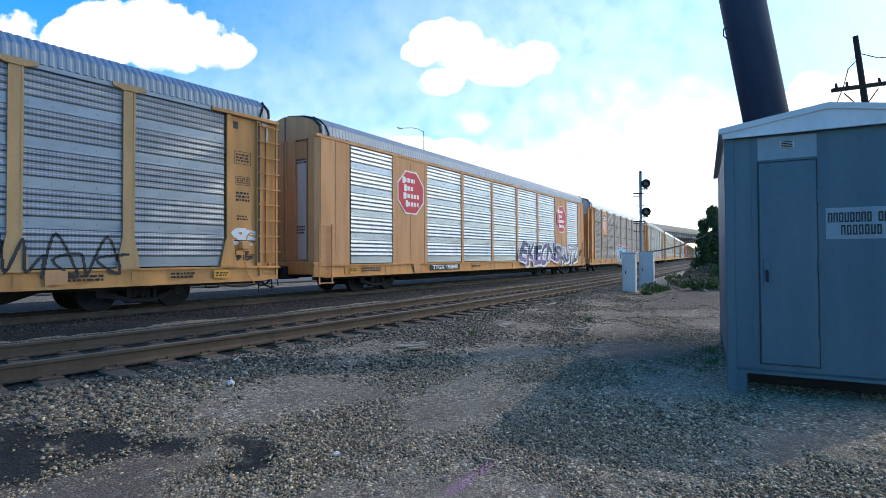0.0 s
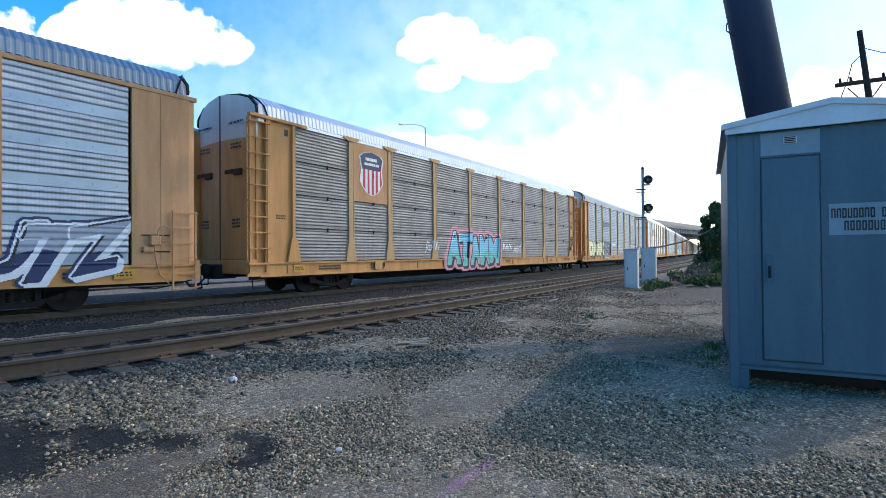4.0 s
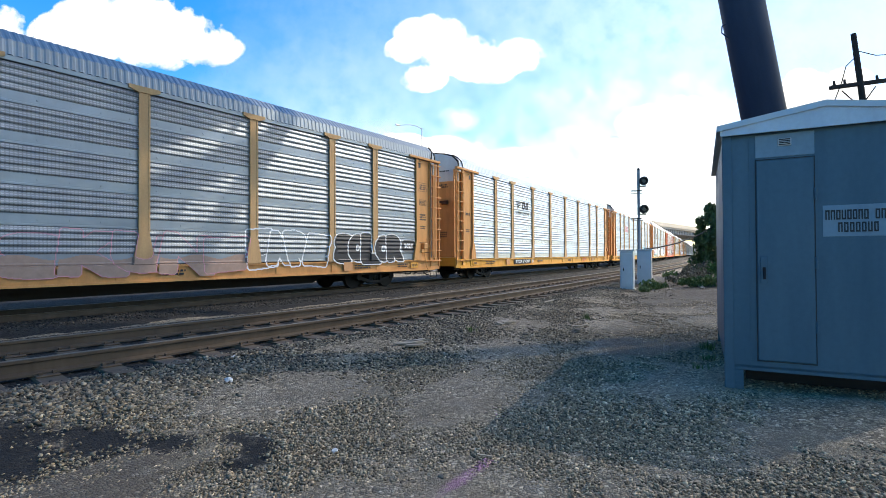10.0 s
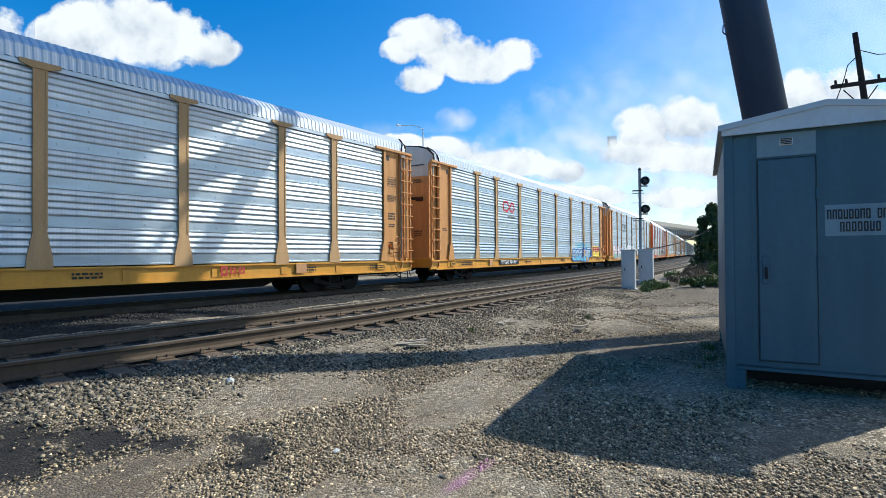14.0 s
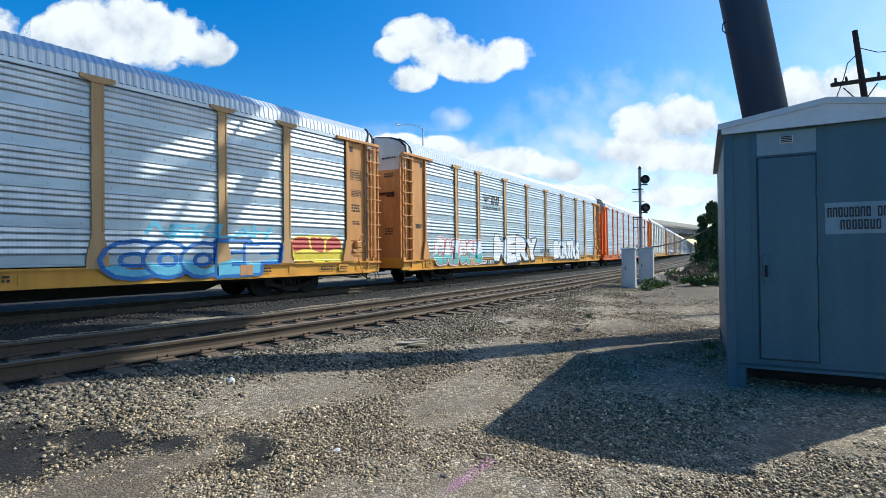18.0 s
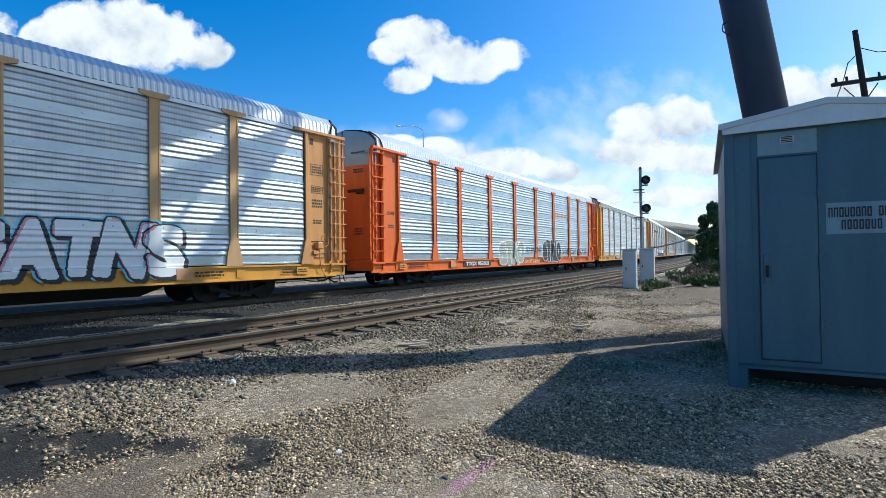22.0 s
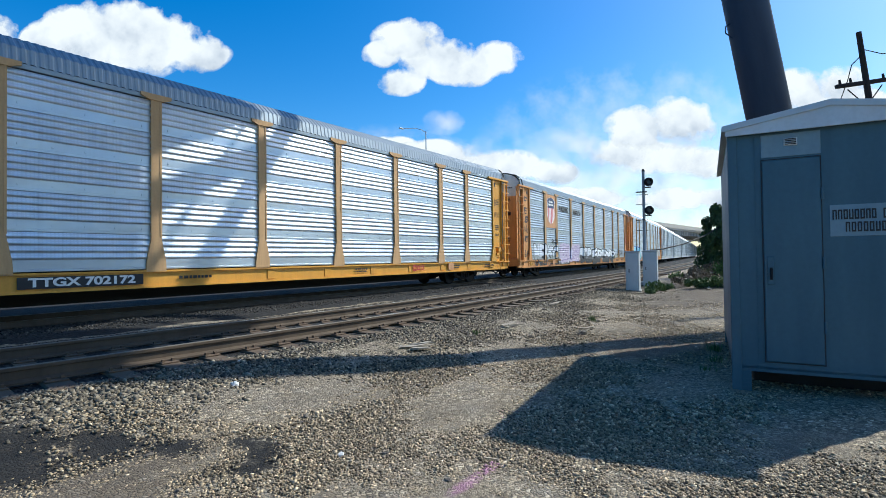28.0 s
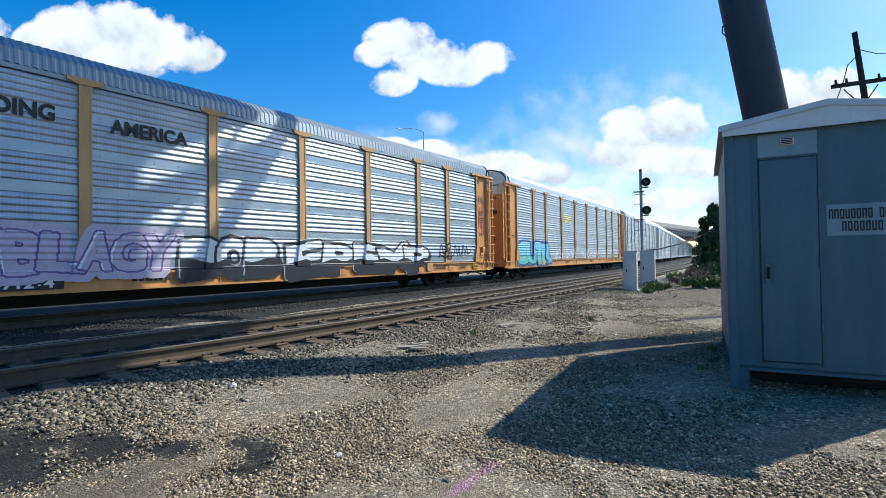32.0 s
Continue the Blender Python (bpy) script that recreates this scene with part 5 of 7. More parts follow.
SPECS = [
    spec("yellow car carrier with dull zinc screens and scrawled graffiti", "yellow", "post_tan", "zinc_old", "roof", "yellow",
         tag(7.0, 9.6, 0.75, 1.9, 3, "p_black", 3, 0.03), script(12.25, 12.9, 1.65, 2.05, "SE", "p_white", 5, 2), tag(12.2, 12.9, 1.2, 1.45, 2, "p_black", 9, 0.03)),
    spec("tan car carrier with ribbed zinc screens and two red octagon signs", "tan", "tan", "zinc", "roof", "yellow",
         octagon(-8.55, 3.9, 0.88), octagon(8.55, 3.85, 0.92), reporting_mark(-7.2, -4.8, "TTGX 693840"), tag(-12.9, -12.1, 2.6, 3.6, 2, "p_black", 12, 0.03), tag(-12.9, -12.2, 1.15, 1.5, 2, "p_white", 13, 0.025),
         piece(2.0, 8.2, 0.85, 2.15, "EKEONS", ("p_white", "p_navy", "p_purple", "p_grey", "p_grey"), 2, 1, 21, 3, 4, 1.3, 2.4, "jagged blue, grey and white graffiti", 0.03, 0.3),
         piece(8.3, 11.8, 0.85, 2.0, "KUTZ", ("p_white", "p_grey", "p_navy", "p_black", "p_navy"), 2, 1, 22, 3, 4, 1.3, 2.4, "jagged blue, grey and white graffiti", 0.03, 0.3), plates=(1, 7), flush=True, top="tan"),
    spec("sooty brown car carrier with a blue graffiti piece", "yellow", "post_tan", "zinc_brown", "roof_white", "yellow",
         shield(-8.55, 4.2, 0.8), piece(-3.4, 1.35, 0.74, 2.2, "ATAMM", ("p_black", "p_cyan", "p_teal", "p_white", "p_pink"), 3, 2, 35, 9, 4, 1.05, 0.8, "blue and teal graffiti on a pink cloud"),
         brake_recess(12.52, 1.95), tag(1.9, 3.0, 1.4, 1.85, 3, "p_white", 32), tag(3.2, 4.3, 1.3, 1.7, 3, "p_white", 33), tag(-5.2, -4.2, 1.3, 1.9, 2, "p_white", 34), words(-8.2, 0.83, "516899", 0.26, "ink"), sections=4, ribs=9),
    spec("yellow car carrier with grey zinc screens and cream graffiti", "yellow", "post_tan", "zinc_old", "roof", "yellow",
         piece(-11.7, -7.1, 1.08, 2.1, "DAWK", ("p_black", "p_cream", "p_cream", "p_cream", "p_white"), 3, 4, 41, 0, 2, 1.08, 0.8, "cream bubble graffiti with a black rim"),
         piece(-7.0, -4.7, 1.2, 2.2, "EKEB", ("p_white", "p_navy", "p_black", "p_navy", "p_black"), 1, 2, 42, 4, 0, 1.1, 0.8, "dark blue bubble graffiti with a pale rim"),
         end_number("320373", 2.55), word_bars(-6.0, 3.75, 2.3, 0.5, 8, "ink"), tag(-3.9, -2.4, 1.9, 2.2, 4, "p_white", 43), tag(-3.8, -2.2, 1.45, 1.75, 5, "p_red", 44, 0.015),
         piece(-1.2, 4.2, 0.85, 1.75, "SKUNE", ("p_pink", "none", "p_tan", "none", "p_tan"), 1, 4, 45, 0, 0, 1.1, 1.0, "faded brown and pink graffiti"), piece(4.4, 7.2, 0.95, 1.95, "EMRE", ("p_white", "none", "none", "none", "p_white"), 2, 4, 46, 0, 0, 1.1, 1.0, "white outlined graffiti"),
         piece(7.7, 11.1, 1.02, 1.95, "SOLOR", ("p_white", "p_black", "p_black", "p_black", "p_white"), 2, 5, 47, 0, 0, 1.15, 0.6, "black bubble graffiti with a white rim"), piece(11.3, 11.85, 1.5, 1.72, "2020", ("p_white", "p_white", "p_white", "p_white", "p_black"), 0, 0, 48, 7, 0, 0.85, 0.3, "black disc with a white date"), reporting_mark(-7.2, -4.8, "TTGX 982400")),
    spec("yellow car carrier with bright zinc screens and a black striped emblem", "yellow", "post_tan", "zinc_new", "roof_white", "gold",
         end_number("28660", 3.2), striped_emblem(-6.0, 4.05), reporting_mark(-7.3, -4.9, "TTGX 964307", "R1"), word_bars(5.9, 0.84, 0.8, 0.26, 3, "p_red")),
    spec("yellow car carrier with bright zinc screens and a dark red emblem", "yellow", "post_tan", "zinc_mid", "roof_white", "gold",
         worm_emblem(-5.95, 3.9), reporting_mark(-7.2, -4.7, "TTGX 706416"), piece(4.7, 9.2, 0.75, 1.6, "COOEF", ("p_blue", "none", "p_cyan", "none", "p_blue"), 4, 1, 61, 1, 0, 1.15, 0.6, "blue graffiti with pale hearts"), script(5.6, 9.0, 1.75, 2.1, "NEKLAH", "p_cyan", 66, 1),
         piece(9.9, 11.8, 1.12, 1.8, "aWa", ("p_yellow", "p_red", "p_yellow", "p_yellow", "p_cyan"), 2, 4, 62, 0, 0, 1.0, 0.5, "red and yellow graffiti")),
    spec("yellow car carrier with zinc screens and white graffiti", "yellow", "post_tan", "zinc_mid", "roof_white", "gold",
         end_number("29874", 2.45), striped_emblem(-6.0, 4.0), piece(-11.4, -7.3, 0.8, 1.9, "CATOSI", ("p_red", "p_white", "p_teal", "p_pink", "p_white"), 2, 3, 71, 2, 0, 1.0, 0.9, "teal and white graffiti with a red rim"),
         piece(-5.6, -0.2, 0.85, 2.2, "MERY", ("p_black", "p_white", "p_white", "p_white", "p_black"), 3, 4, 72, 0, 4, 1.12, 0.8, "white bubble graffiti with a black rim"),
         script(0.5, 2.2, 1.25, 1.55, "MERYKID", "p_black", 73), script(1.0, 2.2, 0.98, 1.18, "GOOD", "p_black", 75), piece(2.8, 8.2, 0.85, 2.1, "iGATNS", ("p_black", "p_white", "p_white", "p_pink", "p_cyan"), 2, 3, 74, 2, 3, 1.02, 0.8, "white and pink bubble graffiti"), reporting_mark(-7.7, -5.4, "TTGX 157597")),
    spec("orange car carrier with zinc screens and small graffiti", "orange", "orange", "zinc_mid", "roof_white", "orange",
         piece(-3.4, -0.4, 0.75, 1.95, "STNO", ("p_white", "p_olive", "p_olive", "p_white", "p_white"), 2, 4, 81, 0, 0, 1.12, 0.9, "drab green graffiti with a pale rim"), script(0.0, 2.4, 1.35, 1.7, "SAVEONE", "p_black", 82), script(-0.3, 2.0, 0.72, 0.95, "SAVEONEKR", "p_cream", 83),
         piece(2.7, 5.7, 0.85, 2.05, "STALO", ("p_white", "p_black", "p_black", "p_black", "p_white"), 2, 5, 84, 0, 0, 1.15, 1.0, "black graffiti with a white rim"), script(6.1, 8.9, 1.2, 1.65, "SAVEDESH", "p_black", 85), script(9.3, 11.5, 1.15, 1.65, "ESTOR", "p_black", 86),
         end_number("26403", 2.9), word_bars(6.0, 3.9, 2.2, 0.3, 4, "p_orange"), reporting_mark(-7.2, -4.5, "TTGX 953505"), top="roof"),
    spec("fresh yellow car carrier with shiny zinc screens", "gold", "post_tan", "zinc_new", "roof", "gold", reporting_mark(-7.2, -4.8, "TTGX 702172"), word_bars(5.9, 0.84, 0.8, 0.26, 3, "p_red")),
    spec("yellow car carrier with zinc screens, a shield sign and graffiti", "yellow", "post_tan", "zinc", "roof", "yellow",
         shield(-8.55, 4.2, 0.86), words(-6.0, 4.45, "BUILDING", 0.46, "ink", 0.92), words(-3.1, 4.4, "AMERICA", 0.46, "ink", 0.92), reporting_mark(-7.3, -4.9, "TTGX 971264"),
         piece(-11.3, -7.4, 0.8, 1.95, "MENSC", ("p_black", "p_silver", "none", "p_black", "p_white"), 2, 2, 101, 1, 3, 1.15, 1.2, "silver graffiti with a heavy black rim"), script(-8.4, -7.3, 2.1, 2.35, "ECZ", "p_black", 102, 1),
         piece(-6.6, -2.6, 1.05, 1.95, "EBLAGY", ("p_purple", "p_lilac", "p_lilac", "p_white", "p_lilac"), 2, 1, 103, 8, 0, 1.1, 1.0, "faded lilac graffiti"),
         piece(-2.3, 0.5, 0.85, 1.85, "BOB", ("p_black", "p_silver", "p_black", "p_grey", "p_white"), 4, 3, 104, 0, 2, 1.1, 0.8, "black and silver graffiti"), piece(0.9, 8.1, 0.8, 1.75, "EPEMP", ("p_black", "p_white", "p_black", "p_black", "p_white"), 4, 1, 105, 1, 5, 1.0, 1.4, "black and white graffiti"),
         tag(8.8, 11.4, 1.2, 1.9, 4, "p_black", 106, 0.03), script(-12.85, -12.5, 4.3, 4.75, "F", "p_black", 107, 1), script(-12.8, -12.45, 3.75, 4.15, "E", "p_black", 117, 1), script(-12.9, -12.25, 3.25, 3.6, "UB", "p_black", 118, 1), script(-12.95, -12.2, 2.1, 2.45, "VIEE", "p_black", 120, 0), tag(-12.85, -12.3, 2.6, 3.1, 2, "p_black", 121, 0.016), tag(-12.85, -12.2, 1.2, 1.6, 2, "p_black", 119, 0.022), tag(12.2, 12.9, 2.2, 4.2, 2, "p_red", 108, 0.02)),
    spec("yellow car carrier with tan ribbed sides and blue graffiti", "yellow", "post_tan", "zinc", "roof_white", "yellow",
         piece(-11.8, -6.9, 0.85, 2.05, "SUTR", ("p_navy", "p_cyan", "p_teal", "p_white", "p_blue"), 3, 5, 111, 4, 2, 1.12, 0.9, "blue and teal bubble graffiti"), word_bars(-3.0, 3.9, 1.6, 0.6, 3, "p_yellow"), tag(-5.8, -1.5, 1.1, 1.8, 6, "p_white", 112, 0.03), tag(0.0, 7.0, 1.1, 1.7, 9, "p_white", 113, 0.03)),
] + [spec("distant pale grey car carrier with zinc screens", "galv", "galv", s, "roof_white", "galv") for s in ("zinc", "zinc_new", "zinc", "zinc_old", "zinc", "zinc_new", "zinc")]


CARS = [make_car(s) for s in SPECS]

# ---- the signal hut ----
def make_hut():
    hut = thing("signal_hut", "grey-blue steel signal hut with a gabled roof on short feet", "equipment hut", m=pose(5.78, 0.2, 0, 0, 0, 4))
    W, D, LO, HI, RIDGE = 1.64, 3.2, 0.23, 2.575, 2.705
    # local x runs back along the hut's side, local y from its corner to the right is negative
    part("front_wall", bm_prism(bmesh.new(), [(0, LO), (-W, LO), (-W, HI), (-W / 2, RIDGE), (0, HI)], "x", 0, 0.05), M["shed"], hut)
    part("back_wall", bm_prism(bmesh.new(), [(0, LO), (-W, LO), (-W, HI), (-W / 2, RIDGE), (0, HI)], "x", D - 0.05, D), M["shed"], hut)
    part("side_wall", box_bm(0.05, D - 0.05, -0.05, 0, LO, HI), M["shed"], hut)
    part("side_wall", box_bm(0.05, D - 0.05, -W, -W + 0.05, LO, HI), M["shed"], hut)
    part("floor_pan", box_bm(0.0, D, -W, 0, LO - 0.03, LO + 0.02), M["shed"], hut)
    roof_m = M["shed_light"]
    for s in (0, 1):
        y0, y1 = (0.06, -W / 2) if s == 0 else (-W - 0.06, -W / 2)
        roof = part("roof_slope", bm_prism(bmesh.new(), [(y0, HI - 0.0), (y1, RIDGE + 0.01), (y1, RIDGE + 0.05), (y0, HI + 0.04)], "x", -0.07, D + 0.07), roof_m, hut, "pale grey sheet roof slope")
        part("drip_edge", bm_prism(bmesh.new(), [(y0, HI - 0.015), (y1, RIDGE - 0.005), (y1, RIDGE + 0.052), (y0, HI + 0.042)], "x", -0.09, -0.074), M["galv"], roof)
    part("gable_sheet", bm_prism(bmesh.new(), [(0.03, HI - 0.06), (-W - 0.03, HI - 0.06), (-W - 0.03, HI), (-W / 2, RIDGE), (0.03, HI)], "x", -0.072, -0.05), roof_m, hut, "pale grey gable sheet")
    part("corner_post", box_bm(-0.02, 0.06, -0.07, 0.015, 0.0, HI - 0.02, bevel=0.006), M["shed"], hut)
    for x, y in ((0.03, -0.05), (0.03, -W + 0.09), (D - 0.12, -0.05), (D - 0.12, -W + 0.09)):
        bm = bmesh.new()
        bm_box(bm, x - 0.03, x + 0.07, y - 0.1, y + 0.05, 0.0, LO - 0.03, bevel=0.006)
        for k in range(3):
            bm_box(bm, x - 0.034, x - 0.028, y - 0.1, y + 0.02, 0.03 + k * 0.04, 0.045 + k * 0.04)
        part("foot", bm, M["shed"], hut)
    for x in (0.5, D - 0.4):
        part("skid", box_bm(x, x + 0.1, -W + 0.2, -0.2, 0.0, LO - 0.03, bevel=0.01), M["black"], hut, "dark steel skid under the floor")
    # front: door with frame, hinges, handle, vent
    door = part("door", box_bm(-0.022, 0.0, -0.735, -0.275, 0.31, 2.25, bevel=0.006), M["shed"], hut)
    bm = bmesh.new()
    for y0, y1, z0, z1 in ((-0.744, -0.738, 0.30, 2.26), (-0.272, -0.266, 0.30, 2.26), (-0.744, -0.266, 0.298, 0.304), (-0.744, -0.266, 2.256, 2.262)):
        bm_box(bm, -0.012, -0.001, y0, y1, z0, z1)
    part("door_gap", bm, M["ink"], hut, "dark gap round the door")
    part("head_panel", box_bm(-0.008, 0.0, -0.745, -0.27, 2.28, 2.50, bevel=0.003), M["patch"], hut, "paler sheet above the door")
    handle = part("handle_plate", box_bm(-0.034, -0.022, -0.36, -0.30, 1.05, 1.32, bevel=0.004), M["shed"], door, "scratched bare steel plate")
    bm = bm_rod(bmesh.new(), (-0.06, -0.33, 1.1), (-0.06, -0.33, 1.2), 0.012)
    bm_box(bm, -0.062, -0.034, -0.34, -0.32, 1.19, 1.215)
    part("handle", bm, M["black"], door, "dark pull handle")
    for z in (0.6, 1.2, 1.85):
        part("hinge", bm_rod(bmesh.new(), (-0.028, -0.745, z), (-0.028, -0.745, z + 0.11), 0.013), M["shed"], door)
    vent = part("vent", box_bm(-0.02, -0.006, -0.565, -0.455, 2.38, 2.45, bevel=0.003), M["shed_light"], hut)
    for k in range(4):
        part("slat", box_bm(-0.028, -0.018, -0.555, -0.465, 2.388 + k * 0.016, 2.396 + k * 0.016), M["ink"], vent)
    part("seam", box_bm(-0.006, 0.0, -0.225, -0.215, LO, HI), M["shed"], hut)
    # the name board: a pale stencilled patch with black characters that stay plain bars
    board = part("name_patch", box_bm(-0.004, 0.0, -1.35, -0.8, 1.5, 1.79, bevel=0.002), M["patch"], hut, "pale stencil patch with black characters")
    rng = random.Random(8)
    for row, n, y0, wd, z in ((0, 12, -0.805, 0.0405, 1.7), (1, 7, -0.9, 0.043, 1.585)):
        for i in range(n):
            if row == 0 and i == 8:
                continue
            y = y0 - i * wd - 0.03
            bm = bmesh.new()
            bm_box(bm, -0.008, -0.005, y - 0.016, y - 0.006, z - 0.045, z + 0.045)
            bm_box(bm, -0.008, -0.005, y + 0.006, y + 0.016, z - 0.045, z + 0.045)
            if rng.random() < 0.7:
                bm_box(bm, -0.008, -0.005, y - 0.006, y + 0.006, z + 0.03, z + 0.045)
            if rng.random() < 0.7:
                bm_box(bm, -0.008, -0.005, y - 0.006, y + 0.006, z - 0.045, z - 0.03)
            part("character", bm, M["ink"], board)


make_hut()


# ---- the large sign post behind the hut ----
def make_sign_post():
    lean = Matrix.Rotation(radians(-10.2), 4, Vector((0.854, 0.52, 0)))
    post = thing("sign_post", "thick dark painted steel sign post leaning behind the hut", "sign post", m=pose(11.34, -0.87, 0) @ lean @ pose(0, 0, 0, 0, 0, -58.6))
    part("tube", bm_rod(bmesh.new(), (0, 0, 0), (0, 0, 16.3), 0.37, 0.345, sides=48), M["pole"], post, smooth=True)
    part("base_flange", bm_rod(bmesh.new(), (0, 0, 0), (0, 0, 0.06), 0.62, sides=32), M["pole"], post)
    for k in range(8):
        a = k * math.pi / 4
        part("bolt", bm_rod(bmesh.new(), (0.54 * math.cos(a), 0.54 * math.sin(a), 0.06), (0.54 * math.cos(a), 0.54 * math.sin(a), 0.13), 0.03, sides=6), M["pole"], post)
    bm = bmesh.new()
    for a, b in (((-0.36, 0, 5.75), (-0.44, 0, 5.72)), ((-0.44, 0, 5.72), (-0.47, 0, 5.6)), ((-0.47, 0, 5.6), (-0.36, 0, 5.48))):
        bm_rod(bm, a, b, 0.012, sides=6)
    part("rung_loop", bm, M["pole"], post)


def make_billboard():
    """An unseen sign on the post; only its shadow reaches the train."""
    sign = thing("billboard", "two-sided billboard with a catwalk on the steel post", "billboard", m=pose(10.2, 1.0, 16.2, 0, 0, 23.9))
    # three panel rows, spaced to leave lit streaks in the shadow
    for y in (-4.75, -1.85, 1.15):
        for i in range(7):
            part("sign_panel", box_bm(-4 + i * 2.04, -4 + i * 2.04 + 2.0, y - 0.08, y + 0.08, 0.0, 4.2), M["galv"], sign)
    # added lower panels that carry the shade out over the near rails
    for i in range(5):
        part("shade_skirt", box_bm(-4 + i * 2.04, -4 + i * 2.04 + 2.0, -4.82, -4.68, -2.05, -0.02), M["galv"], sign)
    part("torsion_tube", bm_rod(bmesh.new(), (-4, 0, 0.2), (11.2, 0, 0.2), 0.3, sides=20), M["pole"], sign)
    for i in range(8):
        part("cross_beam", box_bm(-3.9 + i * 2.02, -3.8 + i * 2.02, -4.8, 1.2, 0.5, 0.7), M["pole"], sign)
    part("catwalk", box_bm(10.75, 11.4, -5.2, 1.6, -0.1, -0.05), M["galv"], sign)


make_billboard()
make_sign_post()


# ---- the wooden utility pole ----
def make_utility_pole():
    pole = thing("utility_pole", "weathered wooden utility pole with a cross-arm and insulators", "utility pole", m=pose(17.46, -3.23, -0.13, 0, 0, -60) @ pose(0, 0, 0, 0, -7, 0))
    part("trunk", bm_rod(bmesh.new(), (0, 0, 0), (0, 0, 7.35), 0.115, 0.062, sides=12), M["wood"], pole)
    part("cross_arm", box_bm(-0.80, 1.35, -0.05, 0.05, 5.95, 6.05, bevel=0.01), M["wood"], pole)
    for x in (-0.68, -0.4, 0.45, 0.85, 1.2):
        part("insulator", bm_rod(bmesh.new(), (x, 0, 6.05), (x, 0, 6.17), 0.035, 0.025, sides=8), M["black"], pole)
    for s in (-1, 1):
        part("brace", bm_rod(bmesh.new(), (0.45 * s, 0.07, 5.9), (0, 0.1, 5.4), 0.015, sides=6), M["black"], pole)
    bm = bmesh.new()
    for a, b in (((0.0, 0, 6.75), (-0.35, -0.05, 6.5)), ((-0.35, -0.05, 6.5), (-0.55, -0.1, 6.1)), ((-0.55, -0.1, 6.1), (-1.1, -0.2, 5.2)), ((0.0, 0, 6.9), (0.5, 0, 6.7)), ((0.5, 0, 6.7), (1.6, 0.1, 6.65))):
        bm_rod(bm, a, b, 0.012, sides=5)
    part("drop_wire", bm, M["black"], pole)


make_utility_pole()


# ---- signal mast and its cabinets ----
def make_signal():
    sig = thing("signal_mast", "black railway signal mast with two round dark heads", "railway signal", m=pose(22.38, 3.92, 0.0, 0, 0, 200))
    part("mast", bm_rod(bmesh.new(), (0, 0, 0), (0, 0, 4.88), 0.06, sides=12), M["girder"], sig)
    part("base", box_bm(-0.25, 0.25, -0.25, 0.25, 0, 0.25, bevel=0.02), M["concrete"], sig)
    for z in (4.4, 3.22):
        head = part("signal_head", bm_rod(bmesh.new(), (0.16, 0.17, z), (0.24, 0.17, z), 0.18, sides=28), M["black"], sig)
        part("lens", bm_rod(bmesh.new(), (0.24, 0.17, z), (0.28, 0.17, z), 0.09, sides=16), M["lens_dark"], head)
        part("hood", bm_prism(bmesh.new(), [(0.17 + 0.12 * math.cos(a), z + 0.12 * math.sin(a)) for a in [math.pi * i / 8 for i in range(9)]] + [(0.17 + 0.10 * math.cos(a), z + 0.10 * math.sin(a)) for a in [math.pi * (8 - i) / 8 for i in range(9)]], "x", 0.24, 0.45), M["black"], head)
        part("lamp_case", box_bm(-0.06, 0.16, 0.08, 0.26, z - 0.12, z + 0.12, bevel=0.02), M["black"], head)
        part("head_arm", box_bm(-0.03, 0.03, 0.0, 0.3, z - 0.22, z - 0.17), M["black"], sig)
        part("platform", box_bm(-0.1, 0.1, -0.3, 0.12, z - 0.4, z - 0.37), M["iron"], sig)
    for z in (2.4, 2.75, 3.5, 3.9):
        part("step_bracket", bm_rod(bmesh.new(), (0, -0.3, z), (0, 0.16, z), 0.012, sides=6), M["iron"], sig)
    part("mast_cap", bm_rod(bmesh.new(), (0, 0, 4.88), (0, 0, 4.98), 0.075, 0.03, sides=12), M["black"], sig)


def make_cabinet(x, y, w, d, h, turn):
    c = thing("signal_cabinet", "pale grey steel relay cabinet on the gravel", "equipment cabinet", "cabinets by the signal mast", m=pose(x, y, 0, 0, 0, turn))
    part("body", box_bm(-w / 2, w / 2, -d / 2, d / 2, 0.08, h, bevel=0.015), M["galv"], c)
    part("plinth", box_bm(-w / 2 - 0.05, w / 2 + 0.05, -d / 2 - 0.05, d / 2 + 0.05, 0, 0.09), M["concrete"], c)
    part("cap", box_bm(-w / 2 - 0.04, w / 2 + 0.04, -d / 2 - 0.04, d / 2 + 0.04, h, h + 0.05, bevel=0.012), M["galv"], c)
    door = part("door", box_bm(-w / 2 - 0.02, -w / 2, -d / 2 + 0.05, d / 2 - 0.05, 0.16, h - 0.08, bevel=0.006), M["galv"], c)
    part("handle", box_bm(-w / 2 - 0.05, -w / 2 - 0.02, d / 2 - 0.14, d / 2 - 0.11, h * 0.5, h * 0.5 + 0.12), M["iron"], door)


make_signal()
def make_cable():
    cable = thing("overhead_cable", "slack black cable strung from the signal mast", "cable", m=pose(22.3, 4.0, 0))
    pts = [(0, -0.1, 1.15), (0.3, -0.25, 1.55), (1.5, -0.6, 1.62), (3.5, -1.2, 1.85), (6.0, -1.9, 2.3), (8.5, -2.6, 2.95)]
    bm = bmesh.new()
    for a, b in zip(pts, pts[1:]):
        bm_rod(bm, a, b, 0.03, sides=6)
    part("wire", bm, M["black"], cable)
    part("stub_post", bm_rod(bmesh.new(), (8.5, -2.6, 0), (8.5, -2.6, 3.1), 0.06), M["wood"], cable)


make_cable()
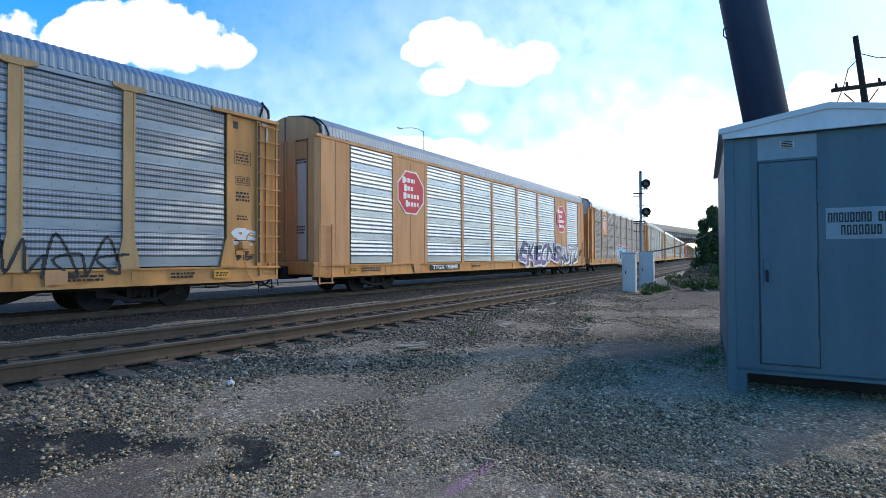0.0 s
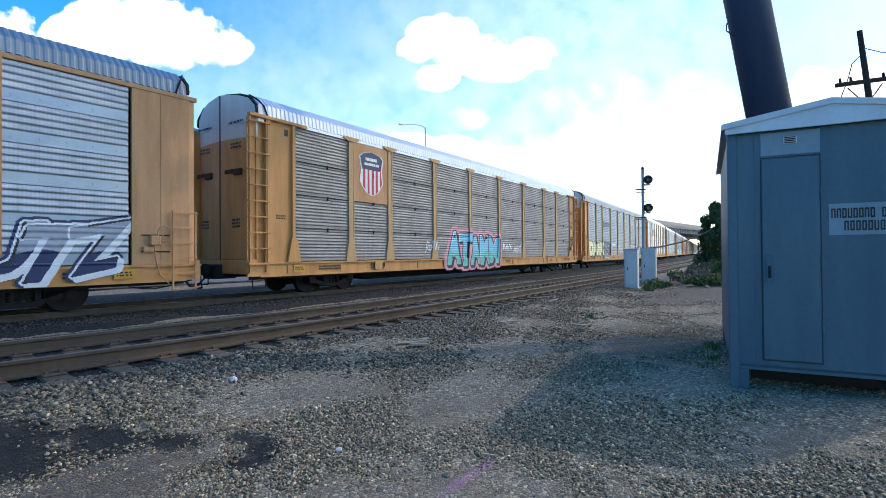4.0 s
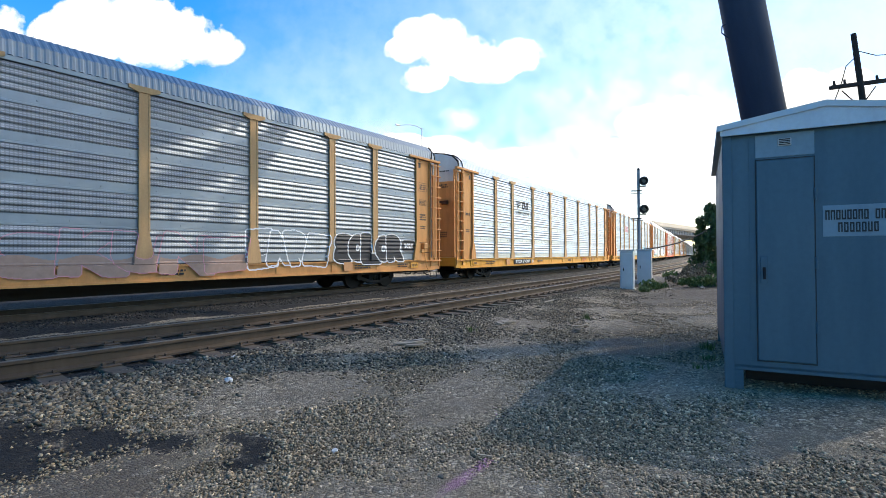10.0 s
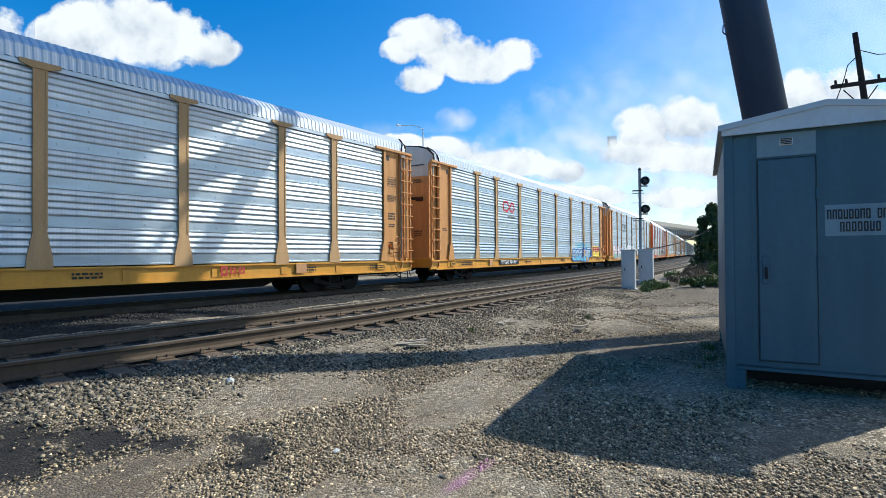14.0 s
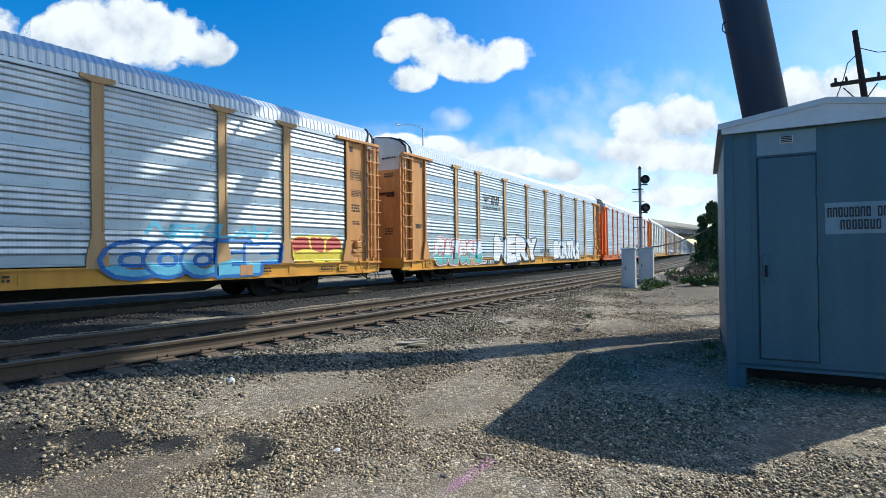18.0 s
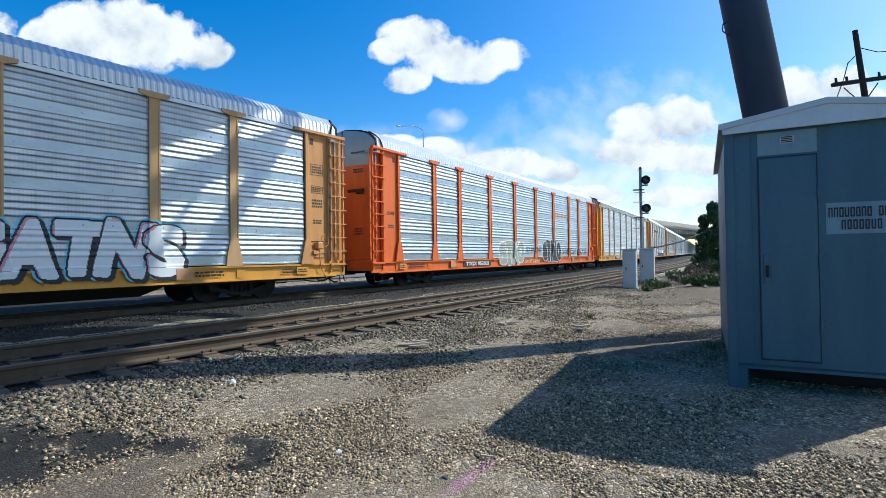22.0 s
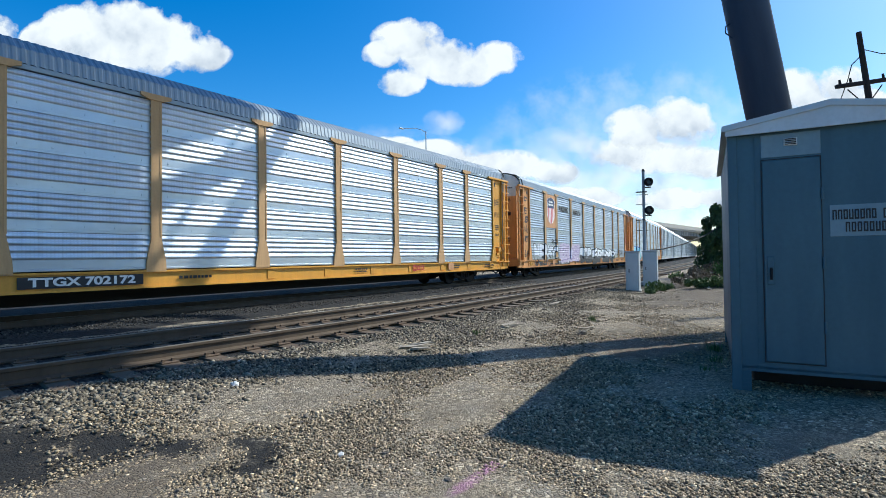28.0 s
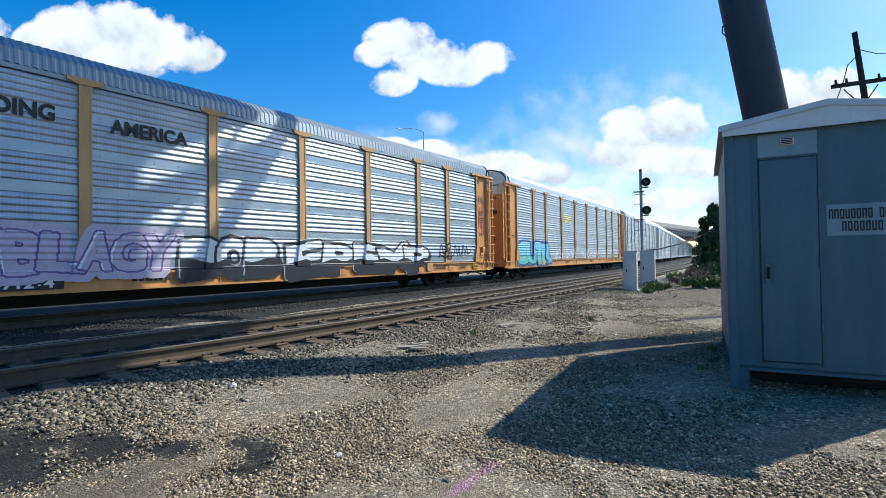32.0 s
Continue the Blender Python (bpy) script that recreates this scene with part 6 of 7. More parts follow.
make_cabinet(19.3, 3.8, 0.5, 0.46, 1.46, 5)
make_cabinet(22.2, 3.68, 0.6, 0.55, 1.5, 5)


# ---- the road, the viaduct and the lamps behind the train ----
def make_road():
    xs = [-60 + 6 * i for i in range(30)] + [130 + 40 * i for i in range(6)]
    v, f = sweep(far_line, xs, [(9.2, 0.02), (9.2, 0.06), (13.6, 0.07), (13.6, 0.02)])
    tagged(new("road", raw_mesh("road", v, f, M["road"])), "pale worn asphalt road behind the tracks", "road", kind="structure")


make_road()


def along(s, off=0.0, z=0.0):
    """A place on the viaduct: metres along it, across it and up."""
    a = math.radians(-9.2)
    return (17.9 + s * math.cos(a) - off * math.sin(a), 46.5 + s * math.sin(a) + off * math.cos(a), z)


def make_viaduct():
    via = thing("viaduct", "long concrete road viaduct on piers behind the train", "viaduct", m=Matrix.Translation((17.9, 46.5, 0)) @ pose(0, 0, 0, 0, 0, -9.2))
    a, b = -130, 330
    part("deck", box_bm(a, b, 0, 13, 9.2, 10.0), M["concrete"], via)
    part("parapet", bm_prism(bmesh.new(), [(-0.25, 9.75), (-0.25, 11.0), (0.05, 11.0), (0.2, 10.0)], "x", a, b), M["concrete"], via)
    part("parapet", bm_prism(bmesh.new(), [(13.25, 9.75), (13.25, 11.0), (12.95, 11.0), (12.8, 10.0)], "x", a, b), M["concrete"], via)
    for y in (1.0, 4.6, 8.2, 11.8):
        bm = box_bm(a, b, y - 0.03, y + 0.03, 7.9, 9.2)
        bm_box(bm, a, b, y - 0.25, y + 0.25, 7.84, 7.92)
        if y < 2:
            for k in range(a, b, 2):
                bm_box(bm, k - 0.03, k + 0.03, y - 0.2, y, 7.9, 9.2)
        part("girder", bm, M["girder"], via)
    for k in range(-5, 14):
        x = -14 + k * 25
        if x > 138 and x < 190:
            continue
        pier = part("pier_cap", box_bm(x - 0.7, x + 0.7, 0.2, 12.8, 6.7, 7.84, bevel=0.05), M["concrete"], via)
        for y in (2.2, 10.8):
            part("column", bm_rod(bmesh.new(), (x, y, 0), (x, y, 6.7), 0.6, sides=16), M["concrete"], pier)


make_viaduct()


def make_street_lamp(s, top):
    x, y, z = along(s, 0.1, 11.0)
    lamp = thing("street_lamp", "slender grey lamp post on the viaduct parapet", "street lamp", "lamps along the viaduct", m=pose(x, y, z, 0, 0, -9.2))
    part("post", bm_rod(bmesh.new(), (0, 0, 0), (0, 0, top), 0.13, 0.07), M["galv"], lamp)
    bm = bmesh.new()
    pts = [(0, 0, top - 0.2), (-0.4, 0.5, top + 0.25), (-1.2, 1.2, top + 0.45), (-2.2, 2.4, top + 0.4)]
    for p, q in zip(pts, pts[1:]):
        bm_rod(bm, p, q, 0.05, sides=6)
    part("arm", bm, M["galv"], lamp)
    part("lamp_head", box_bm(-2.9, -2.1, 2.3, 2.6, top + 0.3, top + 0.46, bevel=0.04), M["galv"], lamp)


for s, top in ((42.5, 8.6),):
    make_street_lamp(s, top)

# ---- plants ----
def leaf_cloud(bm_verts, bm_faces, centre, size, count, leaf, rng):
    """Small bent leaves scattered through an uneven lump."""
    for _ in range(count):
        d = Vector((rng.gauss(0, 1), rng.gauss(0, 1), rng.gauss(0, 1))).normalized() * (rng.random() ** 0.4)
        p = Vector(centre) + Vector((d.x * size[0], d.y * size[1], d.z * size[2]))
        q = Euler((rng.uniform(0, 6.3), rng.uniform(0, 6.3), rng.uniform(0, 6.3))).to_matrix()
        l = leaf * rng.uniform(0.6, 1.5)
        i = len(bm_verts)
        for c in ((-0.5, 0, 0), (0, -0.28, 0.08), (0.55, 0, -0.05), (0, 0.28, 0.08)):
            bm_verts.append(tuple(p + q @ (Vector(c) * l)))
        bm_faces.append((i, i + 1, i + 2, i + 3))


def make_bush(name, x, y, lumps, leaf, count, material, label, category, seed, trunk=0.0):
    rng = random.Random(seed)
    z = float(ground_height(np.array(x), np.array(y)))
    ob = thing(name, label, category, "plants along the yard", m=pose(x, y, z))
    v, f = [], []
    for cx, cy, cz, sx, sy, sz in lumps:
        for _ in range(4):
            o = [rng.uniform(-0.6, 0.6) * k for k in (sx, sy, sz)]
            leaf_cloud(v, f, (cx + o[0], cy + o[1], cz + o[2]), (sx * 0.55, sy * 0.55, sz * 0.55), count // (4 * len(lumps)), leaf, rng)
    part("crown", raw_mesh("crown", v, f, M[material]), None, ob)
    bm = bmesh.new()
    for cx, cy, cz, sx, sy, sz in lumps:
        bm_rod(bm, (cx * 0.1, cy * 0.1, -0.1), (cx * 0.6, cy * 0.6, cz * 0.6), max(trunk, 0.02), max(trunk, 0.02) * 0.6, sides=7)
        bm_rod(bm, (cx * 0.6, cy * 0.6, cz * 0.6), (cx, cy, cz), max(trunk, 0.02) * 0.6, max(trunk, 0.02) * 0.25, sides=6)
    part("trunk", bm, M["bark"], ob)


make_bush("tree", 30.5, 1.9, [(0, 0, 1.2, 0.9, 0.9, 1.1), (-0.4, -0.8, 2.0, 0.9, 1.0, 1.0), (0.2, -1.0, 3.5, 0.8, 0.9, 1.1), (0.5, 0.3, 2.4, 0.6, 0.5, 0.8), (0, -2.2, 1.6, 1.2, 1.2, 1.4), (0.1, -0.8, 2.7, 0.9, 0.9, 0.9), (0.0, -0.3, 3.2, 0.6, 0.6, 0.7)], 0.17, 11000, "leaf_dark", "dark green scrubby tree beside the hut", "tree", 2, 0.09)
make_bush("bush", 20.6, 1.45, [(0, 0, 0.25, 0.45, 0.5, 0.3), (0.3, -0.7, 0.45, 0.6, 0.6, 0.45), (-0.3, 0.4, 0.15, 0.4, 0.4, 0.2)], 0.11, 1500, "weed", "bright green low bush on the gravel", "bush", 3)
make_bush("weed_clump", 19.9, 3.15, [(0, 0, 0.2, 0.3, 0.35, 0.25), (0.4, -0.3, 0.15, 0.3, 0.3, 0.2)], 0.09, 600, "weed", "weeds growing round the relay cabinet", "weeds", 4)
make_bush("weed_clump", 25.0, 3.0, [(0, 0, 0.2, 0.6, 0.5, 0.3)], 0.1, 500, "weed", "weeds growing behind the cabinets", "weeds", 5)
make_bush("weed_clump", 18.6, 3.05, [(0, 0, 0.12, 0.25, 0.3, 0.16)], 0.07, 350, "weed", "low weeds in front of the relay cabinet", "weeds", 6)
make_bush("dry_brush", 23.0, 2.2, [(0, 0, 0.25, 0.7, 0.6, 0.35), (1.2, -0.5, 0.3, 0.8, 0.6, 0.4), (-0.8, 0.3, 0.15, 0.6, 0.5, 0.25)], 0.1, 1500, "dry", "tangled brown dry brush on bare earth", "brush", 7)
make_bush("dry_brush", 27.5, 2.6, [(0, 0, 0.3, 0.9, 0.6, 0.4), (1.5, -0.6, 0.35, 0.9, 0.7, 0.5)], 0.12, 1200, "dry", "brown dry brush beside the tracks", "brush", 8)
make_bush("bush", 21.3, 0.9, [(0, 0, 0.5, 0.6, 0.5, 0.5), (0.4, -0.4, 0.8, 0.5, 0.5, 0.45)], 0.11, 1500, "leaf", "leafy green bush at the foot of the tree", "bush", 9)
for i, (x, y, h) in enumerate(((-2, 41, 5), (4, 38, 4), (12, 40, 5.5), (20, 36, 4), (28, 38, 5), (-10, 46, 6), (40, 34, 4), (55, 36, 5), (70, 62, 9), (30, 66, 8), (5, 64, 8), (-15, 62, 8))):
    make_bush("tree", x, y, [(0, 0, h * 0.5, h * 0.3, h * 0.3, h * 0.3), (h * 0.2, -h * 0.15, h * 0.75, h * 0.25, h * 0.25, h * 0.25), (-h * 0.25, h * 0.1, h * 0.35, h * 0.25, h * 0.25, h * 0.25)], 0.45, 1600, "leaf", "leafy green tree beneath the viaduct", "tree", 20 + i, 0.15)



def far_woods():
    """An uneven belt of trees behind the viaduct."""
    rng = random.Random(77)
    v, f = [], []
    for i in range(120):
        x = -70 + i * 2.1 + rng.uniform(-1.5, 1.5)
        h = rng.uniform(2.5, 6.5)
        leaf_cloud(v, f, (x, 60 - 0.16 * x + rng.uniform(-3, 3), h * 0.5), (rng.uniform(1.6, 3.0), 1.6, h * 0.55), 190, 0.75, rng)
    tagged(new("far_trees", raw_mesh("far_trees", v, f, M["leaf_dark"])), "dark belt of trees behind the viaduct", "trees", kind="stuff")


far_woods()


def dark_horizon_belt():
    """A leafy belt added for the dark underpass where the tracks vanish."""
    rng = random.Random(78)
    v, f = [], []
    for i in range(70):
        h = rng.uniform(7, 15)
        leaf_cloud(v, f, (640 + rng.uniform(-25, 25), -160 + i * 4.6, h * 0.5), (5.0, rng.uniform(4, 7), h * 0.55), 150, 2.4, rng)
    tagged(new("far_trees", raw_mesh("far_trees", v, f, M["leaf_dark"])), "dark line of trees where the tracks vanish", "trees", kind="stuff")


dark_horizon_belt()

# ---- loose stones ----
def scatter(name, label, count, place, size, material, seed):
    """Broken stones, each a jittered twenty-sided lump; joined, since nobody could count them."""
    rng = np.random.default_rng(seed)
    base = np.array([(x, y, z) for x in (-1, 1) for y in (-1, 1) for z in (-1, 1)]) * 0.62
    tri = np.array([(0, 1, 3), (0, 3, 2), (4, 6, 7), (4, 7, 5), (0, 4, 5), (0, 5, 1), (2, 3, 7), (2, 7, 6), (0, 2, 6), (0, 6, 4), (1, 5, 7), (1, 7, 3)])
    P = place(rng, count)
    n = len(P)
    s = size[0] + (size[1] - size[0]) * rng.random(n) ** 1.8
    V = (base[None] + rng.uniform(-0.46, 0.46, (n, 8, 3))) * s[:, None, None] * np.stack([np.ones(n), rng.uniform(0.6, 1, n), rng.uniform(0.4, 0.75, n)], -1)[:, None, :]
    for i, j, k, top in ((1, 2, 0, 0.5), (0, 2, 1, 0.5), (0, 1, 2, 3.14)):
        a = rng.uniform(-top, top, n)
        c, d = np.cos(a)[:, None], np.sin(a)[:, None]
        W = V.copy()
        W[..., i], W[..., j] = V[..., i] * c - V[..., j] * d, V[..., i] * d + V[..., j] * c
        V = W
    P[:, 2] += s * 0.1
    V += P[:, None, :]
    F = (tri[None] + (np.arange(n) * len(base))[:, None, None]).reshape(-1, 3)
    me = bpy.data.meshes.new(name)
    me.vertices.add(n * len(base))
    me.vertices.foreach_set("co", V.reshape(-1))
    me.loops.add(len(F) * 3)
    me.loops.foreach_set("vertex_index", F.reshape(-1))
    me.polygons.add(len(F))
    me.polygons.foreach_set("loop_start", np.arange(0, len(F) * 3, 3))
    me.update(calc_edges=True)
    me.materials.append(M[material])
    tagged(new(name, me), label, "stones", kind="stuff")


def on_ground(X, Y):
    return np.stack([X, Y, ground_height(X, Y)], -1)


def off_stains(X, Y, rng):
    """Few stones lie in the oily patches."""
    ok = np.ones(len(X), bool)
    for x, y, rx, ry in STAINS:
        ok &= ((X - x) / rx) ** 2 + ((Y - y) / ry) ** 2 > 1.4 * rng.random(len(X)) ** 0.8
    return ok


def shoulder(rng, n):
    X = rng.uniform(0.3, 7, n // 2)
    X = np.concatenate([X, 7 + 17 * rng.random(n - len(X)) ** 1.5])
    Y = near_y(X) - 1.0 - np.abs(rng.normal(0, 1, n)) * (0.4 + 0.085 * np.minimum(X, 8))
    ok = (Y > 1.0) & off_stains(X, Y, rng)
    P = on_ground(X[ok], Y[ok])
    # piled against the ties' ends
    u = P[:, 1] - near_y(P[:, 0])
    P[:, 2] += 0.045 * rng.random(len(P)) * np.clip((u + 1.8) / 0.4, 0, 1) * (u < -1.16)
    return P


def between(rng, n):
    X = 0.5 + 24 * rng.random(n) ** 1.3
    U = rng.uniform(0.85, 4.0, n)
    Z = np.interp(U, [p[0] for p in BETWEEN], [p[1] for p in BETWEEN])
    return np.stack([X, near_y(X) + U, Z], -1)


def oily(rng, n):
    """Stones beside and between the far track's rails, coloured nearly as dark as the bed."""
    X = 0.5 + 26 * rng.random(n) ** 1.2
    U = rng.uniform(-2.6, 1.0, n)
    U = np.where(np.abs(np.abs(U) - 0.75) < 0.14, -1.8, U)
    return np.stack([X, 12.58 + 0.001 * np.maximum(0, 45 - X) ** 2 + U, np.interp(U, (-2.6, 5.6), (-0.035, 0.01)) + 0.004], -1)


def cribs(rng, n):
    """Stones that lie among the ties of the near track."""
    X = 0.4 + 18 * rng.random(n) ** 1.3
    Y = near_y(X) + rng.uniform(-1.2, 1.2, n)
    P = on_ground(X, Y)
    P[:, 2] += 0.012
    return P


def yard(rng, n):
    r = 1.5 + 13 * rng.random(n) ** 1.7 - 0.5 * np.abs(rng.normal(0, 1, n))
    a = np.radians(rng.uniform(-13, 78, n) + rng.normal(0, 6, n))
    X, Y = r * np.cos(a), r * np.sin(a)
    ok = (Y < near_y(X) - 1.65) & off_stains(X, Y, rng)
    return on_ground(X[ok], Y[ok])


scatter("ballast", "grey crushed ballast stones along the track", 44000, shoulder, (0.014, 0.034), "ballast", 1)
scatter("ballast", "grey crushed ballast stones between the tracks", 20000, between, (0.018, 0.038), "ballast", 2)
scatter("ballast", "sooty ballast stones along the far track", 8000, oily, (0.018, 0.04), "dark_stone", 8)
scatter("ballast", "dark ballast stones among the ties", 7000, cribs, (0.014, 0.03), "ballast", 4)
scatter("gravel", "fine grey gravel strewn over the yard", 112000, yard, (0.007, 0.017), "pebble", 3)

def open_yard(rng, n):
    r = 4.2 + 12 * rng.random(n) ** 1.3
    a = np.radians(rng.uniform(-12, 70, n))
    X, Y = r * np.cos(a), r * np.sin(a)
    ok = (Y < near_y(X) - 1.35) & off_stains(X, Y, rng)
    return on_ground(X[ok], Y[ok])


scatter("gravel", "coarser pale and dark stones strewn over the yard", 38000, open_yard, (0.011, 0.021), "pebble", 6)


def foreground(rng, n):
    r = 2.3 + 1.9 * rng.random(n)
    a = np.radians(rng.uniform(-14, 78, n))
    X, Y = r * np.cos(a), r * np.sin(a)
    ok = off_stains(X, Y, rng)
    return on_ground(X[ok], Y[ok])


def survey_mark(rng, n):
    X = rng.uniform(2.2, 3.0, n)
    Y = 1.49 - 0.04 * (X - 2.2) + rng.normal(0, 0.028, n)
    far = rng.random(n) < 0.12
    X, Y = np.where(far, rng.normal(3.9, 0.13, n), X), np.where(far, rng.normal(1.9, 0.06, n), Y)
    return on_ground(X, Y)


scatter("gravel", "fine grey grit strewn over the near yard", 24000, foreground, (0.006, 0.014), "pebble", 9)
scatter("gravel", "small stones sprayed pink by a survey mark", 520, survey_mark, (0.007, 0.014), "sprayed", 10)

# ---- larger stones, scrap wood and tufts ----
def make_chip(x, y, length, turn):
    bm = bmesh.new()
    bmesh.ops.create_cube(bm, size=1.0, matrix=Matrix.Diagonal((length, 0.016, 0.007, 1)))
    for v in bm.verts:
        if v.co.x > 0:
            v.co.y *= 0.55
            v.co.z *= 0.7
    bmesh.ops.bevel(bm, geom=bm.edges[:], offset=0.0015, segments=1, affect="EDGES")
    ob = new("wood_chip", mesh_of("wood_chip", bm, M["chip"]))
    ob.matrix_basis = pose(x, y, float(ground_height(np.array(x), np.array(y))) + 0.012, 3, 2, turn)
    tagged(ob, "pale split wood chip lying on the gravel", "wood chip")


make_chip(3.02, 1.516, 0.11, -75)

def make_stone(x, y, size, tone, label):
    rng = random.Random(int(x * 100 + y * 7))
    bm = bmesh.new()
    bmesh.ops.create_icosphere(bm, subdivisions=2, radius=1.0)
    for v in bm.verts:
        v.co = v.co * (0.75 + 0.45 * noise.noise(v.co * 1.3 + Vector((x, y, 0)))) * rng.uniform(0.94, 1.04)
        v.co = Vector((v.co.x * size, v.co.y * size * 0.75, v.co.z * size * 0.5))
    z = float(ground_height(np.array(x), np.array(y)))
    ob = new("stone", mesh_of("stone", bm, M[tone]))
    ob.matrix_basis = pose(x, y, z + size * 0.2, rng.uniform(-15, 15), rng.uniform(-15, 15), rng.uniform(0, 360))
    tagged(ob, label, "stone", "larger stones on the gravel")


for x, y, size in ((3.8, 5.25, 0.085), (6.3, 7.0, 0.06), (3.25, 4.55, 0.07), (2.58, 2.45, 0.035), (7.6, 8.3, 0.07)):
    make_stone(x, y, size, "chalk", "pale whitish stone lying on the gravel")
for x, y, size in ((3.05, 3.3, 0.045), (2.75, 2.2, 0.035), (3.0, 5.1, 0.05), (1.9, 3.6, 0.04), (1.7, 2.9, 0.035), (2.6, 1.6, 0.04), (8.6, 2.55, 0.12), (7.9, 3.2, 0.07), (11.2, 4.2, 0.1), (9.3, 3.9, 0.07)):
    make_stone(x, y, size, "drab", "drab brown stone half sunk in gravel")


def make_scrap(x, y, n, length, label, seed):
    """A heap of split planks and bark."""
    rng = random.Random(seed)
    heap = thing("wood_scrap", label, "wood debris", "scrap wood on the gravel", m=pose(x, y, float(ground_height(np.array(x), np.array(y)))))
    for i in range(n):
        l, w = length * rng.uniform(0.4, 1.0), rng.uniform(0.015, 0.05)
        bm = bm_prism(bmesh.new(), [(-l / 2, -w * 0.3), (-l * 0.2, -w), (l * 0.3, -w * 0.8), (l / 2, -w * 0.1), (l * 0.35, w * 0.7), (-l * 0.3, w)], "z", 0, rng.uniform(0.008, 0.025))
        part("splinter", bm, M["drift"], heap, m=pose(rng.uniform(-0.2, 0.2) * length, rng.uniform(-0.15, 0.15) * length, 0.012 + i * 0.006, rng.uniform(-8, 8), rng.uniform(-10, 4), rng.uniform(-35, 35) - 20))


make_scrap(5.95, 4.1, 9, 0.6, "heap of pale splintered planks on the gravel", 1)
make_scrap(8.6, 3.9, 7, 0.5, "scattered pale bark and litter on the gravel", 2)
make_scrap(9.2, 2.6, 3, 0.55, "few dark sticks lying on the dirt", 3)
make_scrap(20.2, 1.5, 3, 1.3, "broken pale branch beside the bush", 4)
make_scrap(12.5, 4.4, 4, 0.5, "weathered chips beside the track", 5)


def make_tuft(x, y, n, h, seed):
    rng = random.Random(seed)
    v, f = [], []
    for _ in range(n):
        a, r = rng.uniform(0, 6.28), rng.uniform(0, 0.14)
        bx, by, l = r * math.cos(a), r * math.sin(a), h * rng.uniform(0.5, 1.1)
        dx, dy = math.cos(a) * l * 0.35, math.sin(a) * l * 0.35
        px, py = -math.sin(a) * 0.006, math.cos(a) * 0.006
        i = len(v)
        v += [(bx - px, by - py, 0), (bx + px, by + py, 0), (bx + dx * 0.4 + px, by + dy * 0.4 + py, l * 0.6), (bx + dx * 0.4 - px, by + dy * 0.4 - py, l * 0.6), (bx + dx, by + dy, l)]
        f += [(i, i + 1, i + 2, i + 3), (i + 3, i + 2, i + 4)]
    z = float(ground_height(np.array(x), np.array(y)))
    ob = new("grass_tuft", raw_mesh("grass_tuft", v, f, M["weed"]))
    ob.matrix_basis = pose(x, y, z)
    tagged(ob, "tuft of dry green grass on the gravel", "grass", "tufts on the gravel", kind="stuff")


for i, (x, y, n, h) in enumerate(((8.0, 0.5, 40, 0.12), (7.2, 0.45, 25, 0.08), (20.0, 2.9, 80, 0.35), (23.5, 2.6, 80, 0.4), (21.5, 2.2, 60, 0.3), (18.9, 3.1, 60, 0.25), (7.5, 4.0, 25, 0.1), (10.5, 2.9, 30, 0.12), (26, 1.9, 90, 0.5), (6.6, 0.5, 20, 0.08))):
    make_tuft(x, y, n, h, 60 + i)

# ---- clouds ----
def cloud_material(name, top, lo, hi, rough=1.0):
    k = Nodes(name)
    out = k.t.nodes["Material Output"]
    uv = k.n("UVMap")
    ln = k.t.nodes.new("ShaderNodeVectorMath")
    ln.operation = "LENGTH"
    k.link(uv.outputs[0], ln.inputs[0])
    big = k.noise(0.0055, 6, 0.55)
    small = k.noise(0.017, 6, 0.6)
    edge = k.math("MAXIMUM", k.math("SUBTRACT", 1.0, ln.outputs["Value"]), 0.0)
    field = k.math("ADD", edge, k.math("MULTIPLY", k.math("SUBTRACT", big, 0.5), 1.9 * rough))
    field = k.math("ADD", field, k.math("MULTIPLY", k.math("SUBTRACT", small, 0.5), 0.32 * rough))
    field = k.math("MULTIPLY", field, k.math("MINIMUM", k.math("MULTIPLY", edge, 6.0), 1.0))
    alpha = k.ramp(field, [(lo, (0, 0, 0)), (hi, (top,) * 3)])
    sep = k.t.nodes.new("ShaderNodeSeparateXYZ")
    k.link(uv.outputs[0], sep.inputs[0])
    lit = k.math("ADD", k.math("MULTIPLY", sep.outputs[1], 0.3), k.math("MULTIPLY", k.math("SUBTRACT", k.noise(0.0045, 4, 0.55), 0.46), 2.4))
    c = k.ramp(k.math("ADD", lit, 0.5), [(0.05, (0.5, 0.56, 0.68)), (0.5, (0.86, 0.88, 0.94)), (0.8, (1, 1, 1))])
    em = k.n("Emission", Strength=0.9)
    k.link(c, em.inputs["Color"])
    tr = k.t.nodes.new("ShaderNodeBsdfTransparent")
    mx = k.t.nodes.new("ShaderNodeMixShader")
    k.link(alpha, mx.inputs[0])
    k.link(tr.outputs[0], mx.inputs[1])
    k.link(em.outputs[0], mx.inputs[2])
    k.link(mx.outputs[0], out.inputs["Surface"])
    return k.m


CLOUD = cloud_material("cloud_white", 1.0, 0.1, 0.42)
HAZE = cloud_material("haze_white", 0.42, 0.0, 1.0)
THIN = cloud_material("glare_veil", 0.19, 0.0, 0.9, 0.25)
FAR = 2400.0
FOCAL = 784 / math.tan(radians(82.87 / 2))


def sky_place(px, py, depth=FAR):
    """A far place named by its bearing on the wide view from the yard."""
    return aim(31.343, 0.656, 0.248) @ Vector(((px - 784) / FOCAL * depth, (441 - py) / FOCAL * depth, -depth))


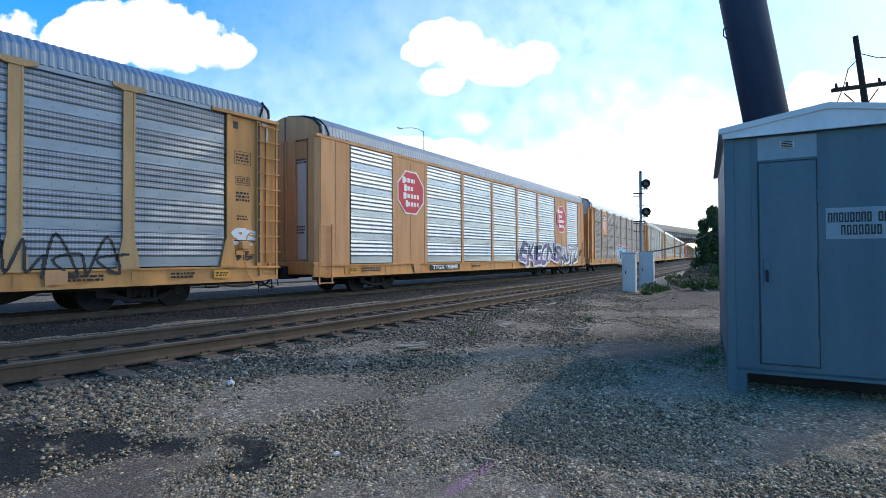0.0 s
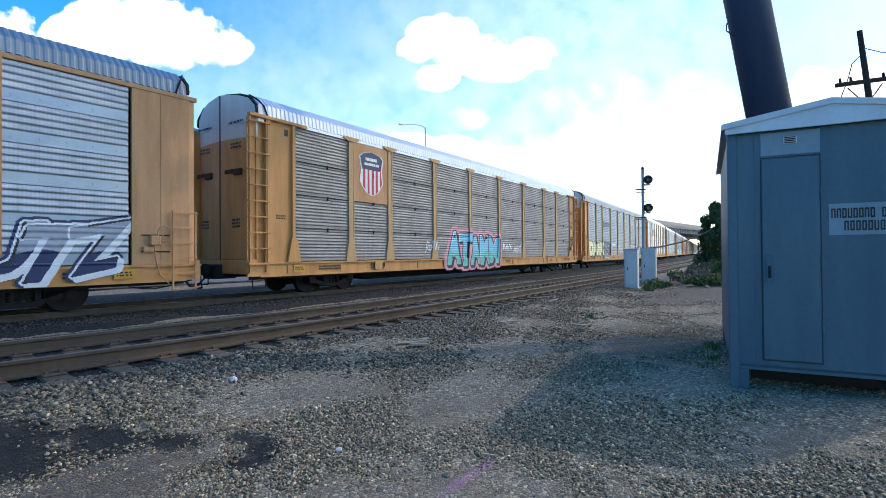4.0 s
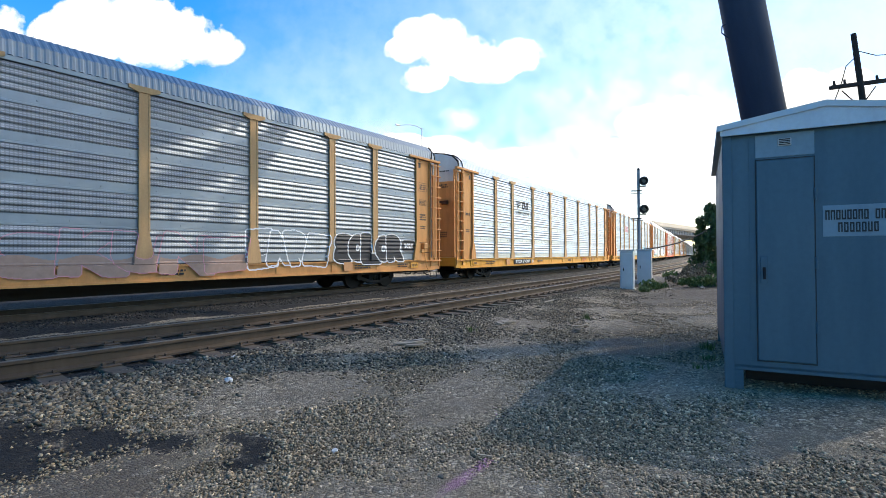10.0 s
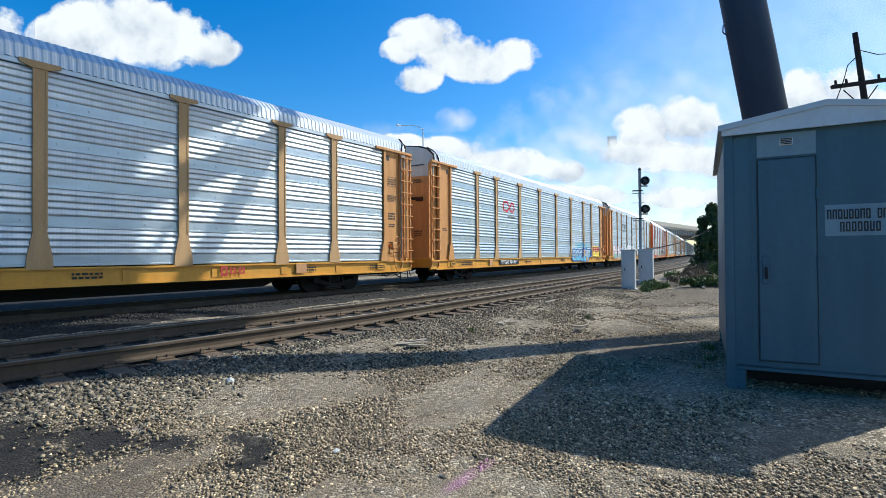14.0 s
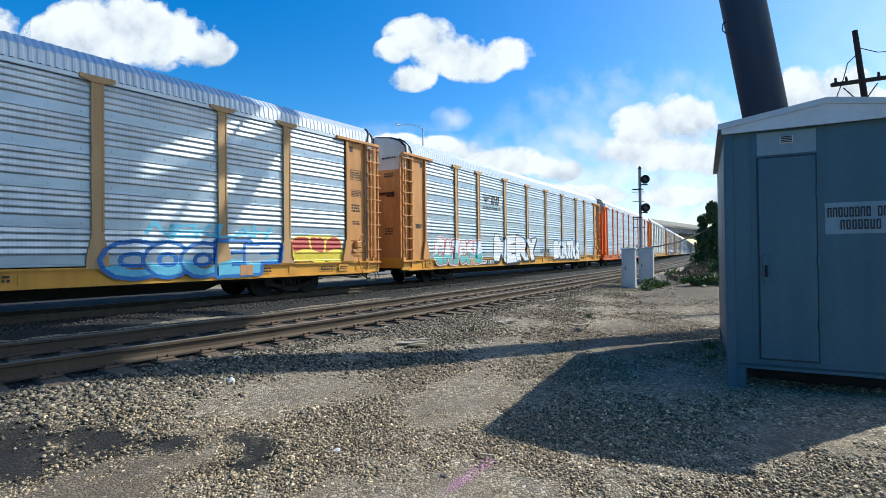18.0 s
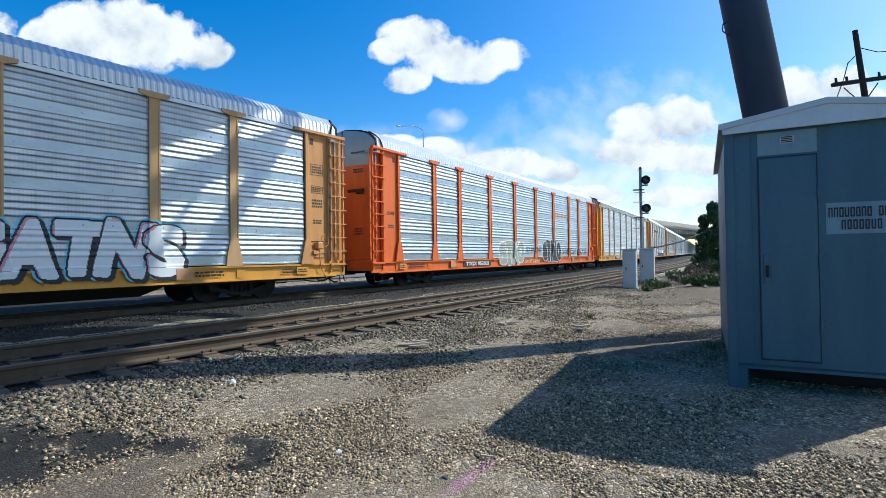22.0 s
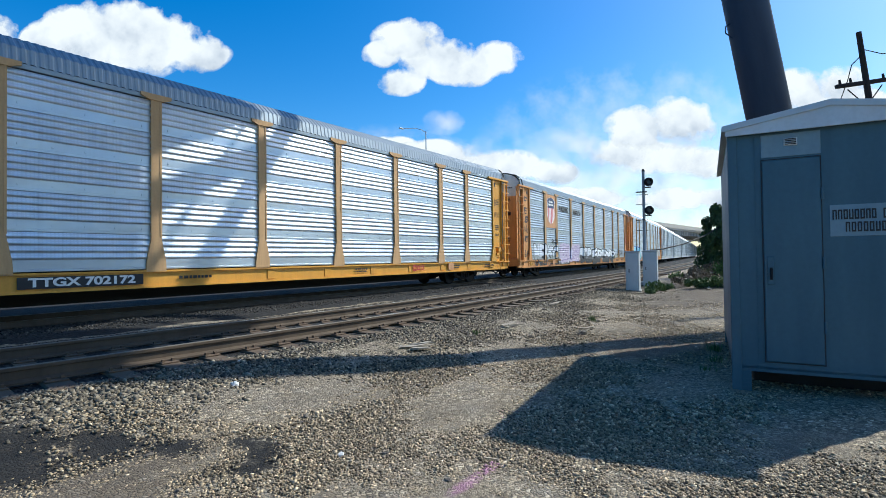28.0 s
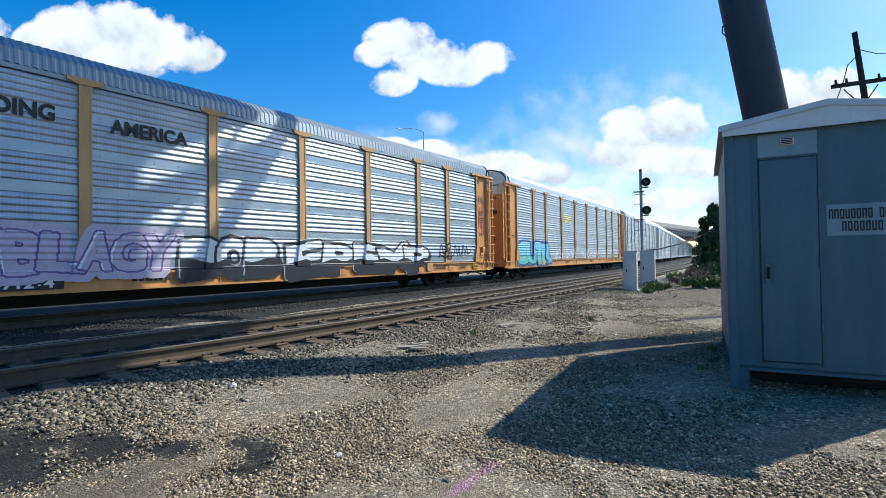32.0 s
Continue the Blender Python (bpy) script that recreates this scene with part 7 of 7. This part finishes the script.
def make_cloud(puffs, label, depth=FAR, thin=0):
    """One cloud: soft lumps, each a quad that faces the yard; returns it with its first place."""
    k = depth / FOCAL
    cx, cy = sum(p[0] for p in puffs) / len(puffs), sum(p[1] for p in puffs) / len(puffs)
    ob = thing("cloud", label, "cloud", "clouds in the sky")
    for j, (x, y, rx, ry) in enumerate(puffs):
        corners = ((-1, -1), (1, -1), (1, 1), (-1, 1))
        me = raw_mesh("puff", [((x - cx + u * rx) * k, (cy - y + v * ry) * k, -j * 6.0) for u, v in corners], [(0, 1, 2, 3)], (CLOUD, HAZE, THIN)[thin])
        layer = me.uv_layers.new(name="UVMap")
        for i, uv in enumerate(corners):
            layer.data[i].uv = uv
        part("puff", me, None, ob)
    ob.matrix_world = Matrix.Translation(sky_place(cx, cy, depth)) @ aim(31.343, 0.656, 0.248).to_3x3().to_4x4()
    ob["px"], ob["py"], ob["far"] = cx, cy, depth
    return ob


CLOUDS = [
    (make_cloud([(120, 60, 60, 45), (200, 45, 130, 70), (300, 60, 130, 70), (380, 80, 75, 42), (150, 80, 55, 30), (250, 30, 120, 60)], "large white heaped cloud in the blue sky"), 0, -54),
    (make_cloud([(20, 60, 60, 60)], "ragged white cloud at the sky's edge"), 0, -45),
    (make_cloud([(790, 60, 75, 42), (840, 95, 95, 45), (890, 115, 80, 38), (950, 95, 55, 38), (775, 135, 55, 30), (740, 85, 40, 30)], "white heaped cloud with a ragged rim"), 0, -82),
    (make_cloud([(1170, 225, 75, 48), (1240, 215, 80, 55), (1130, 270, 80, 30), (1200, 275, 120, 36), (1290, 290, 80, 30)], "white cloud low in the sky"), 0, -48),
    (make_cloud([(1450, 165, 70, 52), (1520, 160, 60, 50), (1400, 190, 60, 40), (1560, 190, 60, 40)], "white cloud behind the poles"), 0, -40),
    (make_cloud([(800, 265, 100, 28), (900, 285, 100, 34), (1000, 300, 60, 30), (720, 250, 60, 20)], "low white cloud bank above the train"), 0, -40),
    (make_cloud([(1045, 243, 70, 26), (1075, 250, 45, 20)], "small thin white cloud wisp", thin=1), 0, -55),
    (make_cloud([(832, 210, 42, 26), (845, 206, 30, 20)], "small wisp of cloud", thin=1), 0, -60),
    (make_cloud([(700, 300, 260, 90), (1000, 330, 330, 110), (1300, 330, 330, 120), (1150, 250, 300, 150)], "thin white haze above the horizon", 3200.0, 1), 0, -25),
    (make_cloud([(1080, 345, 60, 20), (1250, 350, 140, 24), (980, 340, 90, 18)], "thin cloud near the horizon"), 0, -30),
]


# added glowing sheet that whitens the sky like sun glare
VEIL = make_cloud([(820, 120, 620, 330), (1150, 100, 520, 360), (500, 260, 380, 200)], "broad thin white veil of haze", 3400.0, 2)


# the cloud that covers the sun until it drifts on
def make_sun_cloud():
    k = Nodes("thin_cloud")
    out = k.t.nodes["Material Output"]
    f = k.noise(0.006, 5, 0.6)
    sep = k.t.nodes.new("ShaderNodeSeparateXYZ")
    k.link(k.coord.outputs["Object"], sep.inputs[0])
    rim = k.math("ADD", k.math("MULTIPLY", k.math("SUBTRACT", 700.0, sep.outputs[0]), 0.012), k.math("MULTIPLY", k.math("SUBTRACT", f, 0.5), 0.8))
    fac = k.ramp(rim, [(0.0, (0, 0, 0)), (0.6, (0.9,) * 3)])
    em = k.n("Emission", Strength=1.2)
    em.inputs["Color"].default_value = (1, 0.97, 0.93, 1)
    tr = k.t.nodes.new("ShaderNodeBsdfTransparent")
    mx = k.t.nodes.new("ShaderNodeMixShader")
    k.link(fac, mx.inputs[0])
    k.link(tr.outputs[0], mx.inputs[1])
    k.link(em.outputs[0], mx.inputs[2])
    k.link(mx.outputs[0], out.inputs["Surface"])
    me = raw_mesh("cloud", [(-700, -700, 0), (700, -700, 0), (700, 700, 0), (-700, 700, 0)], [(0, 1, 2, 3)], k.m)
    return tagged(new("cloud", me), "broad thin cloud drifting off the sun", "cloud", "clouds in the sky")


SUN_CLOUD = make_sun_cloud()


def motions():
    # the train: each car follows the far track on its two trucks
    for i, car in enumerate(CARS):
        rows = []
        for j in range(33):
            u = j - 13.0
            x = 10.87 + 28.6 * (i - 4) - 7.66 * u + 0.0045 * u * u
            y0, y1 = far_line(x - 10.1), far_line(x + 10.1)
            rows.append((j, pose(x, (y0 + y1) / 2, FAR_RAIL_Z, 0, 0, math.degrees(math.atan((y1 - y0) / 20.2)))))
        walk(car, rows)
        if i <= 10:
            for truck in [o for o in car.children if o.name.startswith("truck")]:
                for w in [o for o in truck.children if o.name.startswith("wheelset")]:
                    spot = w.matrix_basis.translation.copy()
                    walk(w, [(t * 0.08, pose(*spot, 0, -math.degrees(7.66 * t * 0.08 / 0.43), 0)) for t in range(401)])
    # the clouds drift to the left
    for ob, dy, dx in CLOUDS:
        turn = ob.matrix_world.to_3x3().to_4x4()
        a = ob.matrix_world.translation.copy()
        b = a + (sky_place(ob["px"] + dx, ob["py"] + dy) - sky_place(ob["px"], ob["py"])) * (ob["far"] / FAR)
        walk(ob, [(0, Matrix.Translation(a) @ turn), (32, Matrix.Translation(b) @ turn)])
    # the glare veil slides out of view with the sun's cloud
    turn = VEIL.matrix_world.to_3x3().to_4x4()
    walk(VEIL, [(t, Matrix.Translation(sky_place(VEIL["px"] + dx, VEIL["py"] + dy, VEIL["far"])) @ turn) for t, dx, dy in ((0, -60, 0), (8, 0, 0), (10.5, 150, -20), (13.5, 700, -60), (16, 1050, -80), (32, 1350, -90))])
    # the cloud before the sun slides off between ten and eleven and a half seconds
    centre = SUN_DIR * 1500
    side = Vector((-math.sin(radians(SUN_AZ)), math.cos(radians(SUN_AZ)), 0))
    turn = Matrix((side, SUN_DIR.cross(side), SUN_DIR)).transposed().to_4x4()
    # its rim crosses the place when its middle is 700 m off
    walk(SUN_CLOUD, [(t, Matrix.Translation(centre - side * (680 + 22.0 * (t - 11.8))) @ turn) for t in (0, 4, 8, 12, 16)] + [(t, Matrix.Translation(centre - side * d) @ turn) for t, d in ((20, 1100), (26, 2300), (32, 4000))])


motions()
